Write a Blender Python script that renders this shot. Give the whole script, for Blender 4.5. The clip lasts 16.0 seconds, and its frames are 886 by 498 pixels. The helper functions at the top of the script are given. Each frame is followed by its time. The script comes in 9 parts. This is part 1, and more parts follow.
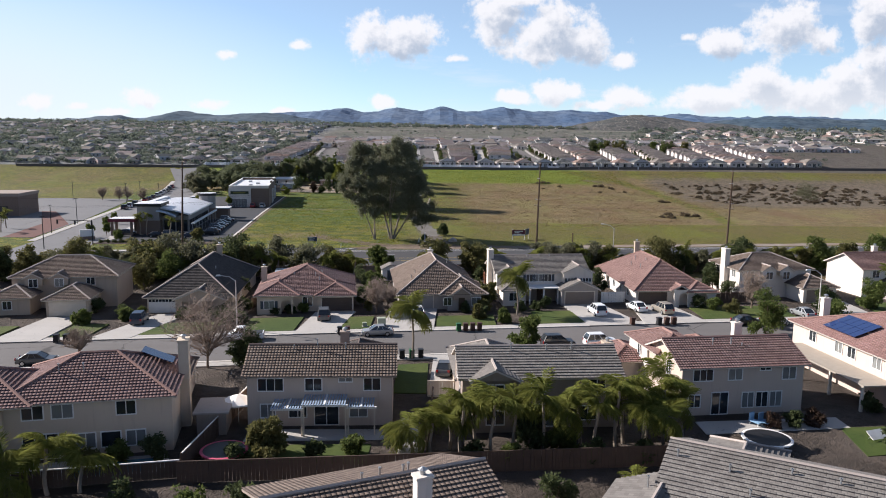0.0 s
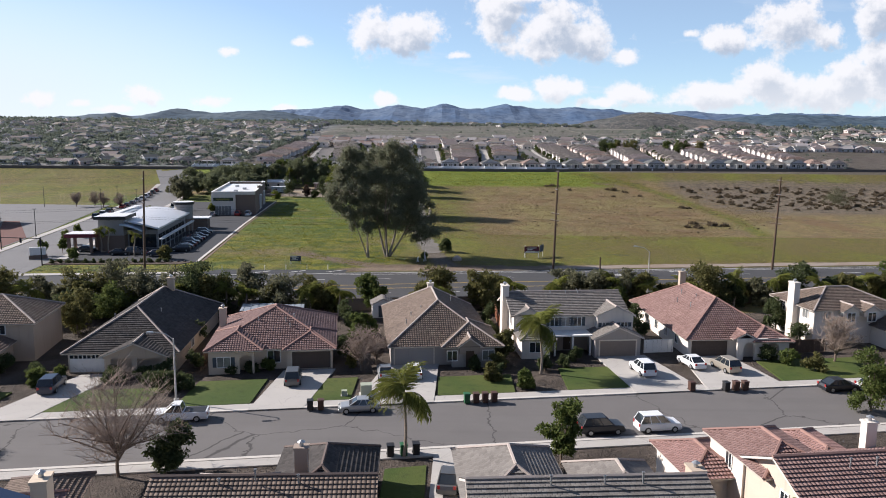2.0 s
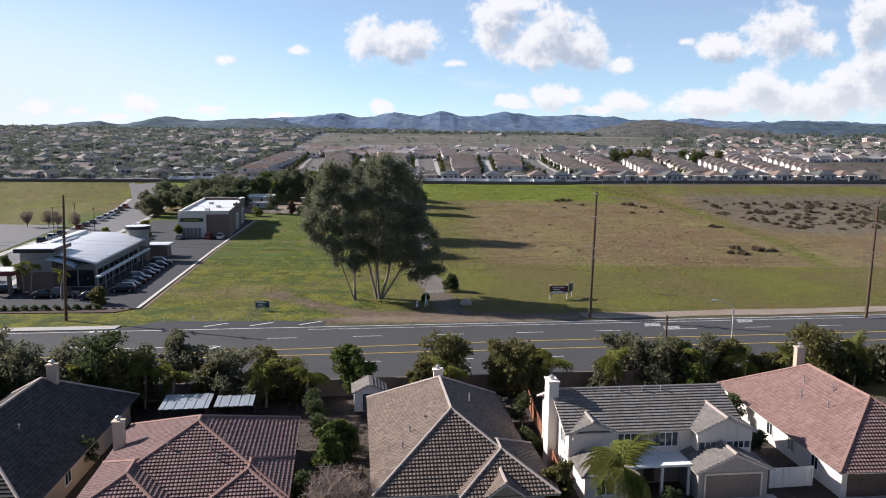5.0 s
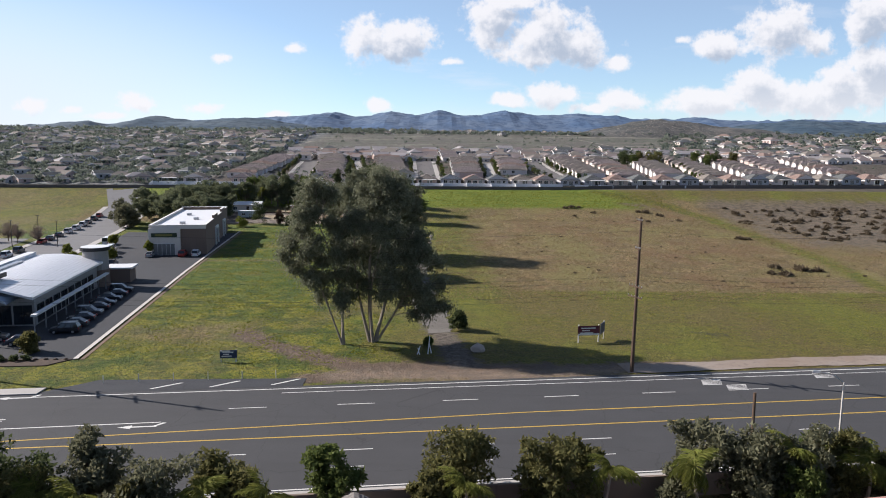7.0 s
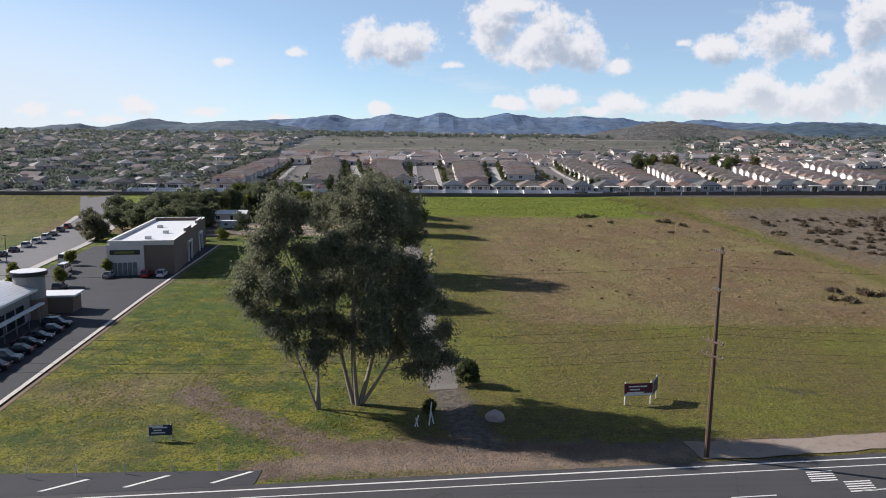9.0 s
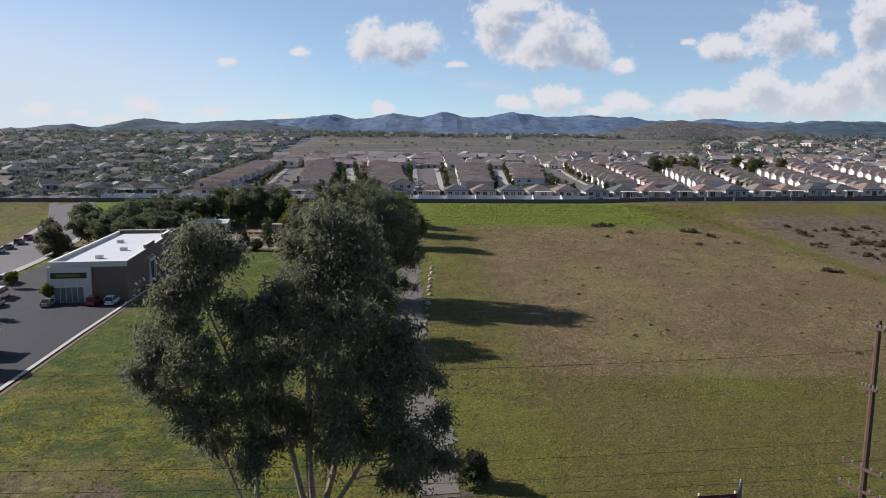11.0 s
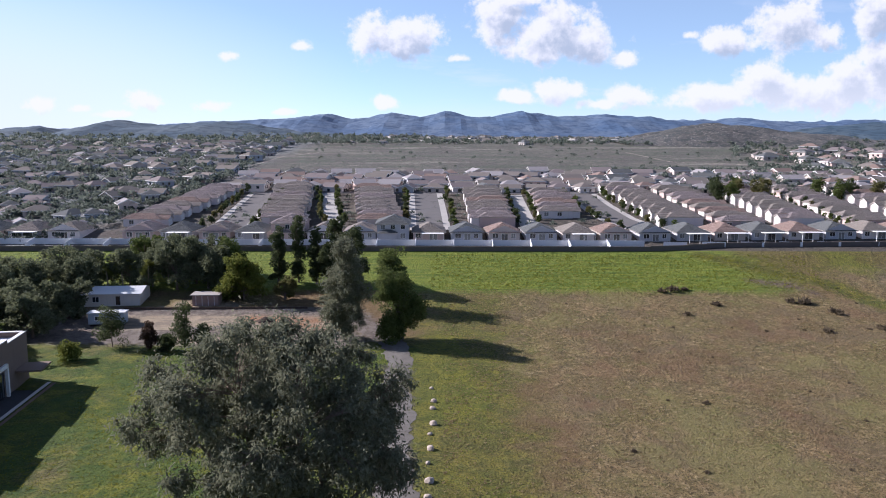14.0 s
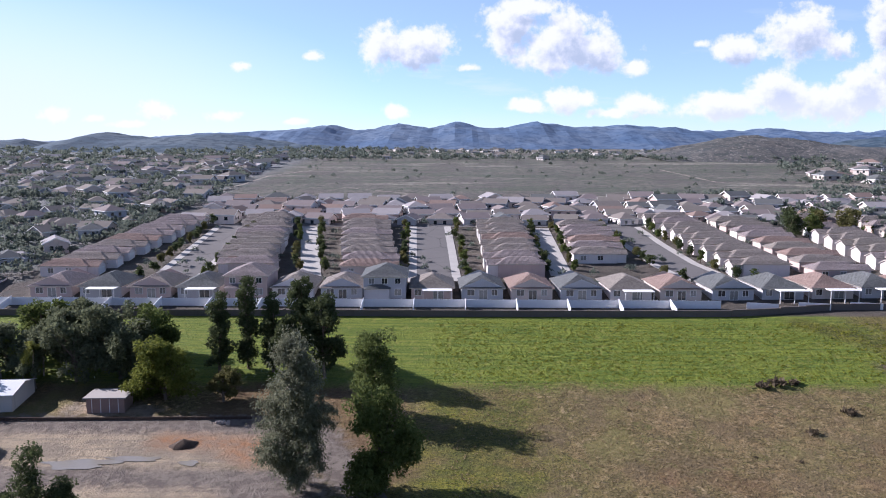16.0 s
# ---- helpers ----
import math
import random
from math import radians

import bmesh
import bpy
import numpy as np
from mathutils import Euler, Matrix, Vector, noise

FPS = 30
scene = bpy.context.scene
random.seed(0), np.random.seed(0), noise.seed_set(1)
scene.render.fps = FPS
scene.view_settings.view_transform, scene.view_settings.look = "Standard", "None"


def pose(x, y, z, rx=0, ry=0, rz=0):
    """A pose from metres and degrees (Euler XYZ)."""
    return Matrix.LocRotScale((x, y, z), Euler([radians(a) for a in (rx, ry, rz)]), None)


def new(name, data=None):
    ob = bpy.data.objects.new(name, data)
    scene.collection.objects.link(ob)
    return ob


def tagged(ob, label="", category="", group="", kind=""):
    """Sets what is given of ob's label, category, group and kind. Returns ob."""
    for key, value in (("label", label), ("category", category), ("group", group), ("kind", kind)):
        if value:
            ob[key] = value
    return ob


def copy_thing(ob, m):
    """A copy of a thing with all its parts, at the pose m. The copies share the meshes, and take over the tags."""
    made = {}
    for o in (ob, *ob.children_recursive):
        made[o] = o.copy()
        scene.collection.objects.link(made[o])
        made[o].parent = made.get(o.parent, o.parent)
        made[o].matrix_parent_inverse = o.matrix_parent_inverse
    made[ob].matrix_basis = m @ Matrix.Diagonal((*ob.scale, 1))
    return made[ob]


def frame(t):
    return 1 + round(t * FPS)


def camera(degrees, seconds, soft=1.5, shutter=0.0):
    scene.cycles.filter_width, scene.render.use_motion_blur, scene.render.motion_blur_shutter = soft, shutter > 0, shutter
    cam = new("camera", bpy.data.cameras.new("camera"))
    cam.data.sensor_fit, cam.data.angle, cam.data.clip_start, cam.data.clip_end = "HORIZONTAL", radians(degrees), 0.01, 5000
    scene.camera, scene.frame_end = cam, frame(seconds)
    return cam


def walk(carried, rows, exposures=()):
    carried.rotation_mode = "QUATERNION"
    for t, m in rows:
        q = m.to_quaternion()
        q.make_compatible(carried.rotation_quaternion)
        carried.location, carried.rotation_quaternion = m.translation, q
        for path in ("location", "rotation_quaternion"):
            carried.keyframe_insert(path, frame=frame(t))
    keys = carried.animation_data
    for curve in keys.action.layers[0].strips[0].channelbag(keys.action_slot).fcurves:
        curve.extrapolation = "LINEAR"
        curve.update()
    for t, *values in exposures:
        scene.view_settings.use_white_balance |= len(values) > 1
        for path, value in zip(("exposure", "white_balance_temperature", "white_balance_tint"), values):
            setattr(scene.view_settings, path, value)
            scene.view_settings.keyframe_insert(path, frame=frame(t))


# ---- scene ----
cam = camera(62.0, 16.0, 1.0)
PATH = [
    (0, pose(0.22, 9.24, 25.37, 81.68, -0.60, 0.08)),
    (0.5, pose(-0.07, 15.43, 26.17, 81.48, -0.59, -0.01)),
    (1, pose(-0.10, 21.46, 26.59, 81.41, -0.58, 0.03)),
    (1.5, pose(-0.05, 27.43, 26.83, 81.42, -0.57, 0.12)),
    (2, pose(0.04, 33.37, 27.01, 81.44, -0.56, 0.24)),
    (2.5, pose(-0.07, 39.37, 27.10, 81.52, -0.54, 0.25)),
    (3, pose(-0.22, 45.10, 27.15, 81.67, -0.53, 0.24)),
    (3.5, pose(-0.43, 50.96, 27.20, 81.82, -0.52, 0.21)),
    (4, pose(-0.69, 56.77, 27.11, 82.07, -0.51, 0.16)),
    (6.5, pose(-3.07, 83.76, 29.91, 81.93, -0.46, -0.27)),
    (7, pose(-3.12, 90.73, 30.00, 81.91, -0.44, -0.27)),
    (7.5, pose(-3.12, 97.23, 29.97, 82.00, -0.43, -0.20)),
    (8, pose(-3.31, 104.07, 29.99, 81.99, -0.42, -0.24)),
    (8.5, pose(-3.44, 110.74, 30.02, 82.06, -0.41, -0.23)),
    (9, pose(-3.55, 117.04, 29.99, 82.16, -0.40, -0.20)),
    (11.5, pose(-2.55, 150.90, 31.72, 82.09, -0.29, 0.19)),
    (12, pose(-2.54, 158.90, 33.90, 81.91, -0.27, 0.25)),
    (12.5, pose(-2.76, 168.60, 36.18, 81.72, -0.25, 0.27)),
    (13, pose(-3.09, 183.20, 38.05, 81.82, -0.23, 0.45)),
    (13.5, pose(-3.41, 201.40, 39.23, 81.76, -0.21, 0.39)),
    (14, pose(-3.84, 220.20, 40.70, 81.67, -0.19, 0.26)),
    (14.5, pose(-4.16, 236.60, 41.92, 81.71, -0.16, 0.16)),
    (15, pose(-4.13, 250.40, 42.47, 82.15, -0.14, 0.43)),
    (15.5, pose(-3.80, 264.13, 43.35, 82.40, -0.12, 0.75)),
    (16, pose(-3.48, 275.36, 44.58, 82.36, -0.10, 1.08)),
]
walk(cam, PATH, [(0, 0.80, 6350, 15), (4, 0.80, 6350, 15), (8, 0.72, 6350, 15), (9, 0.64, 6350, 15), (11.5, 0.42, 6250, 16), (12.5, 0.45, 6200, 16), (13.5, 0.72, 5980, 20), (16, 0.90, 5780, 23)])


# ---- light ----
SUN_AZ, SUN_EL = 71.5, 29.5            # degrees to the left of +y, above the horizon
sun = new("sun", bpy.data.lights.new("sun", "SUN"))
sun.data.energy, sun.data.angle, sun.data.color = 5.0, radians(0.53), (1.0, 0.94, 0.85)
to_sun = Vector((-math.sin(radians(SUN_AZ)) * math.cos(radians(SUN_EL)), math.cos(radians(SUN_AZ)) * math.cos(radians(SUN_EL)), math.sin(radians(SUN_EL))))
sun.matrix_world = to_sun.to_track_quat("Z", "Y").to_matrix().to_4x4()


class Nodes:
    """A small node writer: n(type, inputs..., settings) gives the node's first output."""

    def __init__(self, tree):
        self.tree = tree
        tree.nodes.clear()

    def put(self, socket, value):
        if isinstance(value, bpy.types.NodeSocket):
            self.tree.links.new(value, socket)
        elif value is not None:
            socket.default_value = value

    def __call__(self, kind, *values, out=0, **named):
        node = self.tree.nodes.new("ShaderNode" + kind)
        for key, value in named.items():
            if key == "op":
                node.operation = value
            elif key == "blend":
                node.blend_type = value
            elif key == "dims":
                node.noise_dimensions = value
        for socket, value in zip(node.inputs, values):
            self.put(socket, value)
        self.last = node
        return node.outputs[out] if len(node.outputs) else None

    def math(self, op, a, b=None, c=None):
        return self("Math", a, b, c, op=op)

    def mix(self, f, a, b):
        node = self.tree.nodes.new("ShaderNodeMixRGB")
        self.put(node.inputs[0], f)
        for s, v in ((node.inputs[1], a), (node.inputs[2], b)):
            self.put(s, (*v, 1) if isinstance(v, tuple) and len(v) == 3 else v)
        return node.outputs[0]

    def step(self, x, lo, hi):
        """0 below lo, 1 above hi, smooth between."""
        node = self.tree.nodes.new("ShaderNodeMapRange")
        node.interpolation_type = "SMOOTHSTEP"
        self.put(node.inputs[0], x)
        node.inputs[1].default_value, node.inputs[2].default_value = lo, hi
        return node.outputs[0]

    def noise(self, vec, scale, detail=4.0, rough=0.55):
        node = self.tree.nodes.new("ShaderNodeTexNoise")
        self.put(node.inputs["Vector"], vec)
        node.inputs["Scale"].default_value, node.inputs["Detail"].default_value, node.inputs["Roughness"].default_value = scale, detail, rough
        return node.outputs[0]


# sky: clear blue with cumulus banks over the hills
world = bpy.data.worlds.new("sky")
scene.world = world
world.use_nodes = True
n = Nodes(world.node_tree)
sky = n.tree.nodes.new("ShaderNodeTexSky")
sky.sky_type, sky.sun_disc, sky.sun_elevation, sky.sun_rotation = "NISHITA", False, radians(SUN_EL), radians(-SUN_AZ)
sky.air_density, sky.dust_density, sky.ozone_density, sky.altitude = 0.72, 0.3, 3.0, 400
ray = n("TexCoord")
n("SeparateXYZ", ray)
dx, dy, dz = n.last.outputs
ahead = n.math("MAXIMUM", dy, 0.05)
plan = n("CombineXYZ", n.math("DIVIDE", dx, ahead), n.math("DIVIDE", dz, ahead), 0.0)
# each bank: tangent to the right, tangent up, half width, half height, thickness
BANKS = [(-0.103, 0.139, 0.031, 0.032, 1.00), (-0.042, 0.135, 0.036, 0.026, 1.00), (-0.066, 0.125, 0.045, 0.016, 0.90), (0.016, 0.108, 0.030, 0.007, 0.35), (0.075, 0.162, 0.043, 0.033, 1.00), (0.134, 0.145, 0.052, 0.039, 1.00),
         (0.172, 0.127, 0.049, 0.029, 1.00), (0.112, 0.140, 0.045, 0.030, 1.00), (0.120, 0.120, 0.052, 0.020, 0.90), (0.234, 0.110, 0.019, 0.012, 0.90), (0.089, 0.184, 0.044, 0.014, 1.00), (-0.289, 0.110, 0.018, 0.008, 0.80), (-0.193, 0.123, 0.019, 0.009, 0.45)]
BANKS += [(0.148, 0.066, 0.038, 0.016, 1.00), (0.095, 0.058, 0.034, 0.010, 0.90), (0.242, 0.060, 0.034, 0.016, 1.00), (0.205, 0.050, 0.045, 0.009, 0.80), (0.342, 0.058, 0.065, 0.017, 0.95), (0.422, 0.082, 0.038, 0.031, 1.00),
          (0.484, 0.060, 0.053, 0.024, 1.00), (0.528, 0.083, 0.038, 0.029, 1.00), (0.575, 0.098, 0.038, 0.044, 1.00), (0.661, 0.106, 0.060, 0.044, 0.95)]
BANKS += [(0.319, 0.139, 0.013, 0.007, 0.85), (0.381, 0.129, 0.049, 0.019, 0.85), (0.447, 0.151, 0.048, 0.036, 0.90), (0.493, 0.137, 0.037, 0.025, 0.80), (0.565, 0.167, 0.037, 0.039, 0.95), (0.685, 0.164, 0.060, 0.036, 0.90)]
BANKS += [(-0.547, 0.048, 0.022, 0.013, 0.80), (-0.488, 0.041, 0.019, 0.007, 0.60), (-0.401, 0.051, 0.024, 0.015, 0.85), (-0.315, 0.045, 0.030, 0.010, 0.65), (-0.217, 0.038, 0.023, 0.006, 0.50), (-0.083, 0.050, 0.021, 0.010, 0.70), (-0.443, 0.034, 0.045, 0.007, 0.50)]


def bank_field(vec):
    total = None
    for u, v, w, h, o in BANKS:
        off = n("VectorMath", n("VectorMath", vec, (u, v, 0.0), op="SUBTRACT"), (1 / (w * 1.12), 1 / (h * 1.12), 0.0), op="MULTIPLY")
        near = n.math("SUBTRACT", 0.35 + 0.65 * o, n("VectorMath", off, op="LENGTH", out=1))
        total = near if total is None else n("Math", total, near, 0.2, op="SMOOTH_MAX")
    return total


def ragged(vec):
    f = n.noise(vec, 24.0, 9.0, 0.60)
    l = n.noise(vec, 9.5, 2.0, 0.5)
    s = n.noise(vec, 75.0, 6.0, 0.62)
    billow = n.math("ADD", n.math("MULTIPLY", n.math("SUBTRACT", f, 0.5), 2.0), n.math("MULTIPLY", n.math("SUBTRACT", l, 0.5), 1.1))
    billow = n.math("ADD", billow, n.math("MULTIPLY", n.math("SUBTRACT", s, 0.5), 0.9))
    return n.math("ADD", bank_field(vec), billow)


field = ragged(plan)
lit = ragged(n("VectorMath", plan, (-0.010, 0.017, 0.0), op="ADD"))
cover = n.step(field, -0.12, 0.42)
shade = n.math("MULTIPLY", n.step(lit, 0.05, 0.95), n.math("ADD", 0.42, n.math("MULTIPLY", n.step(dz, 0.03, 0.11), 0.58)))
cloud = n.mix(shade, (9.0, 9.05, 9.0), (4.6, 5.3, 6.2))
wisp = n.noise(n("VectorMath", plan, (1.0, 5.5, 0.0), op="MULTIPLY"), 3.2, 6.0, 0.6)
veil = n.math("MULTIPLY", n.step(wisp, 0.40, 0.70), n.math("SUBTRACT", 1.0, n.step(dz, 0.02, 0.30)))
veil = n.math("MULTIPLY", n.math("MAXIMUM", veil, n.math("SUBTRACT", 1.0, n.step(dz, -0.02, 0.10))), 0.66)
front = n.step(dy, 0.25, 0.5)
clear = n.mix(front, sky.outputs[0], n("VectorMath", sky.outputs[0], (1.42, 1.56, 1.46), op="MULTIPLY"))
veil = n.math("MAXIMUM", veil, 0.24)
veil = n.math("MAXIMUM", veil, n.math("MULTIPLY", n.math("SUBTRACT", 1.0, n.step(dx, -0.60, 0.15)), n.math("MULTIPLY", n.math("SUBTRACT", 1.0, n.step(dz, 0.04, 0.28)), 0.92)))
veil = n.math("MULTIPLY", veil, n.math("ADD", 0.25, n.math("MULTIPLY", front, 0.75)))
seen = n.mix(veil, clear, (7.6, 8.3, 9.0))
seen = n.mix(n.math("MULTIPLY", n.math("MULTIPLY", cover, front), 0.94), seen, cloud)
back = n("Background", seen, 0.0615)
n("OutputWorld", back)


# ---- materials ----
MATS = {}


def material(name, build, rough=0.8, metal=0.0):
    """A principled material; build(n) gives colour and, if wanted, a height for the bump."""
    if name in MATS:
        return MATS[name]
    m = bpy.data.materials.new(name)
    m.use_nodes = True
    k = Nodes(m.node_tree)
    k.rough, k.spec, k.bump, k.deep = rough, 0.3, 0.4, 0.05
    made = build(k)
    colour, height = made if isinstance(made, tuple) and not isinstance(made[0], float) else (made, None)
    b = k.tree.nodes.new("ShaderNodeBsdfPrincipled")
    k.put(b.inputs["Base Color"], (*colour, 1) if isinstance(colour, tuple) else colour)
    k.put(b.inputs["Roughness"], k.rough)
    b.inputs["Metallic"].default_value = metal
    b.inputs["Specular IOR Level"].default_value = k.spec
    if height is not None:
        bump = k.tree.nodes.new("ShaderNodeBump")
        bump.inputs["Strength"].default_value = k.bump
        bump.inputs["Distance"].default_value = k.deep
        k.put(bump.inputs["Height"], height)
        k.put(b.inputs["Normal"], bump.outputs[0])
    k("OutputMaterial", b.outputs[0])
    MATS[name] = m
    return m


def where(k):
    return k("NewGeometry")


def tone(c, f):
    return tuple(min(1.0, v * f) for v in c)


def stucco(name, c):
    def build(k):
        p = where(k)
        a = k.noise(p, 0.35, 3)
        f = k.noise(p, 6.0, 5)
        streak = k.noise(k("VectorMath", p, (2.2, 2.2, 0.25), op="MULTIPLY"), 1.0, 4)
        col = k.mix(k.math("MULTIPLY", a, 0.7), tone(c, 1.08), tone(c, 0.84))
        col = k.mix(k.math("MULTIPLY", k.step(streak, 0.52, 0.8), 0.35), col, tone(c, 0.6))
        k.bump = 0.25
        return col, f
    return material(name, build, 0.9)


def plain(name, c, rough=0.6, metal=0.0, spread=0.12, scale=1.5):
    def build(k):
        a = k.noise(where(k), scale, 5)
        return k.mix(a, tone(c, 1 + spread), tone(c, 1 - spread))
    return material(name, build, rough, metal)


def tiles(name, c, d, roll=0.30, flat=False):
    """Concrete roof tile: courses are built, the rolls across them and each tile's own tint lie here. UV is in metres."""
    def build(k):
        uv = k.tree.nodes.new("ShaderNodeUVMap").outputs[0]
        k("SeparateXYZ", uv)
        u, v = k.last.outputs[0], k.last.outputs[1]
        row = k.math("FLOOR", k.math("DIVIDE", v, 0.36))
        shift = k.math("MULTIPLY", k.math("MODULO", row, 2.0), 0.5)
        col_u = k.math("ADD", k.math("DIVIDE", u, roll), shift if flat else 0.0)
        cell = k("CombineXYZ", k.math("FLOOR", col_u), row, 0.0)
        rnd = k("TexWhiteNoise", cell)
        across = k.math("FRACT", col_u)
        wave = k.math("SINE", k.math("MULTIPLY", across, math.pi))
        gap = k.step(k.math("ABSOLUTE", k.math("SUBTRACT", across, 0.5)), 0.40, 0.5)
        big = k.noise(where(k), 0.5, 4)
        fine = k.noise(where(k), 9.0, 4)
        col = k.mix(rnd, tone(c, 0.93), tone(d, 1.03))
        col = k.mix(k.math("MULTIPLY", k.step(big, 0.45, 0.75), 0.35), col, tone(c, 0.72))
        col = k.mix(k.math("MULTIPLY", k.step(fine, 0.55, 0.8), 0.3), col, tone(d, 1.3))
        col = k.mix(k.math("MULTIPLY", gap, 0.35 if flat else 0.45), col, tone(c, 0.38))
        k.bump, k.spec = 0.5 if flat else 1.0, 0.1
        return col, k.math("SUBTRACT", k.math("MULTIPLY", wave, 0.2 if flat else 0.9), k.math("MULTIPLY", gap, 0.6))
    return material(name, build, 0.95)


def leaves(name, c, d, rough=0.55):
    """Leaf sprays: each its own tint, with some light passing through."""
    if name in MATS:
        return MATS[name]
    m = bpy.data.materials.new(name)
    m.use_nodes = True
    k = Nodes(m.node_tree)
    g = k("NewGeometry", out=0)
    rnd = k.last.outputs["Random Per Island"]
    col = k.mix(rnd, c, d)
    col = k.mix(k.math("MULTIPLY", k.noise(g, 0.45, 3), 0.35), col, tone(c, 0.6))
    b = k.tree.nodes.new("ShaderNodeBsdfPrincipled")
    k.put(b.inputs["Base Color"], col)
    b.inputs["Roughness"].default_value, b.inputs["Specular IOR Level"].default_value = rough + 0.25, 0.12
    thin = k.tree.nodes.new("ShaderNodeBsdfTranslucent")
    k.put(thin.inputs[0], k.mix(0.5, col, tone(d, 1.2)))
    both = k.tree.nodes.new("ShaderNodeMixShader")
    both.inputs[0].default_value = 0.35
    k.put(both.inputs[1], b.outputs[0])
    k.put(both.inputs[2], thin.outputs[0])
    k("OutputMaterial", both.outputs[0])
    MATS[name] = m
    return m


def grass(name, c, d, e):
    def build(k):
        p = where(k)
        a, b, f = k.noise(p, 0.12, 4), k.noise(p, 1.1, 5, 0.65), k.noise(p, 7.0, 3)
        col = k.mix(k.step(a, 0.35, 0.68), c, d)
        col = k.mix(k.math("MULTIPLY", k.step(b, 0.5, 0.72), 0.6), col, e)
        k.bump = 0.9
        return col, k.math("ADD", b, f)
    return material(name, build, 0.95)


def paved(name, c, crack=0.5, scale=0.16, spread=0.16, joint=0.0):
    def build(k):
        p = where(k)
        a, f = k.noise(p, 0.22, 5), k.noise(p, 14.0, 3)
        long = k.noise(k("VectorMath", p, (0.06, 0.9, 1.0), op="MULTIPLY"), 0.6, 4)
        col = k.mix(a, tone(c, 1 + spread), tone(c, 1 - spread))
        col = k.mix(k.math("MULTIPLY", k.step(long, 0.45, 0.75), 0.35), col, tone(c, 0.72))
        col = k.mix(k.math("MULTIPLY", f, 0.3), col, tone(c, 1.3))
        if crack:
            vor = k.tree.nodes.new("ShaderNodeTexVoronoi")
            vor.feature = "DISTANCE_TO_EDGE"
            k.put(vor.inputs["Vector"], k("VectorMath", p, k("VectorMath", k.noise(p, 0.6, 3), (2.2, 2.2, 0.0), op="MULTIPLY"), op="ADD"))
            vor.inputs["Scale"].default_value = scale
            col = k.mix(k.math("MULTIPLY", k.math("SUBTRACT", 1.0, k.step(vor.outputs[0], 0.002, 0.0075)), crack), col, tone(c, 0.28))
        k.bump = 0.3
        return col, f
    return material(name, build, 0.9)


def glass(name="window_glass", c=(0.02, 0.025, 0.03)):
    def build(k):
        k.spec = 0.8
        a = k.noise(where(k), 0.7, 2)
        return k.mix(a, tone(c, 0.6), tone(c, 1.6))
    return material(name, build, 0.06)


def paint(name, c, rough=0.3, metal=0.0):
    def build(k):
        k.spec = 0.6
        a = k.noise(where(k), 0.9, 4)
        return k.mix(k.math("MULTIPLY", a, 0.3), c, tone(c, 0.7))
    return material(name, build, rough, metal)


M_GLASS = glass()
M_BLIND = glass("curtained_glass", (0.17, 0.175, 0.17))
M_WHITE = plain("white_paint", (0.75, 0.74, 0.71), 0.6)
M_TRIM = plain("cream_trim", (0.62, 0.55, 0.46), 0.8)
M_CONC = paved("concrete", (0.38, 0.36, 0.335), 0.35, 0.35, 0.16)
M_CURB = plain("kerb_concrete", (0.50, 0.47, 0.43), 0.9)
M_STREET = paved("street_asphalt", (0.130, 0.122, 0.118), 0.75, 0.07, 0.16)
M_ROAD = paved("road_asphalt", (0.052, 0.052, 0.054), 0.25, 0.09, 0.18)
M_SIDE = paved("side_asphalt", (0.150, 0.148, 0.150), 0.4, 0.11, 0.15)
M_LOT = paved("lot_asphalt", (0.038, 0.040, 0.045), 0.3, 0.12, 0.2)
M_LAWN = grass("lawn", (0.040, 0.068, 0.010), (0.070, 0.088, 0.018), (0.020, 0.034, 0.006))
M_SOIL = grass("garden_soil", (0.060, 0.042, 0.032), (0.085, 0.060, 0.044), (0.028, 0.024, 0.018))
M_GRAVEL = grass("gravel", (0.23, 0.175, 0.135), (0.27, 0.23, 0.195), (0.12, 0.10, 0.085))
M_TRACK = grass("track_gravel", (0.119, 0.106, 0.092), (0.166, 0.154, 0.136), (0.059, 0.053, 0.047))
M_EARTH = grass("bare_earth", (0.185, 0.128, 0.092), (0.145, 0.104, 0.075), (0.085, 0.064, 0.044))
M_DARKWOOD = plain("dark_wood", (0.07, 0.045, 0.03), 0.8, 0, 0.3)
M_FENCE = plain("weathered_fence", (0.085, 0.058, 0.045), 0.85, 0, 0.25)
M_BARK = plain("bark", (0.17, 0.13, 0.10), 0.95, 0, 0.35, 4)
M_PALEBARK = plain("pale_bark", (0.27, 0.225, 0.18), 0.9, 0, 0.35, 2)
M_POLE = plain("pole_wood", (0.10, 0.065, 0.045), 0.9, 0, 0.25, 3)
M_METAL = plain("grey_metal", (0.42, 0.43, 0.44), 0.4, 0.7)
M_DARK = plain("dark_metal", (0.03, 0.03, 0.032), 0.5, 0.2)
M_TYRE = plain("rubber", (0.02, 0.02, 0.021), 0.8)
M_BINB = plain("bin_brown", (0.07, 0.035, 0.025), 0.5)
M_BING = plain("bin_green", (0.02, 0.10, 0.04), 0.5)
M_BIND = plain("bin_black", (0.018, 0.018, 0.02), 0.5)
M_STRIPE = plain("road_paint_white", (0.62, 0.61, 0.58), 0.7, 0, 0.15)
M_YELLOW = plain("road_paint_yellow", (0.50, 0.33, 0.06), 0.7, 0, 0.15)
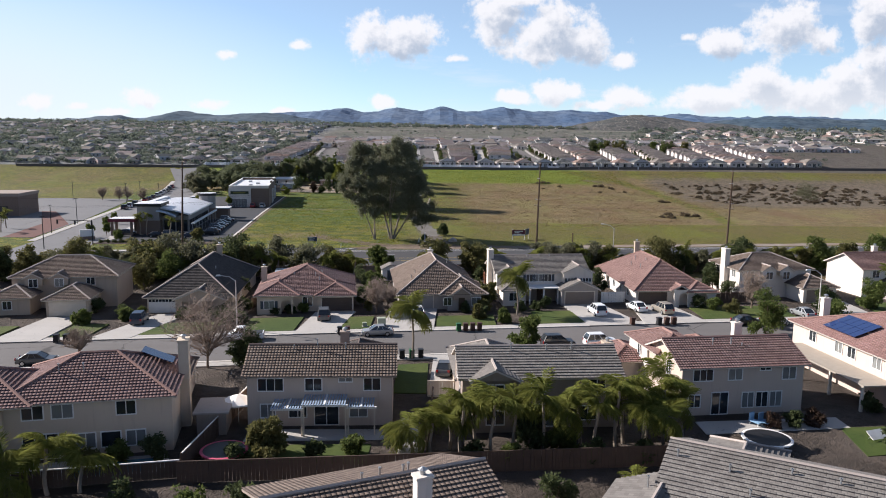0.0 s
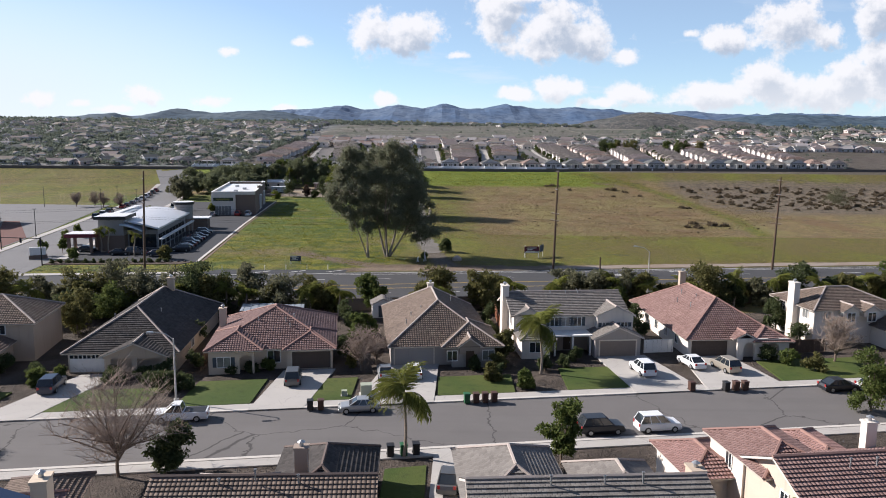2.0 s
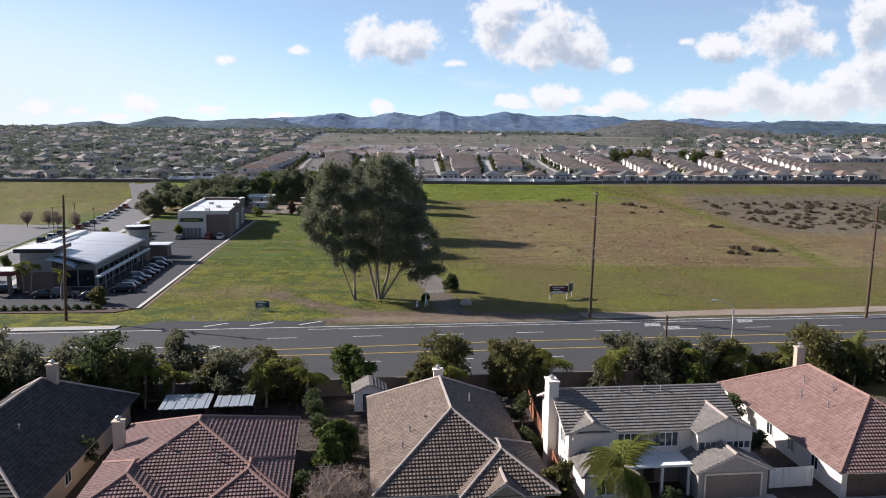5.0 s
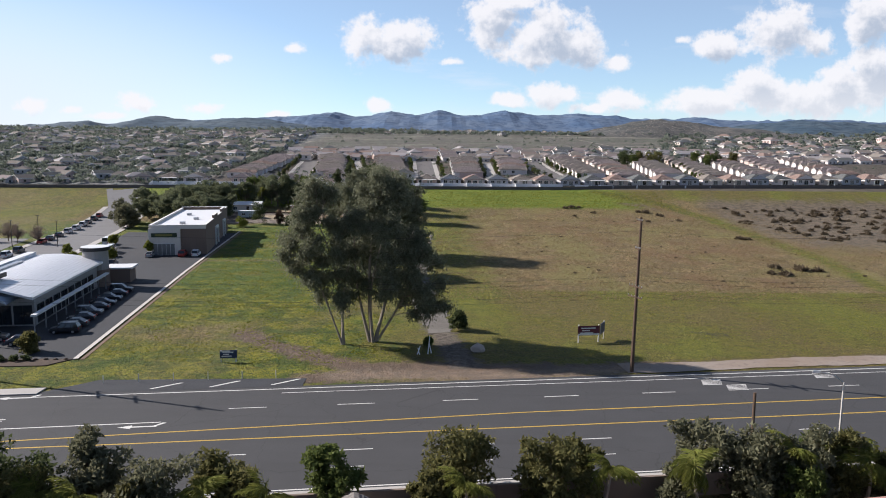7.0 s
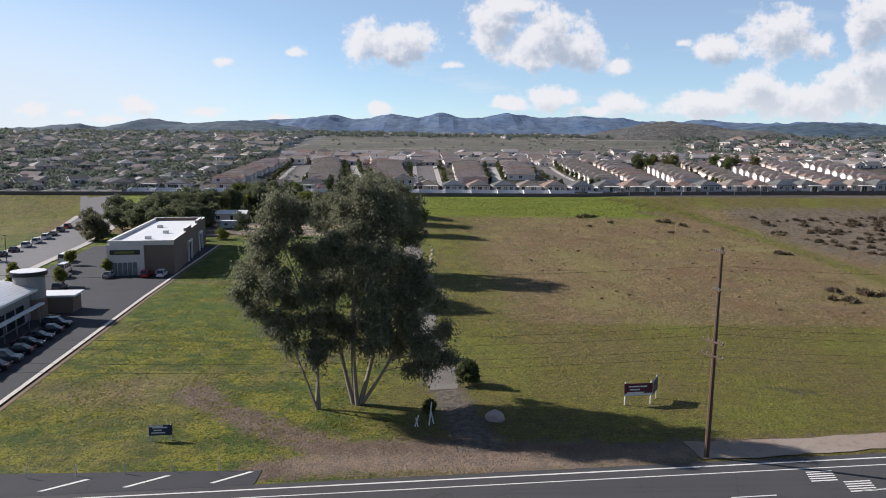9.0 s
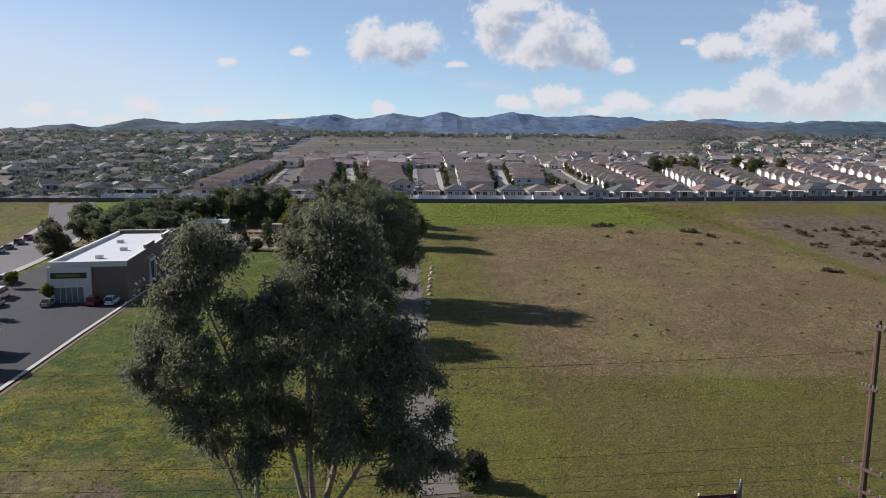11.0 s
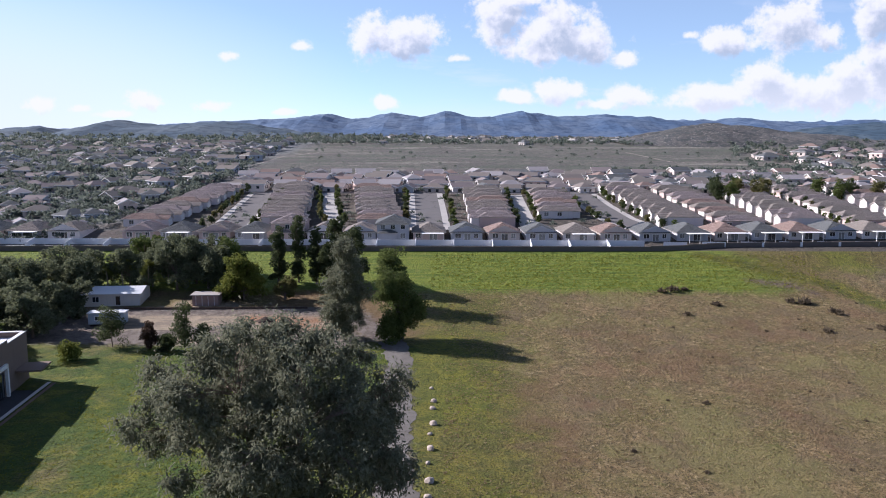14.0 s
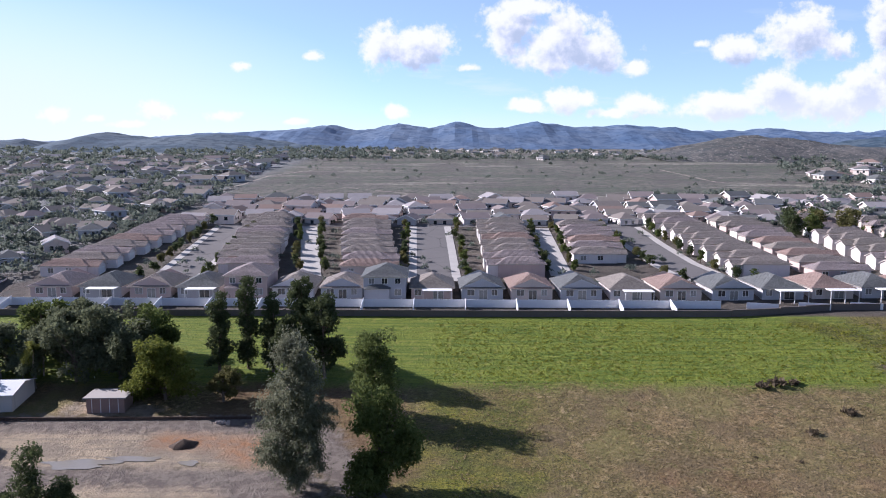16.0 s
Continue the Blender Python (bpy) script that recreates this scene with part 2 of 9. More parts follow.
L_EUC = leaves("eucalyptus_leaves", (0.091, 0.104, 0.059), (0.244, 0.248, 0.168))
L_DARK = leaves("dark_leaves", (0.043, 0.062, 0.028), (0.108, 0.127, 0.055))
L_MID = leaves("green_leaves", (0.060, 0.090, 0.023), (0.144, 0.170, 0.053))
L_LIME = leaves("lime_leaves", (0.10, 0.13, 0.02), (0.19, 0.20, 0.045))
L_OLIVE = leaves("olive_leaves", (0.078, 0.082, 0.028), (0.185, 0.170, 0.068))
L_PALM = leaves("palm_leaves", (0.10, 0.125, 0.022), (0.25, 0.25, 0.07))
L_BROWN = leaves("russet_leaves", (0.075, 0.05, 0.036), (0.13, 0.085, 0.062))
L_HAZE = leaves("greyish_leaves", (0.10, 0.105, 0.06), (0.19, 0.185, 0.115))
L_GROVE = leaves("grove_leaves", (0.078, 0.097, 0.054), (0.189, 0.203, 0.115))
# far trees only: distance haze mixed into the leaf colour as pale blue-grey
L_FAR = leaves("woodland_leaves_hazed", (0.090, 0.116, 0.094), (0.193, 0.215, 0.172))


# ---- geometry helpers ----
GY, GZ = [-400, 340, 375, 398, 428, 560, 750, 1000, 1600], [0, 0, 1.0, 3.0, 9.5, 26, 37.5, 46, 58]


def land(y):
    return float(np.interp(y, GY, GZ))


class Geo:
    """Vertices, faces, UVs and material slots of one mesh."""

    def __init__(self):
        self.v, self.f, self.uv, self.m = [], [], [], []

    def face(self, pts, slot=0, uv=None):
        i = len(self.v)
        self.v += [tuple(p) for p in pts]
        self.f.append(tuple(range(i, i + len(pts))))
        self.uv.append(uv or [(0.0, 0.0)] * len(pts))
        self.m.append(slot)

    def box(self, x0, x1, y0, y1, z0, z1, slot=0, top=1.0):
        """A box; top < 1 draws its upper face in."""
        cx, cy = (x0 + x1) / 2, (y0 + y1) / 2
        lo = [(x0, y0, z0), (x1, y0, z0), (x1, y1, z0), (x0, y1, z0)]
        hi = [(cx + (x - cx) * top, cy + (y - cy) * top, z1) for x, y, _ in lo]
        self.face(lo[::-1], slot)
        self.face(hi, slot)
        for i in range(4):
            j = (i + 1) % 4
            self.face([lo[i], lo[j], hi[j], hi[i]], slot)

    def tube(self, pts, radii, sides=6, slot=0):
        """A tapered tube through the points."""
        rings = []
        for i, p in enumerate(pts):
            a = Vector(pts[max(i - 1, 0)])
            b = Vector(pts[min(i + 1, len(pts) - 1)])
            d = (b - a).normalized()
            s = d.cross(Vector((0.31, 0.95, 0.05))).normalized()
            t = d.cross(s)
            rings.append([Vector(p) + radii[i] * (s * math.cos(2 * math.pi * k / sides) + t * math.sin(2 * math.pi * k / sides)) for k in range(sides)])
        for a, b in zip(rings, rings[1:]):
            for k in range(sides):
                q = (k + 1) % sides
                self.face([a[k], a[q], b[q], b[k]], slot)
        self.face(rings[0], slot)
        self.face(rings[-1][::-1], slot)

    def mesh(self, name, mats):
        me = bpy.data.meshes.new(name)
        me.from_pydata(self.v, [], self.f)
        layer = me.uv_layers.new(name="UVMap")
        layer.data.foreach_set("uv", [c for face in self.uv for p in face for c in p])
        for m in mats if isinstance(mats, (list, tuple)) else [mats]:
            me.materials.append(m)
        me.polygons.foreach_set("material_index", self.m)
        me.update()
        return me


def Geo_box(*b):
    g = Geo()
    g.box(*b)
    return g


# the housing blocks are drawn on a plan of their own, which lies on the land at this scale, fixed at the far side of the main road
NEAR, PIVOT = 0.945, Matrix.Translation((0, 186, 0))
ON_LAND = PIVOT @ Matrix.Scale(NEAR, 4) @ PIVOT.inverted()


def housing(x, y):
    """True for what stands on the housing plan, this side of the wall along the main road."""
    return y - 0.125 * x < 143.0


def thing(name, label, category, at=(0, 0, 0), turn=0.0, group="", kind="", data=None):
    ob = new(name, data)
    ob.matrix_world = ON_LAND @ pose(*at, 0, 0, turn) if housing(at[0], at[1]) and name != "power_line" else pose(*at, 0, 0, turn)
    return tagged(ob, label, category, group, kind)


def part(name, geo, mats, parent, label="", at=None):
    """One mesh under a thing or a part. geo: a Geo or a finished mesh."""
    me = geo if isinstance(geo, bpy.types.Mesh) else geo.mesh(name, mats)
    ob = new(name, me)
    ob.parent = parent
    if at is not None:
        ob.matrix_local = at
    if label:
        ob["label"] = label
    return ob


def setting(name, geo, mats, label, category="ground", near=False):
    ob = new(name, geo.mesh(name, mats))
    if near:
        ob.matrix_world = ON_LAND
    return tagged(ob, label, category, kind="structure")


def sheet(geo, line, left, right, lift, step=4.0, slot=0):
    """A strip that follows the land along a line of (x, y), from left to right of it, in metres to its right."""
    pts = []
    for (ax, ay), (bx, by) in zip(line, line[1:]):
        k = max(1, int(math.hypot(bx - ax, by - ay) / step))
        pts += [(ax + (bx - ax) * i / k, ay + (by - ay) * i / k) for i in range(k)]
    pts.append(line[-1])
    rows = []
    for i, (x, y) in enumerate(pts):
        (ax, ay), (bx, by) = pts[max(i - 1, 0)], pts[min(i + 1, len(pts) - 1)]
        s = math.hypot(bx - ax, by - ay)
        ox, oy = (by - ay) / s, -(bx - ax) / s
        rows.append([(x + ox * o, y + oy * o, land(y + oy * o) + lift) for o in (left, right)])
    for a, b in zip(rows, rows[1:]):
        geo.face([a[0], a[1], b[1], b[0]], slot)


def worn_strip(geo, line, half, lift, seed, step=1.2, rough=0.35):
    """A strip on the land whose edges wander."""
    pts = []
    for (ax, ay), (bx, by) in zip(line, line[1:]):
        k = max(1, int(math.hypot(bx - ax, by - ay) / step))
        pts += [(ax + (bx - ax) * i / k, ay + (by - ay) * i / k) for i in range(k)]
    pts.append(line[-1])
    r = random.Random(seed)
    ph = [r.uniform(0, 6.28) for _ in range(8)]

    def wander(i, o):
        s = i * step
        return rough * (math.sin(s * 0.23 + ph[o]) + 0.6 * math.sin(s * 0.71 + ph[o + 1]) + 0.4 * math.sin(s * 1.9 + ph[o + 2])) + r.uniform(-0.5, 0.5) * rough
    rows = []
    for i, (x, y) in enumerate(pts):
        (ax, ay), (bx, by) = pts[max(i - 1, 0)], pts[min(i + 1, len(pts) - 1)]
        s = math.hypot(bx - ax, by - ay)
        ox, oy = (by - ay) / s, -(bx - ax) / s
        rows.append([(x + ox * o, y + oy * o, land(y + oy * o) + lift) for o in (-half + wander(i, 0), half + wander(i, 4))])
    for a, b in zip(rows, rows[1:]):
        geo.face([a[0], a[1], b[1], b[0]])


def slab(geo, pts, z0, z1, slot=0):
    """A flat-topped slab over a polygon."""
    geo.face([(x, y, z1) for x, y in pts], slot)
    for (ax, ay), (bx, by) in zip(pts, pts[1:] + pts[:1]):
        geo.face([(ax, ay, z0), (bx, by, z0), (bx, by, z1), (ax, ay, z1)], slot)


def blob(geo, cx, cy, rx, ry, z, seed, count=28, rough=0.18, turn=0.0):
    """A patch with an uneven outline, laid on the land."""
    r = random.Random(seed)
    ph = [r.uniform(0, 6.28) for _ in range(4)]
    pts = []
    for i in range(count):
        a = 2 * math.pi * i / count
        k = 1 + rough * (math.sin(2 * a + ph[0]) * 0.5 + math.sin(3 * a + ph[1]) * 0.5 + math.sin(5 * a + ph[2]) * 0.4 + math.sin(9 * a + ph[3]) * 0.25)
        x, y = rx * k * math.cos(a), ry * k * math.sin(a)
        c, s = math.cos(turn), math.sin(turn)
        px, py = cx + x * c - y * s, cy + x * s + y * c
        pts.append((px, py, land(py) + z))
    mid = (cx, cy, land(cy) + z)
    for a, b in zip(pts, pts[1:] + pts[:1]):
        geo.face([mid, a, b])


# ---- ground ----
# pale dirt tracks over the open land, with half their width
TRACKS = ((-103.0, 566.0, -99.0, 650.0, 0.4), (-99.0, 650.0, -80.0, 690.0, 0.2), (-80.0, 690.0, -40.0, 700.0, -0.2), (-66.0, 560.0, -52.0, 598.0, -0.2), (-52.0, 598.0, -10.0, 566.0, 0.0), (-36.0, 625.0, 8.0, 640.0, -0.3),
          (110.0, 690.0, 118.0, 625.0, 0.4), (118.0, 625.0, 165.0, 600.0, 0.1))


def ground_colour(k):
    p = where(k)
    big = k.noise(p, 0.035, 4)
    mid = k.noise(p, 0.18, 5, 0.6)
    fine = k.noise(p, 1.4, 5, 0.7)
    tuft = k.noise(p, 5.0, 3)
    k("SeparateXYZ", p)
    x, y = k.last.outputs[0], k.last.outputs[1]
    jig = k.math("ADD", k.math("MULTIPLY", k.math("SUBTRACT", mid, 0.5), 26.0), k.math("MULTIPLY", k.math("SUBTRACT", fine, 0.5), 9.0))
    xw, yw = k.math("ADD", x, jig), k.math("ADD", y, jig)
    patch = k.noise(p, 0.55, 6, 0.62)
    blade = k.noise(p, 3.2, 6, 0.72)
    clump = k.noise(p, 1.1, 7, 0.75)
    rows = k.noise(k("VectorMath", p, (0.07, 1.3, 1.0), op="MULTIPLY"), 1.0, 5, 0.65)

    def part_of(f, lo, hi, much):
        return k.math("MULTIPLY", k.step(f, lo, hi), much)
    green = k.mix(k.step(mid, 0.40, 0.60), (0.099, 0.128, 0.008), (0.151, 0.140, 0.016))
    broad = k.noise(p, 0.23, 5, 0.6)
    green = k.mix(part_of(broad, 0.49, 0.57, 0.8), green, (0.230, 0.216, 0.015))
    green = k.mix(part_of(broad, 0.47, 0.40, 0.75), green, (0.046, 0.081, 0.008))
    green = k.mix(part_of(patch, 0.52, 0.64, 0.8), green, (0.042, 0.081, 0.006))
    green = k.mix(part_of(patch, 0.45, 0.34, 0.6), green, (0.128, 0.095, 0.035))
    green = k.mix(part_of(clump, 0.47, 0.40, 0.75), green, (0.038, 0.066, 0.007))
    green = k.mix(part_of(blade, 0.51, 0.57, 0.8), green, (0.022, 0.037, 0.005))
    green = k.mix(part_of(clump, 0.55, 0.61, 0.75), green, (0.190, 0.174, 0.040))
    tan = k.mix(k.step(mid, 0.40, 0.60), (0.254, 0.175, 0.080), (0.181, 0.142, 0.053))
    tan = k.mix(part_of(patch, 0.50, 0.62, 0.7), tan, (0.126, 0.091, 0.040))
    tan = k.mix(part_of(patch, 0.46, 0.34, 0.6), tan, (0.321, 0.229, 0.120))
    tan = k.mix(part_of(broad, 0.52, 0.64, 0.5), tan, (0.113, 0.086, 0.039))
    tan = k.mix(part_of(big, 0.48, 0.62, 0.45), tan, (0.164, 0.143, 0.041))
    tan = k.mix(part_of(blade, 0.51, 0.57, 0.85), tan, (0.056, 0.041, 0.019))
    tan = k.mix(part_of(clump, 0.54, 0.60, 0.8), tan, (0.357, 0.267, 0.143))
    tan = k.mix(part_of(clump, 0.47, 0.40, 0.75), tan, (0.073, 0.057, 0.024))
    tan = k.mix(part_of(k.noise(p, 0.085, 6, 0.65), 0.49, 0.60, 0.55), tan, (0.146, 0.106, 0.057))
    tan = k.mix(part_of(k.noise(p, 0.30, 6, 0.7), 0.56, 0.68, 0.6), tan, (0.116, 0.120, 0.029))
    drift = k.noise(k("VectorMath", p, (1.0, 0.55, 1.0), op="MULTIPLY"), 0.045, 4, 0.6)
    tan = k.mix(part_of(drift, 0.52, 0.62, 0.55), tan, (0.158, 0.089, 0.047))
    tan = k.mix(part_of(drift, 0.47, 0.38, 0.6), tan, (0.195, 0.175, 0.058))
    olive = k.mix(k.step(patch, 0.40, 0.62), (0.171, 0.150, 0.023), (0.112, 0.111, 0.017))
    olive = k.mix(part_of(rows, 0.47, 0.60, 0.6), olive, (0.112, 0.079, 0.032))
    olive = k.mix(part_of(rows, 0.46, 0.36, 0.5), olive, (0.075, 0.086, 0.011))
    olive = k.mix(part_of(drift, 0.50, 0.60, 0.5), olive, (0.156, 0.109, 0.046))
    olive = k.mix(part_of(drift, 0.48, 0.40, 0.6), olive, (0.152, 0.164, 0.017))
    olive = k.mix(part_of(clump, 0.55, 0.61, 0.6), olive, (0.260, 0.232, 0.062))
    olive = k.mix(part_of(clump, 0.46, 0.40, 0.6), olive, (0.062, 0.070, 0.012))
    olive = k.mix(part_of(blade, 0.51, 0.58, 0.75), olive, (0.034, 0.036, 0.007))
    scrub = k.mix(k.step(patch, 0.42, 0.60), (0.180, 0.142, 0.100), (0.100, 0.081, 0.055))
    scrub = k.mix(part_of(blade, 0.48, 0.60, 0.55), scrub, (0.046, 0.038, 0.024))
    scrub = k.mix(part_of(clump, 0.55, 0.64, 0.5), scrub, (0.300, 0.235, 0.160))
    yard = k.mix(k.step(mid, 0.4, 0.6), (0.067, 0.053, 0.043), (0.109, 0.087, 0.072))
    dry = k.mix(k.step(mid, 0.4, 0.62), (0.161, 0.148, 0.122), (0.113, 0.114, 0.090))
    dry = k.mix(part_of(fine, 0.5, 0.7, 0.6), dry, (0.075, 0.080, 0.053))
    dry = k.mix(part_of(k.noise(k("VectorMath", p, (0.3, 1.6, 1.0), op="MULTIPLY"), 0.03, 5, 0.6), 0.50, 0.58, 0.7), dry, (0.080, 0.097, 0.065))
    dry = k.mix(part_of(k.noise(k("VectorMath", p, (0.4, 2.2, 1.0), op="MULTIPLY"), 0.02, 5, 0.6), 0.56, 0.60, 0.7), dry, (0.279, 0.256, 0.206))
    sage = k.noise(p, 0.35, 5, 0.7)
    dry = k.mix(part_of(sage, 0.50, 0.58, 0.75), dry, (0.066, 0.068, 0.058))
    dry = k.mix(part_of(k.noise(p, 0.05, 5, 0.65), 0.50, 0.60, 0.6), dry, (0.110, 0.095, 0.088))
    dry = k.mix(part_of(clump, 0.58, 0.64, 0.6), dry, (0.264, 0.242, 0.202))
    # suburb ground, its colour paled and blued to carry the haze of distance
    wood_hazed = k.mix(k.step(mid, 0.4, 0.6), (0.122, 0.139, 0.136), (0.214, 0.210, 0.208))

    def band(v, a, b, soft):
        return k.math("MULTIPLY", k.step(v, a - soft, a + soft), k.math("SUBTRACT", 1.0, k.step(v, b - soft, b + soft)))
    col = tan
    left = k.math("SUBTRACT", 1.0, k.step(xw, -16.0, 2.0))
    col = k.mix(k.math("MULTIPLY", k.math("MULTIPLY", left, band(yw, 100, 364, 5)), k.step(big, 0.25, 0.5)), col, green)
    lush = k.mix(k.step(patch, 0.42, 0.62), (0.070, 0.117, 0.009), (0.039, 0.082, 0.008))
    lush = k.mix(part_of(blade, 0.50, 0.60, 0.6), lush, (0.020, 0.035, 0.005))
    col = k.mix(k.math("MULTIPLY", k.math("MULTIPLY", left, band(yw, 238, 364, 8)), k.math("ADD", 0.15, k.math("MULTIPLY", k.step(mid, 0.42, 0.58), 0.7))), col, lush)
    col = k.mix(k.math("MULTIPLY", k.step(xw, -14.0, -4.0), band(k.math("ADD", y, k.math("MULTIPLY", jig, 0.22)), 184, 241, 1.5)), col, olive)
    col = k.mix(k.math("MULTIPLY", band(xw, -10, 9, 6), band(yw, 222, 400, 10)), col, k.mix(0.45, olive, green))
    col = k.mix(k.math("MULTIPLY", k.step(k.math("ADD", x, k.math("MULTIPLY", jig, 0.35)), 104, 116), k.step(k.math("ADD", y, k.math("MULTIPLY", jig, 0.8)), 296, 322)), col, scrub)
    turf = k.mix(k.step(rows, 0.42, 0.62), (0.177, 0.214, 0.025), (0.106, 0.156, 0.018))
    turf = k.mix(part_of(blade, 0.50, 0.62, 0.6), turf, (0.044, 0.066, 0.010))
    turf = k.mix(part_of(patch, 0.46, 0.36, 0.45), turf, (0.237, 0.228, 0.050))
    col = k.mix(k.math("MULTIPLY", k.step(k.math("ADD", y, k.math("MULTIPLY", jig, 0.3)), 398, 403), k.math("SUBTRACT", 1.0, k.step(xw, 72, 96))), col, turf)
    col = k.mix(k.math("MULTIPLY", k.step(yw, 408, 420), k.step(xw, 66, 100)), col, olive)
    col = k.mix(k.math("SUBTRACT", 1.0, k.step(xw, -150, -130)), col, k.mix(part_of(big, 0.45, 0.65, 0.45), k.mix(0.35, olive, green), tan))

    # bare earth that shows through the grass: along lines from (ax, ay) to (bx, by), half as wide as given
    def bare(col, colour, lines, soft=1.0):
        ragged_edge = k.math("ADD", k.math("MULTIPLY", k.math("SUBTRACT", patch, 0.5), 5.0), k.math("MULTIPLY", k.math("SUBTRACT", clump, 0.5), 3.0))
        total = None
        for ax, ay, bx, by, half in lines:
            ex, ey = bx - ax, by - ay
            px, py = k.math("SUBTRACT", x, ax), k.math("SUBTRACT", y, ay)
            f = k.math("DIVIDE", k.math("ADD", k.math("MULTIPLY", px, ex), k.math("MULTIPLY", py, ey)), ex * ex + ey * ey)
            f = k.math("MINIMUM", k.math("MAXIMUM", f, 0.0), 1.0)
            qx, qy = k.math("SUBTRACT", px, k.math("MULTIPLY", f, ex)), k.math("SUBTRACT", py, k.math("MULTIPLY", f, ey))
            far_ = k.math("SQRT", k.math("ADD", k.math("MULTIPLY", qx, qx), k.math("MULTIPLY", qy, qy)))
            near = k.math("SUBTRACT", half, far_)
            total = near if total is None else k.math("MAXIMUM", total, near)
        return k.mix(k.step(k.math("ADD", total, ragged_edge), -soft, soft), col, colour)
    col = bare(col, k.mix(0.5, olive, green), ((68, 426, 95, 406, 3.0), (95, 406, 104, 380, 3.4), (104, 380, 104, 340, 3.4), (104, 340, 100, 285, 3.0), (100, 285, 92, 245, 2.4)), 2.0)
    earth = k.mix(k.step(patch, 0.40, 0.60), (0.183, 0.132, 0.095), (0.128, 0.092, 0.065))
    earth = k.mix(part_of(blade, 0.50, 0.62, 0.5), earth, (0.064, 0.048, 0.032))
    earth = k.mix(part_of(clump, 0.56, 0.66, 0.5), earth, (0.255, 0.200, 0.153))
    grit = k.mix(k.step(clump, 0.42, 0.58), (0.175, 0.148, 0.122), (0.095, 0.078, 0.062))
    col = bare(col, earth, ((-33.5, 205.0, -31.5, 201.5, 2.4), (-31.5, 201.5, -26.2, 196.8, 1.9), (-26.2, 196.8, -18.5, 190.4, 2.2), (-18.5, 190.4, -13.4, 187.2, 2.4), (-13.4, 187.2, 2.0, 187.6, 2.6)))
    col = bare(col, earth, ((-20.0, 182.6, -8.0, 185.0, 2.2), (-8.0, 185.0, 12.0, 187.6, 2.6), (12.0, 187.6, 26.0, 189.2, 1.6)))
    col = bare(col, k.mix(0.5, earth, green), ((-66.0, 277.5, -46.0, 279.0, 1.4), (-46.0, 279.0, -24.0, 281.0, 1.8), (-40.0, 224.0, -30.0, 221.0, -0.6)), 1.6)
    col = bare(col, grit, ((0.5, 189.0, -1.5, 200.0, 2.4), (-1.5, 200.0, -4.5, 216.0, 2.2), (-4.5, 216.0, -7.5, 250.0, 2.2), (-7.5, 250.0, -9.0, 285.0, 2.2), (-9.0, 285.0, -12.5, 349.0, 2.2)), 0.9)
    pale = k.mix(k.step(patch, 0.42, 0.58), (0.270, 0.200, 0.145), (0.185, 0.142, 0.108))
    pale = k.mix(part_of(clump, 0.55, 0.63, 0.5), pale, (0.330, 0.275, 0.225))
    pale = k.mix(part_of(blade, 0.51, 0.60, 0.5), pale, (0.095, 0.074, 0.056))
    col = bare(col, pale, ((-16.0, 184.0, 10.0, 184.6, 1.9), (10.0, 184.6, 22.0, 187.2, 1.7)), 1.3)
    col = bare(col, (0.045, 0.046, 0.032), ((38.4, 207.6, 42.8, 205.6, 0.2), (12.0, 199.0, 15.0, 198.2, -0.6)), 1.2)
    col = bare(col, earth, ((26.0, 188.6, 90.0, 197.0, 1.5), (90.0, 197.0, 200.0, 211.0, 1.5)), 1.2)
    yard_soil = k.mix(k.step(broad, 0.40, 0.60), (0.398, 0.316, 0.217), (0.272, 0.222, 0.162))
    yard_soil = k.mix(part_of(k.noise(k("VectorMath", p, (0.12, 1.1, 1.0), op="MULTIPLY"), 0.9, 5, 0.6), 0.50, 0.62, 0.5), yard_soil, (0.206, 0.174, 0.134))
    yard_soil = k.mix(part_of(blade, 0.52, 0.60, 0.4), yard_soil, (0.159, 0.131, 0.096))
    damp = k.mix(k.step(patch, 0.42, 0.58), (0.144, 0.117, 0.098), (0.210, 0.177, 0.146))
    orange = k.mix(k.step(patch, 0.40, 0.60), (0.330, 0.165, 0.078), (0.285, 0.190, 0.125))
    col = bare(col, damp, ((-84.0, 384.0, -30.0, 384.5, 4.0), (-84.0, 368.0, -26.0, 366.0, 6.0), (-26.0, 384.0, -17.0, 368.0, 3.6), (-92.0, 376.0, -74.0, 376.0, 6.0)), 1.6)
    col = bare(col, yard_soil, ((-72.0, 377.0, -32.0, 377.0, 5.4), (-58.0, 364.5, -36.0, 363.5, 2.2), (-66.0, 391.0, -54.0, 390.0, 2.0)), 1.8)
    col = bare(col, orange, ((-47.0, 380.0, -33.0, 379.0, 2.2), (-36.0, 377.0, -32.0, 374.0, 1.8)), 2.2)
    col = bare(col, earth, ((76.0, 408.0, 84.0, 405.0, 1.6), (84.0, 405.0, 88.0, 400.0, 1.0)), 2.0)
    col = k.mix(k.math("SUBTRACT", 1.0, k.step(y, 147.5, 148.5)), col, yard)
    col = k.mix(k.step(y, 429.0, 431.0), col, k.mix(0.3, yard, dry))
    col = k.mix(k.math("MULTIPLY", k.step(y, 429.0, 431.0), k.math("SUBTRACT", 1.0, k.step(k.math("SUBTRACT", xw, k.math("MULTIPLY", k.math("SUBTRACT", y, 440.0), 0.20)), -128, -108))), col, wood_hazed)
    open_land = k.math("MULTIPLY", k.step(k.math("ADD", y, k.math("MULTIPLY", jig, 0.4)), 556.0, 566.0), k.step(xw, -112, -92))
    col = k.mix(open_land, col, dry)
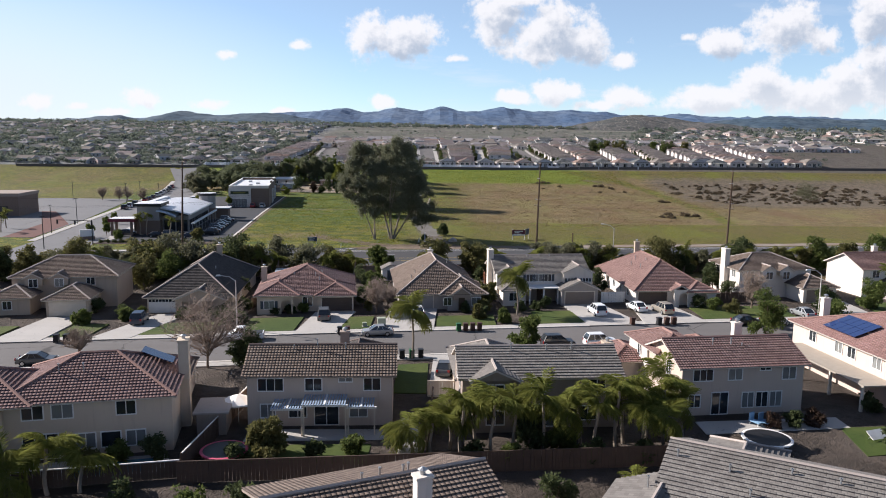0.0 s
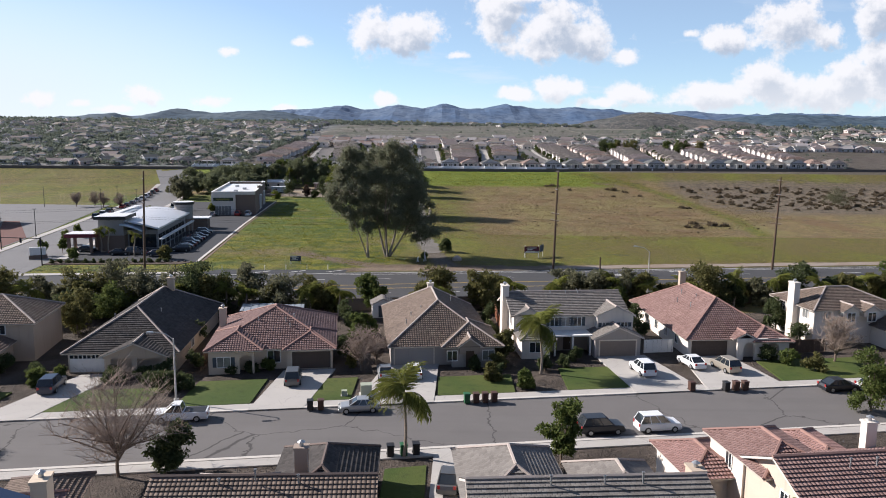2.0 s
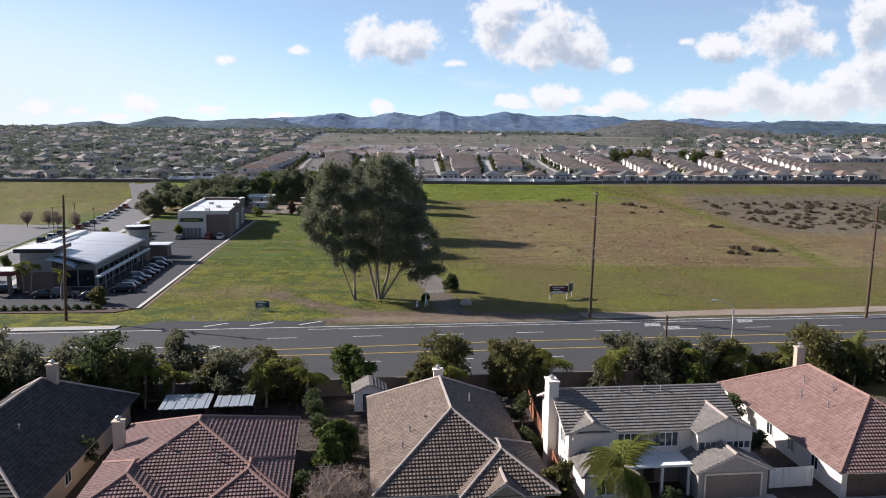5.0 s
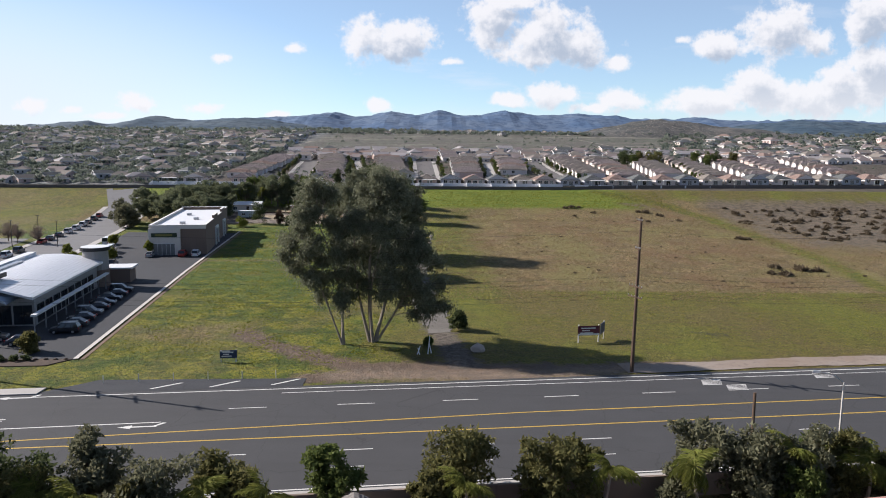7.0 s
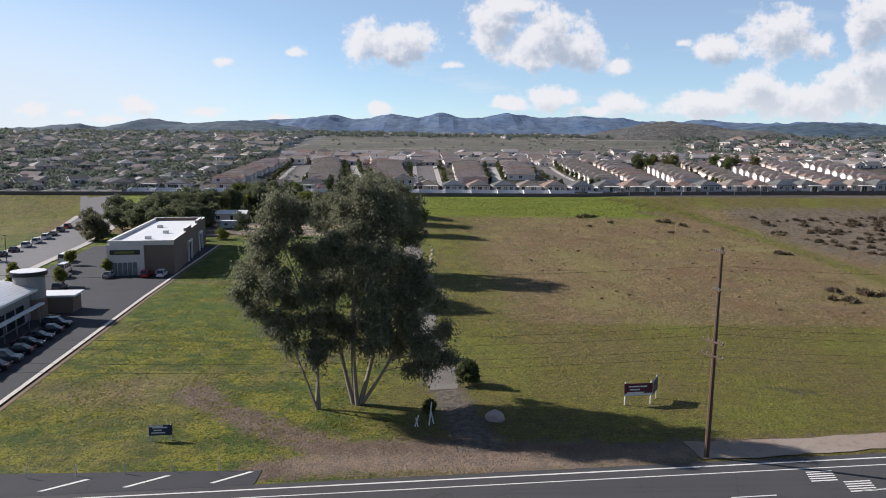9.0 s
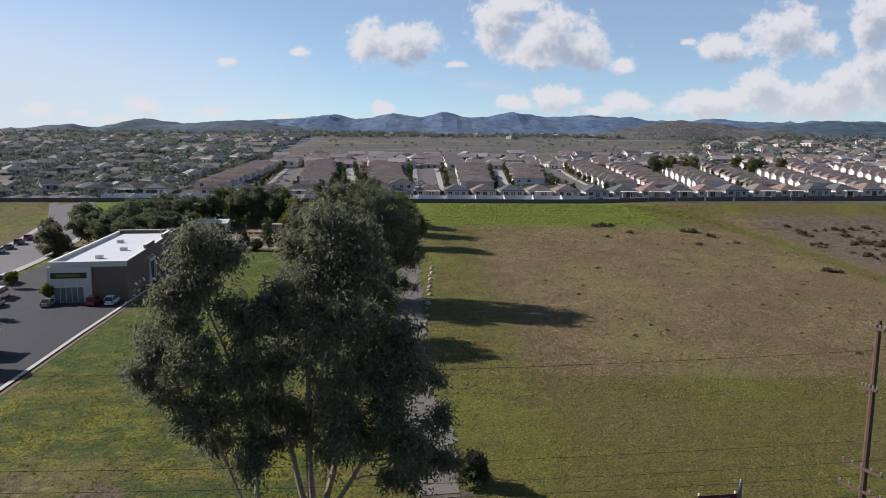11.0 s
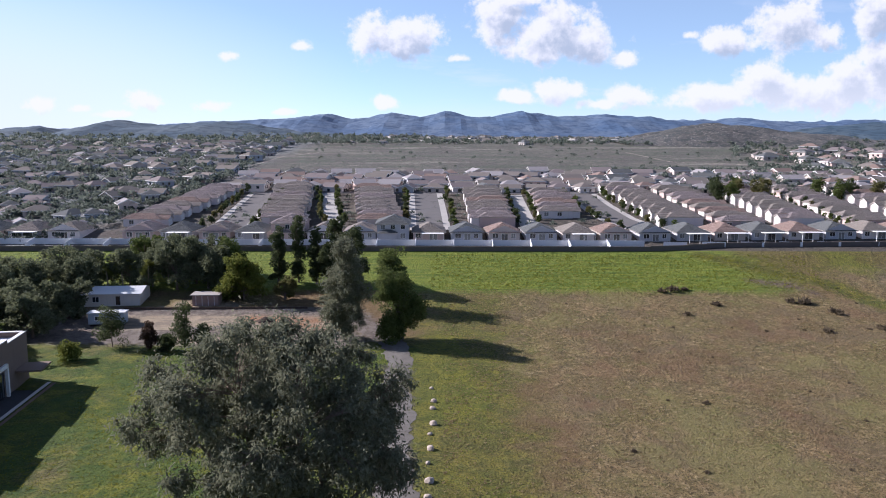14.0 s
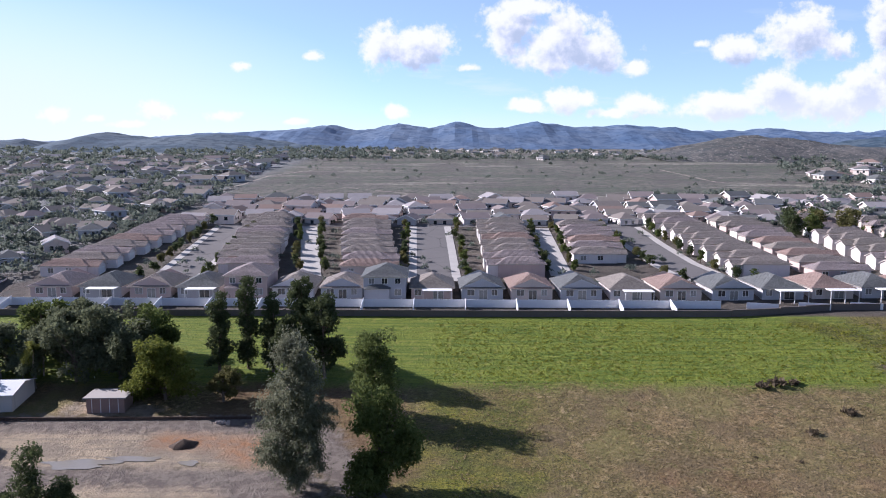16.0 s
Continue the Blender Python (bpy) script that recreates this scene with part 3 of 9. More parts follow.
    col = bare(col, (0.400, 0.330, 0.270), TRACKS, 0.8)
    k.bump, k.deep = 1.0, 0.3
    return col, k.math("ADD", k.math("ADD", k.math("MULTIPLY", patch, 2.0), k.math("ADD", k.math("MULTIPLY", blade, 1.4), k.math("MULTIPLY", clump, 1.6))), k.math("MULTIPLY", tuft, 0.3))


g = Geo()
ys = sorted(set(list(range(-400, 340, 20)) + list(range(340, 560, 5)) + list(range(560, 1700, 20)) + [340, 375, 398, 428, 560, 750, 1000, 1600]))
xs = [-2500, -1600, -1000, -700, -500, -350] + list(range(-250, 251, 25)) + [350, 500, 700, 1000, 1600, 2500]
for ya, yb in zip(ys, ys[1:]):
    for xa, xb in zip(xs, xs[1:]):
        g.face([(xa, ya, land(ya)), (xb, ya, land(ya)), (xb, yb, land(yb)), (xa, yb, land(yb))])
setting("ground", g, material("ground_cover", ground_colour, 0.95), "rolling ground of dry grass, green weeds and bare soil")

# residential street: asphalt, gutters, kerbs, pavements, on a line that climbs to the right
TAN = math.tan(radians(8.8))


def street_y(x, off):
    """The street's cross position off at x: 0 is the south kerb, 11.7 the north kerb."""
    return 89.8 + TAN * x + off


X0, X1 = -320.0, 320.0
g = Geo()
slab(g, [(X0, street_y(X0, 0)), (X1, street_y(X1, 0)), (X1, street_y(X1, 11.7)), (X0, street_y(X0, 11.7))], -0.2, 0.03)
setting("road_1", g, M_STREET, "faded grey residential street with dark sealed cracks", "road", True)
for i, (o0, o1) in enumerate(((-0.45, 0.0), (11.7, 12.15))):
    g = Geo()
    slab(g, [(X0, street_y(X0, o0)), (X1, street_y(X1, o0)), (X1, street_y(X1, o1)), (X0, street_y(X0, o1))], -0.2, 0.17)
    setting("kerb_%d" % (i + 1), g, M_CURB, "pale concrete kerb along the street", "kerb", True)
PAVE = []
for i, (o0, o1) in enumerate(((-2.0, -0.45), (12.15, 13.75))):
    g = Geo()
    slab(g, [(X0, street_y(X0, o0)), (X1, street_y(X1, o0)), (X1, street_y(X1, o1)), (X0, street_y(X0, o1))], -0.2, 0.13)
    PAVE.append(setting("pavement_%d" % (i + 1), g, M_CONC, "light concrete pavement beside the street", "pavement", True))

# main road
RT = 0.125


def road_y(x, off):
    return off + RT * x


g = Geo()
slab(g, [(-300, road_y(-300, 152.9)), (300, road_y(300, 152.9)), (300, road_y(300, 182.0)), (-300, road_y(-300, 182.0))], -0.2, 0.04)
setting("road_2", g, M_ROAD, "wide dark asphalt main road with painted lanes", "road")
g = Geo()
slab(g, [(-52, road_y(-52, 181.9)), (-20, road_y(-20, 181.9)), (-20.0, road_y(-20, 184.9)), (-46, road_y(-46, 187.0))], -0.2, 0.05)
setting("road_3", g, M_LOT, "dark asphalt pull-out beside the main road", "road")
g = Geo()
slab(g, [(-300, road_y(-300, 150.9)), (300, road_y(300, 150.9)), (300, road_y(300, 152.9)), (-300, road_y(-300, 152.9))], -0.2, 0.17)
setting("pavement_3", g, M_CONC, "concrete pavement along the main road", "pavement")
g = Geo()
slab(g, [(-89, road_y(-89, 182.0)), (-51, road_y(-51, 182.0)), (-51, road_y(-51, 184.2)), (-89, road_y(-89, 184.2))], -0.2, 0.17)
setting("pavement_4", g, M_CONC, "concrete pavement at the shop corner", "pavement")


def painted(geo, x0, x1, off0, off1, w, lift=0.052):
    """A painted line on the main road from (x0, off0) to (x1, off1)."""
    k = max(1, int(abs(x1 - x0) / 20))
    for i in range(k):
        xa, xb = x0 + (x1 - x0) * i / k, x0 + (x1 - x0) * (i + 1) / k
        oa, ob = off0 + (off1 - off0) * i / k, off0 + (off1 - off0) * (i + 1) / k
        geo.face([(xa, road_y(xa, oa), lift), (xb, road_y(xb, ob), lift), (xb, road_y(xb, ob + w), lift), (xa, road_y(xa, oa + w), lift)])


g = Geo()
painted(g, -22, 300, 180.9, 180.9, 0.22)
painted(g, -22, 300, 179.4, 179.4, 0.15)
painted(g, -70, -22, 180.9, 180.9, 0.2)
painted(g, -50, 300, 153.4, 153.4, 0.18)
painted(g, -49, -33, 170.9, 171.1, 0.2)
for i in range(-22, 24):
    x = i * 12.2 - 2.5
    if x > -28 or x < -60:
        painted(g, x, x + 4.2, 174.6, 174.6, 0.16)
    painted(g, x + 1.5, x + 5.2, 161.5, 161.5, 0.16)
    painted(g, x + 1.5, x + 4.7, 157.6, 157.6, 0.14)
for x in (-37.6, -30.6, -23.2):
    g.face([(x - 0.9, road_y(x, 182.6), 0.062), (x - 0.45, road_y(x, 182.6), 0.062), (x + 2.6, road_y(x, 185.0), 0.062), (x + 2.1, road_y(x, 185.0), 0.062)])
lane = setting("lane_marking", g, M_STRIPE, "worn white painted lane lines on the road", "road marking")
g = Geo()
painted(g, -140, -40, 165.4, 165.5, 0.2)
painted(g, -40, 300, 165.4, 165.4, 0.22)
painted(g, -140, -50, 167.6, 167.3, 0.2)
painted(g, -50, 6, 167.3, 169.7, 0.22)
painted(g, 6, 300, 169.7, 171.4, 0.22)
setting("centre_marking", g, M_YELLOW, "yellow painted centre lines on the road", "road marking")


def arrow(x, y, turn, label):
    """A painted turn arrow."""
    g = Geo()
    for q in ([(0, -0.15), (2.6, -0.15), (2.6, 0.15), (0, 0.15)], [(0, 0.5), (-1.4, 0.0), (0, -0.5), (0, -0.15)], [(2.2, 0.15), (2.6, 0.15), (3.4, 0.9), (3.0, 1.0)]):
        g.face([(a, b, 0) for a, b in q])
    thing("arrow_marking", label, "road marking", (x, y, 0.056), turn, kind="structure", data=g.mesh("arrow_marking", M_STRIPE))


arrow(-35.6, 165.6, 7.1, "white painted turn arrow on dark asphalt")
arrow(-53.5, 174.2, 7.1, "white painted turn arrow on dark asphalt")
# painted words on the asphalt, unreadable: rows of bars
for cx, off in ((30.5, 176.8), (46.5, 178.0), (33, 174.5), (-53, 171.9)):
    g = Geo()
    for i in range(5):
        painted(g, cx + 0.1 * i, cx + 2.6 + 0.1 * i, off + 0.45 * i, off + 0.45 * i, 0.2)
    setting("word_marking", g, M_STRIPE, "worn white road lettering seen edge on", "road marking")

# side street at the shop corner and the lots round it
g = Geo()
SIDE = [(-88, 160), (-92, 190), (-102, 245), (-121, 345), (-133, 400), (-146, 428)]
sheet(g, SIDE, -8.0, 7.5, 0.05)
setting("road_4", g, M_SIDE, "grey asphalt side street lined with parked cars", "road")
g = Geo()
sheet(g, [(-92, 190), (-102, 245), (-121, 345), (-133, 400)], 7.5, 9.6, 0.14)
sheet(g, [(-92, 190), (-102, 245), (-121, 345), (-133, 400)], -10.0, -8.0, 0.14)
setting("pavement_5", g, M_CONC, "concrete pavement along the side street", "pavement")
g = Geo()
slab(g, [(-84, 185.5), (-53.5, 190), (-62.5, 262), (-71, 336), (-107, 336), (-93, 262)], -0.2, 0.07)
setting("parking_lot_1", g, M_LOT, "dark asphalt parking lot round the shops", "parking lot")
g = Geo()
sheet(g, [(-53.4, 190), (-62.4, 262), (-70.8, 340)], -0.3, 0.35, 0.2, 20)
setting("kerb_3", g, M_CURB, "pale kerb between parking lot and weedy field", "kerb")
g = Geo()
sheet(g, [(-53.2, 190), (-62.2, 262), (-70.6, 340)], 0.35, 0.95, 0.05, 20)
setting("verge", g, M_EARTH, "bare dirt verge beside the kerb", "verge")
g = Geo()
slab(g, [(-104, 195), (-112, 240), (-130, 318), (-230, 318), (-230, 195)], -0.2, 0.055)
setting("parking_lot_2", g, M_SIDE, "faded grey parking lot across the side street", "parking lot")
g = Geo()
slab(g, [(-104, 195.3), (-110, 225), (-133, 262), (-138, 262), (-118, 225), (-112, 195.3)], -0.2, 0.08)
setting("planting_bed_1", g, plain("red_mulch", (0.125, 0.058, 0.048), 0.95, 0, 0.25), "strip of dark red mulch beside the lot", "planting bed")
g = Geo()
slab(g, [(-84, 184.6), (-56, 187), (-53.8, 190.2), (-84, 188.5)], -0.1, 0.12)
setting("planting_bed_2", g, M_SOIL, "brown planting bed at the edge of the lot", "planting bed")

# tracks and bare patches on the vacant land
g = Geo()
worn_strip(g, [(-2.5, 206), (-4, 215), (-7.5, 250), (-9, 285), (-11.5, 330), (-12.5, 349), (-15, 372)], 2.3, 0.05, 2, 1.0, 0.5)
setting("track", g, M_TRACK, "grey gravel track between tall trees and field", "track")
g = Geo()
worn_strip(g, [(22, road_y(22, 184.6)), (80, road_y(80, 185.2)), (300, road_y(300, 185.4))], 2.0, 0.075, 6, 1.2, 0.22)
setting("shoulder", g, M_GRAVEL, "pale gravel shoulder beside the main road", "verge")
g = Geo()
blob(g, -56.0, 372.6, 5.0, 1.5, 0.08, 23, 40, 0.35)
blob(g, -49.0, 374.4, 3.4, 0.9, 0.08, 25, 30, 0.3)
blob(g, -41.0, 373.2, 1.6, 0.7, 0.08, 24, 30, 0.3)
setting("puddle_1", g, plain("pale_puddle", (0.22, 0.20, 0.17), 0.12), "shallow rain puddles on bare dirt", "puddle")


# ---- houses ----
def roof_plane(geo, a, b, c, d, course=0.36, thick=0.16):
    """One slope in stepped courses. a, b: the eave from left to right, seen from outside; c, d: the top, right and left."""
    a, b, c, d = (Vector(p) for p in (a, b, c, d))
    along = (b - a).normalized()
    rise = ((d + c) / 2 - (a + b) / 2)
    up = (rise - along * rise.dot(along))
    nrm = along.cross(up).normalized()
    upn = up.normalized()
    count = max(1, int(up.length / course))

    def uv(p):
        q = p - a
        return (q.dot(along), q.dot(upn))
    for i in range(count):
        f0, f1 = i / count, (i + 1) / count
        p0, p1 = a.lerp(d, f0), b.lerp(c, f0)
        q0, q1 = a.lerp(d, f1), b.lerp(c, f1)
        lift = nrm * 0.085
        uvs = [uv(p) for p in (p0, p1, q1, q0)]
        pts = [p0 + lift, p1 + lift, q1, q0]
        if (q1 - q0).length < 0.01:
            pts, uvs = pts[:3], uvs[:3]
        geo.face(pts, 0, uvs)
        geo.face([p0, p1, p1 + lift, p0 + lift], 0, [uvs[0], uvs[1], uvs[1], uvs[0]])
    under = nrm * -thick
    pts = [a + under, d + under, c + under, b + under]
    geo.face(pts if (c - d).length > 0.01 else [pts[0], pts[1], pts[3]], 1)
    geo.face([a + under, b + under, b, a], 1)
    geo.face([b + under, c + under, c, b], 1)
    geo.face([d + under, a + under, a, d], 1)


def roof(kind, x0, x1, y0, y1, z, pitch, over=0.5, parent=None, mats=None, cap=True):
    """A gable or hip roof over a rectangle at eave height z; kind: hip, gx (ridge along x) or gy (ridge along y)."""
    geo, caps = Geo(), []
    X0, X1, Y0, Y1 = x0 - over, x1 + over, y0 - over, y1 + over
    ze = z - over * pitch
    w, dp = X1 - X0, Y1 - Y0
    c00, c10, c11, c01 = (X0, Y0, ze), (X1, Y0, ze), (X1, Y1, ze), (X0, Y1, ze)
    if kind == "gx":
        zr = ze + pitch * dp / 2
        r0, r1 = (X0, (Y0 + Y1) / 2, zr), (X1, (Y0 + Y1) / 2, zr)
        roof_plane(geo, c00, c10, r1, r0)
        roof_plane(geo, c11, c01, r0, r1)
        caps = [(r0, r1)]
    elif kind == "gy":
        zr = ze + pitch * w / 2
        r0, r1 = ((X0 + X1) / 2, Y0, zr), ((X0 + X1) / 2, Y1, zr)
        roof_plane(geo, c10, c11, r1, r0)
        roof_plane(geo, c01, c00, r0, r1)
        caps = [(r0, r1)]
    else:
        half = min(w, dp) / 2
        zr = ze + pitch * half
        if w >= dp:
            r0, r1 = (X0 + half, (Y0 + Y1) / 2, zr), (X1 - half, (Y0 + Y1) / 2, zr)
            roof_plane(geo, c00, c10, r1, r0)
            roof_plane(geo, c11, c01, r0, r1)
            roof_plane(geo, c10, c11, r1, r1)
            roof_plane(geo, c01, c00, r0, r0)
            caps = [(r0, r1), (c00, r0), (c01, r0), (c10, r1), (c11, r1)]
        else:
            r0, r1 = ((X0 + X1) / 2, Y0 + half, zr), ((X0 + X1) / 2, Y1 - half, zr)
            roof_plane(geo, c10, c11, r1, r0)
            roof_plane(geo, c01, c00, r0, r1)
            roof_plane(geo, c00, c10, r0, r0)
            roof_plane(geo, c11, c01, r1, r1)
            caps = [(r0, r1), (c00, r0), (c10, r0), (c01, r1), (c11, r1)]
    ob = part("roof", geo, [mats[0], mats[1]], parent)
    if cap:
        cg = Geo()
        for p, q in caps:
            if (Vector(p) - Vector(q)).length > 0.3:
                cg.tube([Vector(p) + Vector((0, 0, 0.05)), Vector(q) + Vector((0, 0, 0.05))], [0.13, 0.13], 5)
        part("ridge_cap", cg, mats[2], ob)
    return ob, zr


def walls(x0, x1, y0, y1, z, parent, mat, gable="", pitch=0.42, base=-0.6):
    """Outer walls of one block of a house, with gable ends where it has them."""
    geo = Geo()
    geo.box(x0, x1, y0, y1, base, z)
    if gable == "gx":
        h, m = pitch * (y1 - y0) / 2, (y0 + y1) / 2
        for xa, xb in ((x0, x0 + 0.2), (x1 - 0.2, x1)):
            geo.face([(xa, y0, z), (xa, m, z + h), (xa, y1, z)])
            geo.face([(xb, y0, z), (xb, y1, z), (xb, m, z + h)])
    elif gable == "gy":
        h, m = pitch * (x1 - x0) / 2, (x0 + x1) / 2
        for ya, yb in ((y0, y0 + 0.2), (y1 - 0.2, y1)):
            geo.face([(x0, ya, z), (x1, ya, z), (m, ya, z + h)])
            geo.face([(x0, yb, z), (m, yb, z + h), (x1, yb, z)])
    return part("wall", geo, mat, parent)


FACES = {"front": 0, "right": 90, "back": 180, "left": -90}
CACHE = {}


def on_face(face, x, y, z):
    return pose(x, y, z, 0, 0, FACES[face])


COUNT = [0]


def window(parent, face, x, y, z, w=1.5, h=1.2, frame=None, bars=1, name="window"):
    """A framed window proud of its wall, centre-bottom at (x, y, z)."""
    frame = frame or M_WHITE
    key = (w, h, frame.name, bars)
    if key not in CACHE:
        f, p, t = Geo(), Geo(), 0.09
        for b in ((-w / 2 - t, w / 2 + t, h, h + t), (-w / 2 - t, w / 2 + t, -t, 0), (-w / 2 - t, -w / 2, 0, h), (w / 2, w / 2 + t, 0, h)):
            f.box(b[0], b[1], -0.07, 0.0, b[2], b[3])
        for i in range(bars):
            c = -w / 2 + w * (i + 1) / (bars + 1)
            f.box(c - 0.035, c + 0.035, -0.055, 0.0, 0, h)
        p.box(-w / 2, w / 2, -0.02, 0.0, 0, h)
        CACHE[key] = f.mesh("window", frame), p.mesh("pane", M_GLASS), p.mesh("pane", M_BLIND)
    ob = part(name, CACHE[key][0], None, parent, "", on_face(face, x, y, z))
    COUNT[0] += 1
    part("pane", CACHE[key][2 if COUNT[0] * 7 % 5 < 2 and frame is M_WHITE else 1], None, ob)
    return ob


def shutters(parent, x, y, z, w, h, mat):
    for s in (-1, 1):
        g = Geo()
        g.box(-0.22, 0.22, -0.06, 0, 0, h)
        for i in range(5):
            g.box(-0.17, 0.17, -0.085, -0.06, h * (i + 0.15) / 5, h * (i + 0.8) / 5)
        part("shutter", g, mat, parent, "", pose(x + s * (w / 2 + 0.33), y, z))


def garage(parent, x, y, w=4.9, h=2.15, mat=None, lights=False):
    """A sectional garage door facing the street."""
    g = Geo()
    g.box(-w / 2, w / 2, -0.03, 0.0, 0, h)
    for r in range(4):
        for c in range(8):
            g.box(-w / 2 + w * (c + 0.1) / 8, -w / 2 + w * (c + 0.9) / 8, -0.055, -0.03, h * (r + 0.12) / 4, h * (r + 0.88) / 4, 1 if lights and r == 3 else 0)
    door = part("garage_door", g, [mat or M_TRIM, M_GLASS], parent, "", pose(x, y, 0.12))
    f = Geo()
    for b in ((-w / 2 - 0.15, -w / 2, 0, h + 0.15), (w / 2, w / 2 + 0.15, 0, h + 0.15), (-w / 2, w / 2, h, h + 0.15)):
        f.box(b[0], b[1], -0.09, 0.0, b[2], b[3])
    part("door_frame", f, M_TRIM, door)


def door(parent, x, y, z=0.15, face="front", mat=None):
    g = Geo()
    g.box(-0.5, 0.5, -0.05, 0, 0, 2.05)
    for a, b in ((0.15, 0.95), (1.1, 1.9)):
        for s in (-1, 1):
            g.box(s * 0.22 - 0.15, s * 0.22 + 0.15, -0.075, -0.05, a, b)
    d = part("door", g, mat or M_DARKWOOD, parent, "", on_face(face, x, y, z))
    k = Geo()
    k.box(0.36, 0.42, -0.12, -0.05, 0.95, 1.07)
    part("handle", k, M_METAL, d)


def chimney(parent, x, y, z0, z1, mat, w=0.9, d=0.7):
    g = Geo()
    g.box(x - w / 2, x + w / 2, y - d / 2, y + d / 2, z0, z1)
    g.box(x - w / 2 - 0.08, x + w / 2 + 0.08, y - d / 2 - 0.08, y + d / 2 + 0.08, z1, z1 + 0.15)
    c = part("chimney", g, mat, parent)
    g = Geo()
    g.tube([(x, y, z1 + 0.15), (x, y, z1 + 0.45)], [0.16, 0.16], 8)
    g.tube([(x, y, z1 + 0.45), (x, y, z1 + 0.6)], [0.3, 0.05], 8)
    part("flue", g, M_METAL, c)


def vent(parent, x, y, z, h=0.5):
    g = Geo()
    g.tube([(x, y, z - 0.3), (x, y, z + h)], [0.06, 0.06], 6)
    g.tube([(x, y, z + h - 0.12), (x, y, z + h)], [0.1, 0.1], 6)
    part("roof_vent", g, M_METAL, parent)


def arch_panel(parent, x0, x1, y, top, arches, mat):
    """A porch front with arched openings: (centre, radius, springing height)."""
    g, t = Geo(), 0.3
    edge = x0
    for cx, r, spring in arches:
        g.box(edge, cx - r, y, y + t, -0.3, top)
        edge = cx + r
        for i in range(8):
            a0, a1 = math.pi * i / 8, math.pi * (i + 1) / 8
            p0, p1 = (cx - r * math.cos(a0), spring + r * math.sin(a0)), (cx - r * math.cos(a1), spring + r * math.sin(a1))
            g.face([(p0[0], y, p0[1]), (p1[0], y, p1[1]), (p1[0], y, top), (p0[0], y, top)])
            g.face([(p0[0], y, p0[1]), (p0[0], y + t, p0[1]), (p1[0], y + t, p1[1]), (p1[0], y, p1[1])])
            g.face([(p0[0], y + t, p0[1]), (p0[0], y + t, top), (p1[0], y + t, top), (p1[0], y + t, p1[1])])
    g.box(edge, x1, y, y + t, -0.3, top)
    part("porch_front", g, mat, parent, "stucco porch front with arched opening")


def dormer(parent, x, y, z, w, h, run, wall_mat, mats, pitch=0.45):
    """A small gabled front with its own roof, on a slope."""
    g = Geo()
    g.box(x - w / 2, x + w / 2, y, y + run, z - 0.5, z + h)
    g.face([(x - w / 2, y - 0.01, z + h), (x + w / 2, y - 0.01, z + h), (x, y - 0.01, z + h + pitch * w / 2)])
    part("dormer", g, wall_mat, parent)
    roof("gy", x - w / 2, x + w / 2, y, y + run, z + h, pitch, 0.3, parent, mats)


# paints and roofs
S_PINK = stucco("stucco_pinkish", (0.540, 0.444, 0.366))
S_CREAM = stucco("stucco_cream", (0.581, 0.486, 0.380))
S_WHITE = stucco("stucco_pale", (0.680, 0.618, 0.547))
S_TAUPE = stucco("stucco_taupe", (0.308, 0.251, 0.211))
S_BEIGE = stucco("stucco_beige", (0.444, 0.362, 0.282))
S_GREY = stucco("stucco_grey", (0.343, 0.312, 0.287))
R_BROWN = tiles("tile_brown", (0.154, 0.120, 0.100), (0.217, 0.171, 0.142))
R_RED = tiles("tile_red", (0.227, 0.142, 0.128), (0.284, 0.189, 0.171))
R_ROSE = tiles("tile_rose", (0.279, 0.169, 0.150), (0.348, 0.219, 0.199))
R_CHAR = tiles("tile_charcoal", (0.061, 0.056, 0.054), (0.094, 0.086, 0.082), 0.33, True)
R_GREY = tiles("tile_grey", (0.177, 0.162, 0.150), (0.228, 0.211, 0.194), 0.33, True)
R_MAUVE = tiles("tile_mauve", (0.182, 0.120, 0.114), (0.234, 0.160, 0.150))
R_TAN = tiles("tile_tan", (0.228, 0.177, 0.137), (0.296, 0.234, 0.188), 0.33, True)
CAP_L = plain("cap_light", (0.36, 0.31, 0.28), 0.9)
CAP_D = plain("cap_dark", (0.13, 0.10, 0.09), 0.9)
CAP_R = plain("cap_rose", (0.28, 0.17, 0.145), 0.9)
EAVE = plain("eave_board", (0.30, 0.25, 0.21), 0.8)
EAVE_L = plain("eave_board_light", (0.55, 0.50, 0.45), 0.8)
SHUT = plain("blue_shutter", (0.07, 0.085, 0.10), 0.7)


def house(label, at, turn, group="houses along the street"):
    return thing("house", label, "house", (at[0], at[1], 0.0), turn, group)


# -- south row, backs to the gardens --
# two storeys, pinkish, with a lattice patio cover
h = house("two-storey pinkish stucco house with brown tile roof", (-18.0, 65.4), 3.0)
RM = [R_BROWN, EAVE, CAP_D]
walls(0, 13.6, 0, 7.0, 5.2, h, S_PINK, "gx", 0.5)
roof("gx", 0, 13.6, 0, 7.0, 5.2, 0.5, 0.45, h, RM)
walls(6.2, 13.2, 7.0, 17.0, 3.0, h, S_PINK)
roof("hip", 6.2, 13.2, 6.0, 17.0, 3.0, 0.5, 0.5, h, [R_CHAR, EAVE, CAP_D])
walls(0.6, 6.2, 7.0, 12.0, 3.0, h, S_PINK)
roof("hip", 0.6, 6.2, 5.5, 12.0, 3.0, 0.4, 0.5, h, [R_TAN, EAVE, CAP_L])
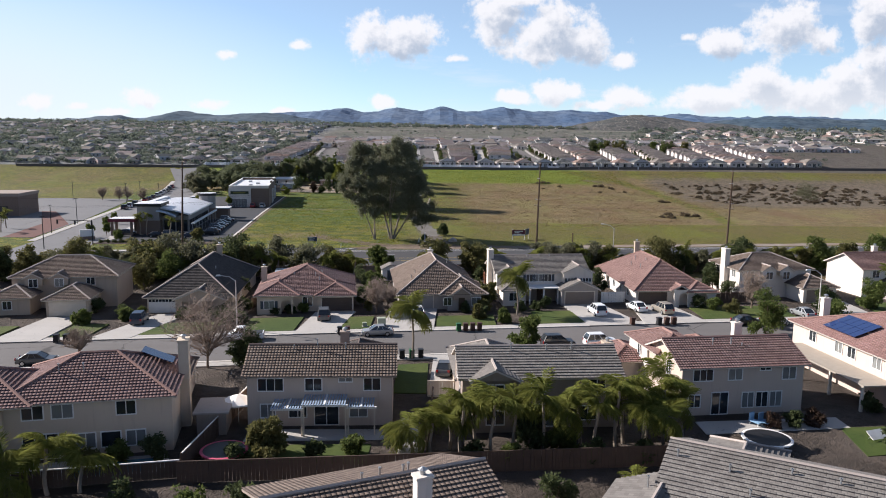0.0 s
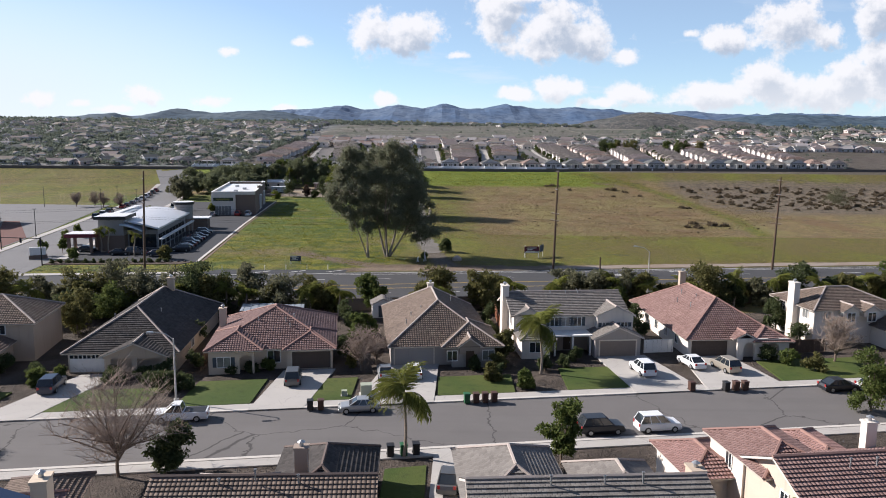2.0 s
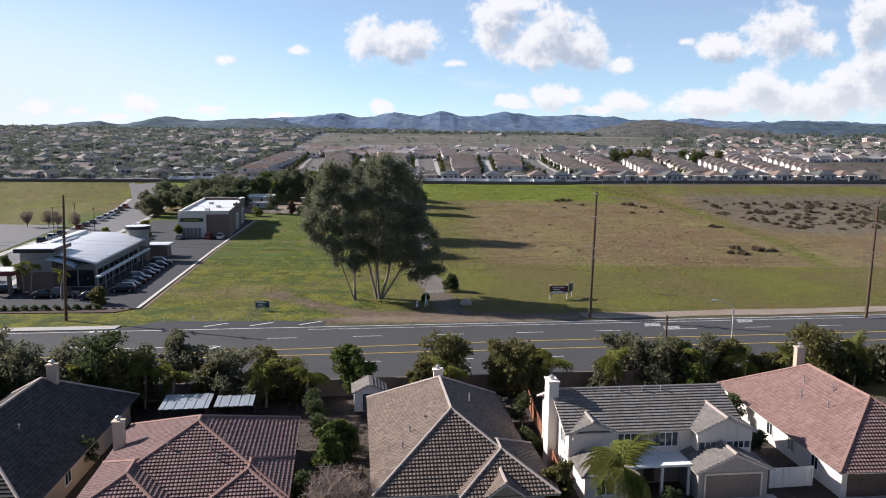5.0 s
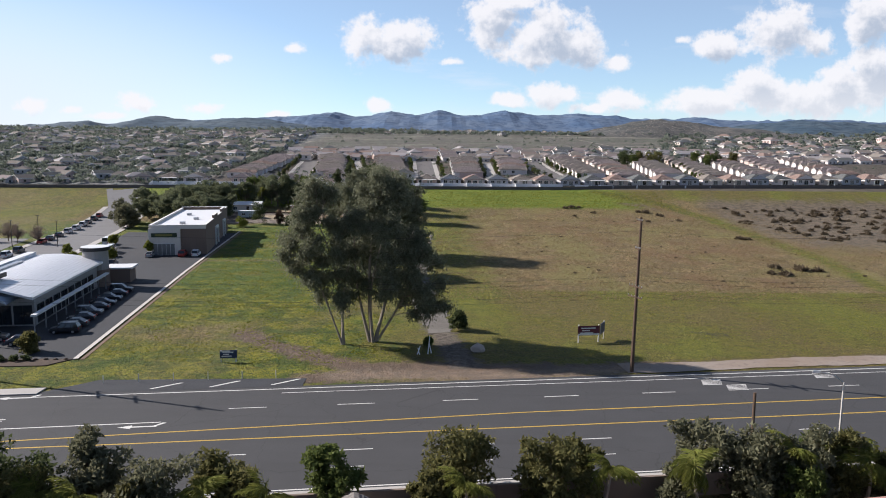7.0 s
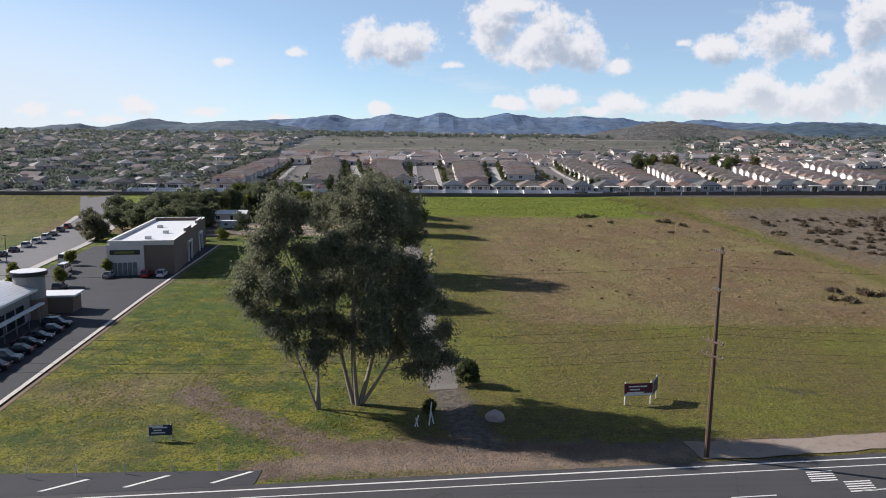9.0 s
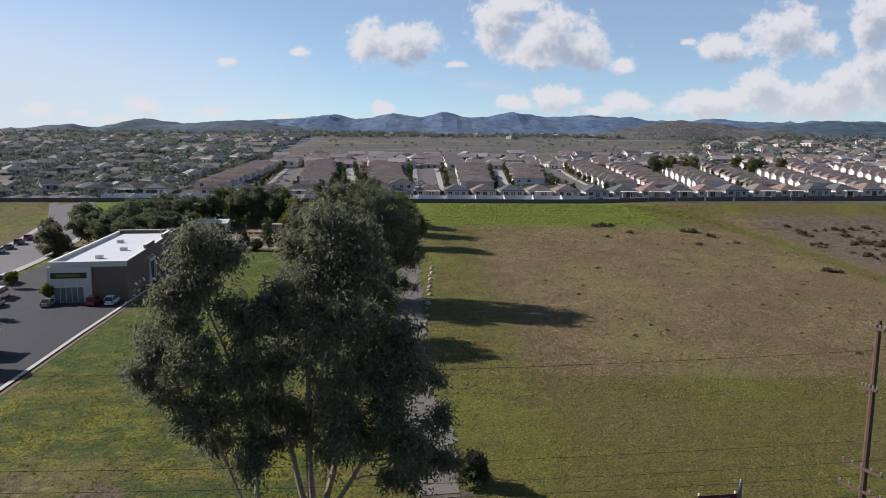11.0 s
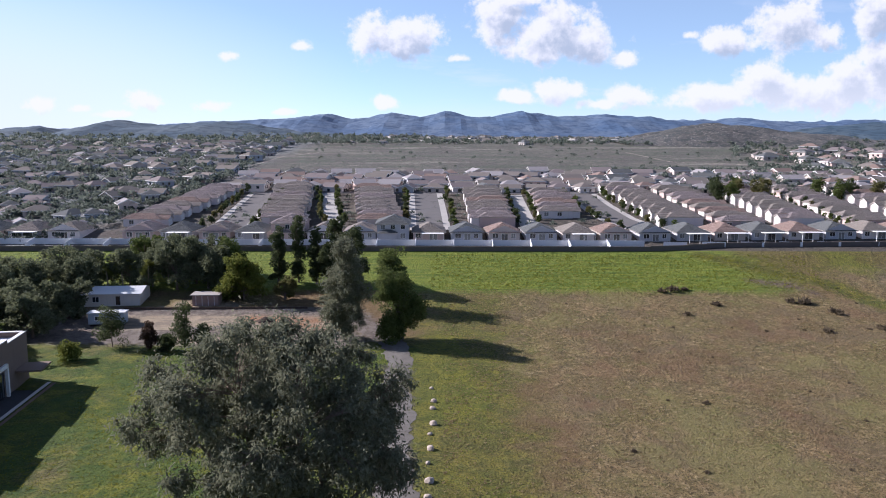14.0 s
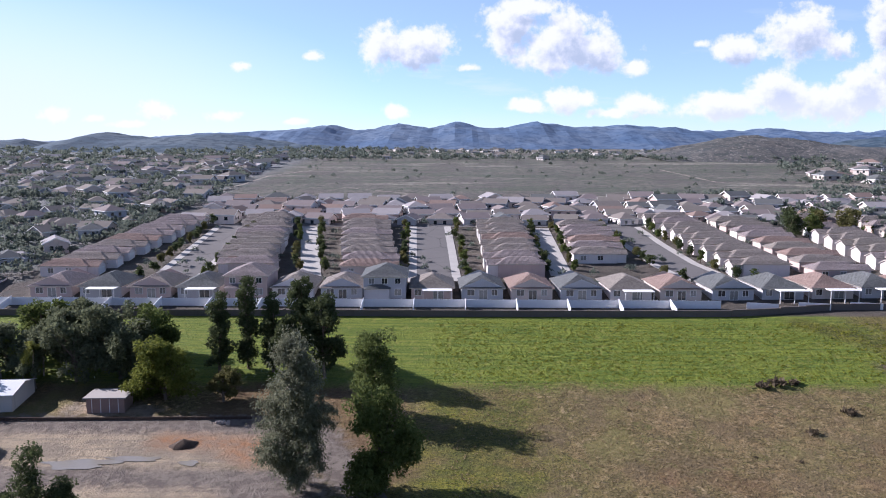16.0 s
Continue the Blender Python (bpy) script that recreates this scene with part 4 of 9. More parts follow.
for x, z, w, hh, b in ((2.2, 3.5, 2.3, 1.15, 2), (6.2, 3.5, 1.5, 1.15, 1), (9.2, 4.35, 1.2, 0.35, 1), (11.7, 3.5, 1.5, 1.15, 1), (1.9, 0.9, 1.3, 1.25, 1), (4.7, 0.9, 1.6, 1.2, 1), (7.4, 0.15, 2.2, 2.1, 1), (10.4, 0.9, 1.6, 1.3, 1)):
    window(h, "front", x, 0, z, w, hh, M_WHITE, b)
chimney(h, 8.6, 7.2, 4.0, 7.2, S_TAUPE)
for x, z in ((6.3, 7.2), (9.0, 6.8), (4.0, 6.6)):
    vent(h, x, 2.9, z)
M_LATT = plain("blue_slats", (0.28, 0.36, 0.46), 0.5)
for i, (x0, x1, z, dep) in enumerate(((2.6, 5.6, 2.55, 2.7), (5.4, 9.6, 2.95, 2.9), (9.4, 12.2, 2.6, 2.5))):
    pat = thing("patio_cover", "slatted blue-white patio cover on posts against a house wall", "patio cover", (-18.0, 65.4, 0), 3.0, "patio covers")
    for k in range(int((x1 - x0) / 0.24)):
        g = Geo()
        g.box(0, 0.13, -dep, -0.05, 0, 0.05)
        part("slat", g, M_LATT, pat, "", pose(x0 + 0.24 * k, 0, z + 0.12, 0, 0, 0))
    g = Geo()
    g.box(x0, x1, -dep + 0.1, -dep + 0.25, z - 0.06, z + 0.12)
    g.box((x0 + x1) / 2 - 0.07, (x0 + x1) / 2 + 0.07, -dep, -0.05, z + 0.17, z + 0.22)
    part("beam", g, M_WHITE, pat)
    for x in (x0 + 0.2, x1 - 0.2):
        g = Geo()
        g.box(x - 0.07, x + 0.07, -dep + 0.1, -dep + 0.24, -0.05, z)
        part("post", g, M_TRIM, pat)

# wide cream house with mauve tiles
h = house("wide two-storey cream stucco house with mauve barrel-tile roof", (-36.3, 57.0), 12.5)
RM = [R_MAUVE, EAVE_L, CAP_R]
walls(0, 13.6, 0, 10.5, 5.2, h, S_CREAM)
roof("hip", 0, 13.6, 0, 10.5, 5.2, 0.46, 0.45, h, RM)
walls(-6.0, 0.4, -0.6, 8.0, 5.2, h, S_CREAM)
roof("hip", -6.0, 2.4, -0.6, 8.0, 5.2, 0.46, 0.45, h, RM)
walls(8.5, 13.5, 10.5, 18.0, 3.0, h, S_CREAM)
roof("hip", 8.5, 13.5, 9.5, 18.0, 3.0, 0.46, 0.45, h, [R_BROWN, EAVE, CAP_D])
chimney(h, 14.0, 6.0, -0.3, 8.2, S_CREAM, 0.9, 1.3)
for x, z, w, hh, b in ((2.6, 3.55, 1.6, 1.15, 1), (4.9, 3.55, 1.6, 1.15, 1), (9.9, 3.55, 1.5, 1.15, 1), (3.1, 0.1, 2.7, 2.1, 2), (6.6, 0.75, 1.5, 1.3, 1), (8.6, 0.75, 1.5, 1.3, 0), (10.6, 0.75, 1.5, 1.3, 1)):
    window(h, "front", x, 0, z, w, hh, M_WHITE, b)
for x, z, w in ((-3.0, 3.5, 1.5), (-1.2, 0.9, 1.4), (-4.6, 0.4, 0.8)):
    window(h, "front", x, -0.6, z, w, 1.2)
g = Geo()
g.box(0, 3.0, 0, 1.9, -0.03, 0.03)
part("solar_panel", g, paint("solar_blue", (0.02, 0.04, 0.10), 0.15), h, "dark blue solar panels", pose(10.2, 6.3, 7.2, 0, 24, 0))
for x in (4.0, 6.0):
    vent(h, x, 3.0, 6.9)

# taupe house with grey flat tiles
h = house("two-storey taupe stucco house with grey tile roof", (2.2, 65.3), 4.0)
RM = [R_GREY, EAVE_L, CAP_L]
walls(0, 15.0, 0, 7.6, 5.2, h, S_TAUPE, "gx", 0.46)
roof("gx", 0, 15.0, 0, 7.6, 5.2, 0.46, 0.45, h, RM)
walls(0.9, 5.2, -1.0, 1.0, 5.0, h, S_TAUPE)
dormer(h, 3.0, -1.0, 4.4, 4.4, 0.7, 4.2, S_TAUPE, RM)
walls(0.3, 7.6, 7.6, 17.5, 3.0, h, S_BEIGE)
roof("hip", 0.3, 7.6, 6.6, 17.5, 3.0, 0.5, 0.5, h, [R_GREY, EAVE, CAP_L])
walls(9.0, 14.8, 7.6, 14.5, 3.0, h, S_BEIGE)
roof("hip", 9.0, 14.8, 6.6, 14.5, 3.0, 0.5, 0.5, h, [R_GREY, EAVE, CAP_L])
for x, y, z, w, hh in ((3.0, -1.0, 3.4, 1.5, 1.2), (7.2, 0, 3.5, 1.3, 1.1), (12.8, 0, 3.5, 1.5, 1.2), (3.0, -1.0, 0.8, 1.6, 1.3), (8.0, 0, 0.2, 2.4, 2.1), (12.0, 0, 0.8, 1.6, 1.3)):
    window(h, "front", x, y, z, w, hh)
for y, z in ((2.0, 3.5), (5.0, 3.5)):
    window(h, "left", 0, y, z, 0.9, 1.2)
chimney(h, 15.0, 4.5, -0.3, 7.0, S_BEIGE, 0.9, 1.2)
for x, z in ((5.0, 6.9), (8.5, 6.8), (11.0, 7.0)):
    vent(h, x, 3.2, z)

# beige house with red tiles
h = house("two-storey beige stucco house with red barrel-tile roof", (24.0, 69.2), 8.0)
RM = [R_RED, EAVE_L, CAP_R]
walls(0, 13.0, 0, 8.0, 5.2, h, S_PINK, "gx", 0.42)
roof("gx", 0, 13.0, 0, 8.0, 5.2, 0.42, 0.5, h, RM)
walls(-0.2, 5.2, 8.0, 13.0, 5.2, h, S_WHITE)
roof("hip", -0.2, 5.2, 5.0, 13.0, 5.2, 0.42, 0.5, h, RM)
walls(5.0, 11.5, 8.0, 17.0, 3.1, h, S_WHITE)
roof("hip", 5.0, 11.5, 7.0, 17.0, 3.1, 0.42, 0.5, h, [R_ROSE, EAVE_L, CAP_R])
walls(-3.4, 0, 10.0, 16.0, 3.1, h, S_WHITE)
roof("hip", -3.4, 1.0, 9.5, 16.0, 3.1, 0.42, 0.5, h, [R_ROSE, EAVE_L, CAP_R])
chimney(h, 10.4, 8.6, 4.0, 7.1, S_WHITE)
for x, z, w, hh, b in ((2.2, 3.6, 2.0, 1.1, 2), (5.6, 3.6, 1.4, 1.1, 1), (8.8, 4.5, 1.1, 0.35, 1), (11.4, 3.5, 1.4, 1.2, 1), (1.4, 0.9, 1.2, 1.2, 1), (4.1, 0.1, 1.7, 2.2, 1), (7.1, 0.7, 1.2, 1.5, 1), (8.6, 0.7, 1.2, 1.5, 1), (10.1, 0.7, 1.2, 1.5, 1)):
    window(h, "front", x, 0, z, w, hh, M_WHITE, b)
for y, z in ((3.0, 3.4), (10.0, 3.4)):
    window(h, "left", 0 if y < 8 else -0.2, y, z, 0.8, 1.3)
for x, z in ((4.4, 7.0), (6.4, 7.0), (7.6, 6.4), (8.4, 6.1)):
    vent(h, x, 2.6, z - 0.2, 0.4)

S_PALE = stucco("pale_rose_stucco", (0.600, 0.480, 0.408))
M_COVER = plain("beige_patio_roof", (0.34, 0.30, 0.25), 0.85, 0, 0.15)
# pale house seen from its side, with solar panels and a long patio cover
h = house("two-storey pale stucco house with rose tiles and solar panels", (46.5, 70.0), 7.0)
walls(0, 14.0, 0, 19.0, 5.3, h, S_PALE)
roof("hip", 0, 14.0, 0, 19.0, 5.3, 0.34, 0.5, h, [R_ROSE, EAVE_L, CAP_R])
g = Geo()
for i in range(5):
    for k in range(2):
        g.box(k * 1.75, k * 1.75 + 1.68, i * 1.12, i * 1.12 + 1.06, 0, 0.05)
part("solar_panel", g, paint("solar_navy", (0.015, 0.035, 0.12), 0.15), h, "large array of dark blue solar panels", pose(0.6, 8.6, 5.78, 0, -18.8, 0))
for y in (4.0, 8.0, 10.2, 15.0):
    window(h, "left", 0, y, 3.6, 1.2, 1.2)
chimney(h, 3.0, 17.5, 5.0, 8.2, S_WHITE)
pat = thing("patio_cover", "long flat beige patio cover on posts beside a house", "patio cover", (46.5, 70.0, 0), 7.0, "patio covers")
g = Geo()
g.box(-3.6, -0.02, 1.0, 17.0, 2.7, 2.85)
part("roof", g, M_COVER, pat)
for y in (1.3, 6.4, 11.5, 16.6):
    g = Geo()
    g.box(-3.5, -3.25, y, y + 0.25, -0.05, 2.7)
    part("post", g, M_TRIM, pat)

# nearest row: only their roofs come into view
h = house("house with brown barrel-tile roof and pale chimney", (-9.6, 36.4), 23.5)
RM = [R_BROWN, EAVE, CAP_L]
walls(0.5, 13.2, -6.0, 6.0, 5.4, h, S_PINK, "gx", 0.36)
roof("gx", 0.5, 13.2, -6.0, 6.0, 5.4, 0.36, 0.5, h, RM)
chimney(h, 8.6, -2.4, 5.5, 8.4, S_WHITE)
roof("gy", 7.6, 12.6, -9.0, -1.0, 4.6, 0.42, 0.4, h, [R_ROSE, EAVE, CAP_R])
for x, y in ((6.0, 0.6), (7.2, 0.9), (8.6, 0.7), (9.0, 0.9)):
    vent(h, x, y, 7.4, 0.4)
h = house("house with grey flat-tile roof and metal vents", (15.4, 45.4), -29.0)
RM = [R_GREY, EAVE, CAP_L]
walls(0.5, 26.0, -6.2, 6.2, 5.3, h, S_GREY, "gx", 0.36)
roof("gx", 0.5, 26.0, -6.2, 6.2, 5.3, 0.36, 0.5, h, RM)
walls(1.6, 6.0, 3.0, 9.0, 4.6, h, S_GREY)
roof("hip", 1.6, 6.4, 1.0, 9.0, 4.7, 0.4, 0.4, h, RM)
roof("gy", -2.6, 3.4, -11.0, -2.0, 4.8, 0.42, 0.4, h, RM)
for x, y, z in ((0.8, -1.4, 7.0), (4.0, -1.8, 6.9), (7.4, -1.0, 7.1), (10.0, -1.0, 7.1), (5.4, -3.4, 6.3), (-0.4, -4.0, 6.0)):
    vent(h, x, y, z, 0.5)

# -- north row, fronts to the street --
NT = 8.0
# charcoal gable house with white garage
h = house("single-storey tan house with steep charcoal tile roof", (-45.3, 110.3), 5.5)
RM = [R_CHAR, EAVE_L, CAP_L]
walls(0, 12.7, 0, 24.5, 2.9, h, S_BEIGE)
roof("hip", 0, 12.7, 0, 25.2, 2.9, 0.61, 0.6, h, RM)
g = Geo()
g.box(4.6, 12.0, -1.6, -1.35, 2.15, 2.6)
g.face([(4.6, -1.6, 2.6), (12.0, -1.6, 2.6), (8.3, -1.6, 4.1)])
part("porch_gable", g, S_BEIGE, h)
roof("gy", 4.6, 12.0, -1.6, 4.6, 2.6, 0.42, 0.4, h, RM)
garage(h, 2.2, 0, 4.0, 2.15, M_WHITE, True)
g = Geo()
for x in (4.9, 7.9, 11.3):
    g.box(x, x + 0.6, -1.62, -1.1, 0, 2.5)
part("porch_pillar", g, S_BEIGE, h)
for x in (14.5,):
    window(h, "right", 12.7, 8, 0.9, 1.2, 1.2)
chimney(h, 7.2, 19.4, 4.0, 7.9, S_BEIGE)
for x, y, z in ((3.0, 8.0, 4.9), (4.0, 5.0, 5.0), (8.6, 9.0, 5.4)):
    vent(h, x, y, z)

# red-brown hip house with arched porch
h = house("single-storey cream house with red-brown barrel-tile hips", (-28.6, 110.6), NT)
RM = [R_MAUVE, EAVE_L, CAP_R]
walls(0, 15.0, 1.2, 16.5, 2.9, h, S_CREAM)
roof("hip", 0, 15.0, 1.2, 17.4, 2.9, 0.44, 0.5, h, RM)
walls(9.4, 15.0, 0.6, 5.0, 2.9, h, S_CREAM)
roof("hip", 9.4, 15.0, 0.4, 8.0, 2.9, 0.44, 0.5, h, RM)
walls(0.2, 3.6, -0.4, 4.0, 2.7, h, S_CREAM)
arch_panel(h, 3.6, 5.6, -0.4, 3.1, [(4.6, 0.75, 1.6)], S_CREAM)
roof("hip", 0.2, 6.2, -0.4, 8.0, 3.2, 0.44, 0.5, h, RM)
garage(h, 12.4, 0.6, 4.7, 2.15, plain("garage_brown", (0.10, 0.075, 0.06), 0.7))
window(h, "front", 2.0, -0.4, 0.9, 1.5, 1.2)
shutters(h, 2.0, -0.4, 0.9, 1.5, 1.2, SHUT)
window(h, "front", 7.8, 1.2, 0.9, 1.5, 1.4)
chimney(h, 0.2, 11.5, -0.2, 5.4, S_CREAM)
for x, y, z in ((9.0, 5.6, 5.0), (10.0, 6.6, 5.2), (9.6, 4.6, 4.4), (5.5, 6.0, 5.0)):
    vent(h, x, y, z)

# tan hip house with steep tall roof
h = house("single-storey taupe house with tall tan tile roof", (-6.6, 114.5), 6.8)
RM = [R_TAN, EAVE_L, CAP_L]
walls(0, 13.1, 0, 21.5, 2.9, h, S_GREY)
roof("hip", 0, 13.1, 0, 22.0, 2.9, 0.62, 0.5, h, [R_BROWN, EAVE_L, CAP_L])
walls(7.6, 13.0, -1.2, 3.0, 2.9, h, S_GREY)
roof("hip", 6.6, 13.8, -1.2, 8.0, 2.9, 0.55, 0.4, h, [R_BROWN, EAVE_L, CAP_L])
dormer(h, 9.8, -1.6, 2.3, 2.6, 0.7, 3.0, S_TAUPE, [R_BROWN, EAVE_L, CAP_L], 0.7)
garage(h, 2.9, 0, 4.9, 2.15, S_GREY)
door(h, 9.8, -1.6)
window(h, "front", 12.2, -1.2, 0.9, 1.4, 1.2)
window(h, "front", 7.6, -1.2, 0.9, 1.2, 1.2)
chimney(h, 6.6, 17.2, 4.6, 7.1, S_WHITE)
for x, y, z in ((3.0, 7.0, 4.8), (2.2, 4.5, 4.4), (4.4, 8.0, 5.4), (9.0, 12.0, 5.9)):
    vent(h, x, y, z)

# two-storey pale house with porch and garage wing
h = house("two-storey pale house with grey tile roof and dormers", (9.8, 118.4), 6.5)
RM = [R_GREY, EAVE_L, CAP_L]
walls(0, 15.6, 3.2, 12.5, 5.2, h, S_WHITE, "gx", 0.44)
roof("gx", 0, 15.6, 3.2, 12.5, 5.2, 0.44, 0.5, h, RM)
walls(11.2, 16.2, 2.0, 4.0, 5.2, h, S_WHITE)
dormer(h, 13.7, 1.9, 4.6, 5.0, 0.6, 5.0, S_WHITE, RM)
dormer(h, 2.0, 2.9, 4.8, 3.4, 0.4, 4.0, S_WHITE, RM)
walls(0.4, 4.2, -0.4, 3.4, 2.8, h, S_WHITE)
roof("hip", 0.4, 4.6, -0.4, 4.0, 2.8, 0.44, 0.4, h, RM)
walls(10.2, 16.4, -0.6, 4.0, 2.8, h, S_GREY, "gy", 0.44)
roof("gy", 10.2, 16.4, -0.6, 4.0, 2.8, 0.44, 0.4, h, RM)
garage(h, 13.3, -0.6, 4.9, 2.15, plain("garage_taupe", (0.20, 0.165, 0.14), 0.7))
g = Geo()
g.box(4.6, 10.2, 0.4, 3.2, 2.65, 2.85)
part("porch_roof", g, M_WHITE, h)
for x in (5.0, 7.4, 9.8):
    g = Geo()
    g.box(x, x + 0.22, 0.5, 0.72, 0, 2.65)
    part("porch_post", g, M_WHITE, h)
g = Geo()
g.box(4.5, 10.3, 3.1, 3.19, 0.0, 2.5)
part("porch_wall", g, S_TAUPE, h)
door(h, 7.4, 3.1)
for x in (5.6, 7.2, 8.8):
    window(h, "front", x, 3.2, 3.4, 1.1, 1.2)
    shutters(h, x, 3.2, 3.4, 1.1, 1.2, SHUT)
for x in (12.4, 15.0):
    window(h, "front", x, 2.0, 3.5, 0.9, 1.1)
    shutters(h, x, 2.0, 3.5, 0.9, 1.1, SHUT)
window(h, "front", 2.2, -0.4, 0.9, 1.5, 1.3)
for y in (5.0, 8.0):
    window(h, "left", 0, y, 3.4, 0.9, 1.2)
    window(h, "left", 0, y, 0.8, 0.9, 1.2)
chimney(h, -0.45, 7.6, -0.2, 8.2, S_WHITE, 0.9, 1.6)
for x in (6.0, 8.2, 10.0):
    vent(h, x, 7.4, 7.0)

# red hip house with arched portico
h = house("single-storey pale house with broad red tile roof", (32.5, 119.7), 4.0)
RM = [R_RED, EAVE_L, CAP_R]
walls(0, 12.4, 0, 22.3, 2.9, h, S_WHITE)
roof("hip", 0, 12.4, 0, 22.6, 2.9, 0.62, 0.6, h, RM)
arch_panel(h, 6.0, 13.0, -1.6, 2.9, [(7.6, 0.75, 1.6), (10.9, 0.75, 1.6)], S_WHITE)
roof("gy", 5.8, 8.6, -1.2, 5.5, 2.9, 0.5, 0.3, h, RM)
roof("hip", 8.4, 13.2, -1.6, 6.0, 2.7, 0.5, 0.4, h, RM)
garage(h, 2.9, 0, 4.9, 2.15, plain("garage_brown", (0.10, 0.075, 0.06), 0.7))
for y in (4, 8, 12):
    window(h, "left", 0, y, 0.9, 1.0, 1.2)
chimney(h, 5.8, 17.6, 4.8, 8.3, S_BEIGE)
for x, y, z in ((3.4, 8.0, 5.2), (3.0, 12.0, 5.0), (4.4, 14.0, 5.8), (5.0, 10.0, 6.0), (6.4, 9.0, 6.4)):
    vent(h, x, y, z)

# further along the row
h = house("two-storey pale house with brown tile roof and chimney", (53.0, 122.6), 8.0)
RM = [R_BROWN, EAVE_L, CAP_L]
walls(0, 13.5, 4.0, 14.0, 5.2, h, S_WHITE)
roof("hip", 0, 13.5, 4.0, 14.0, 5.2, 0.42, 0.5, h, RM)
walls(9.0, 15.0, -1.0, 5.0, 2.9, h, S_WHITE)
roof("hip", 9.0, 15.0, -1.0, 6.0, 2.9, 0.5, 0.5, h, RM)
dormer(h, 5.0, 3.0, 4.6, 2.4, 0.5, 3.5, S_WHITE, RM, 0.6)
dormer(h, 8.2, 3.0, 4.6, 2.4, 0.5, 3.5, S_WHITE, RM, 0.6)
garage(h, 12.0, -1.0, 4.9, 2.15, plain("garage_taupe", (0.20, 0.165, 0.14), 0.7))
chimney(h, -0.4, 8.5, -0.2, 8.1, S_WHITE, 0.9, 1.5)
for x in (2.0, 5.0, 8.2):
    window(h, "front", x, 3.0 if x > 3 else 4.0, 3.5, 1.2, 1.2)
for y, z in ((6.0, 3.5), (11.5, 3.5), (6.0, 0.8)):
    window(h, "left", 0, y, z, 1.2, 1.3)
h = house("two-storey pale house with red tile roof", (75.5, 126.5), 8.0)
RM = [R_RED, EAVE_L, CAP_R]
walls(0, 15.0, 2.0, 12.0, 5.2, h, S_WHITE, "gx", 0.42)
roof("gx", 0, 15.0, 2.0, 12.0, 5.2, 0.42, 0.5, h, RM)
walls(3.0, 12.0, -1.5, 3.0, 2.8, h, S_GREY)
roof("hip", 3.0, 12.0, -1.5, 3.5, 2.8, 0.4, 0.5, h, [R_CHAR, EAVE_L, CAP_L])
garage(h, 9.0, -1.5, 4.9, 2.15, M_TRIM)
for x in (2.5, 6.0, 10.0):
    window(h, "front", x, 2.0, 3.5, 1.3, 1.2)
chimney(h, 6.5, 8.0, 5.5, 8.2, S_WHITE)
h = house("two-storey taupe house with brown tile roof and garage wing", (-66.5, 108.0), 10.0)
RM = [R_BROWN, EAVE_L, CAP_L]
walls(0, 15.5, 4.5, 15.0, 5.2, h, S_BEIGE)
roof("hip", 0, 15.5, 4.5, 15.0, 5.2, 0.46, 0.5, h, RM)
walls(7.0, 13.0, -2.2, 5.0, 2.9, h, S_BEIGE)
roof("hip", 7.0, 13.0, -2.2, 6.0, 2.9, 0.46, 0.5, h, RM)
walls(-1.5, 4.0, 0.0, 5.0, 2.9, h, S_BEIGE)
roof("hip", -1.5, 4.0, 0.0, 6.0, 2.9, 0.46, 0.5, h, RM)
dormer(h, 3.4, 3.6, 4.3, 2.6, 0.8, 3.5, S_BEIGE, RM, 0.55)
dormer(h, 7.2, 3.6, 4.3, 2.6, 0.8, 3.5, S_BEIGE, RM, 0.55)
garage(h, 10.0, -2.2, 4.9, 2.15, M_TRIM)
for x, y, z in ((3.4, 3.6, 3.6), (7.2, 3.6, 3.6), (11.6, 4.5, 3.6), (0.8, 0.0, 0.9)):
    window(h, "front", x, y, z, 1.2, 1.2)
h = house("two-storey beige house with mauve tile roof", (-88.5, 104.0), 10.0)
walls(0, 15, 3, 15, 5.2, h, S_CREAM)
roof("hip", 0, 15, 3, 15, 5.2, 0.44, 0.5, h, [R_MAUVE, EAVE_L, CAP_R])
walls(6, 12, -2, 4, 2.9, h, S_CREAM)
roof("hip", 6, 12, -2, 5, 2.9, 0.44, 0.5, h, [R_MAUVE, EAVE_L, CAP_R])
garage(h, 9, -2, 4.9, 2.15, M_TRIM)
window(h, "front", 3, 3, 3.5, 1.3, 1.2)
# the south row goes on to the left and right
h = house("two-storey beige house with brown tile roof", (-62.0, 52.0), 12.0)
walls(0, 15, 0, 10, 5.2, h, S_BEIGE)
roof("hip", 0, 15, 0, 10, 5.2, 0.44, 0.5, h, [R_BROWN, EAVE_L, CAP_L])
for x in (3, 8, 12):
    window(h, "front", x, 0, 3.5, 1.4, 1.2)
    window(h, "front", x, 0, 0.8, 1.4, 1.2)
h = house("two-storey pale house with brown tile roof", (69.0, 76.0), 8.0)
walls(0, 14, 0, 14, 5.2, h, S_WHITE)
roof("hip", 0, 14, 0, 14, 5.2, 0.42, 0.5, h, [R_BROWN, EAVE_L, CAP_L])
for x in (3, 8, 11):
    window(h, "front", x, 0, 3.5, 1.4, 1.2)


# ---- gardens, drives and street things ----
def street_pt(x, off):
    return (x, street_y(x, off))


def drive(i, x0, x1, xt0, xt1, yt, label="pale concrete driveway from street to garage"):
    g = Geo()
    slab(g, [street_pt(x0, 11.7), street_pt(x1, 11.7), (xt1, yt + TAN * (xt1 - xt0)), (xt0, yt)], -0.1, 0.185)
    setting("driveway_%d" % i, g, M_CONC, label, "driveway", True)


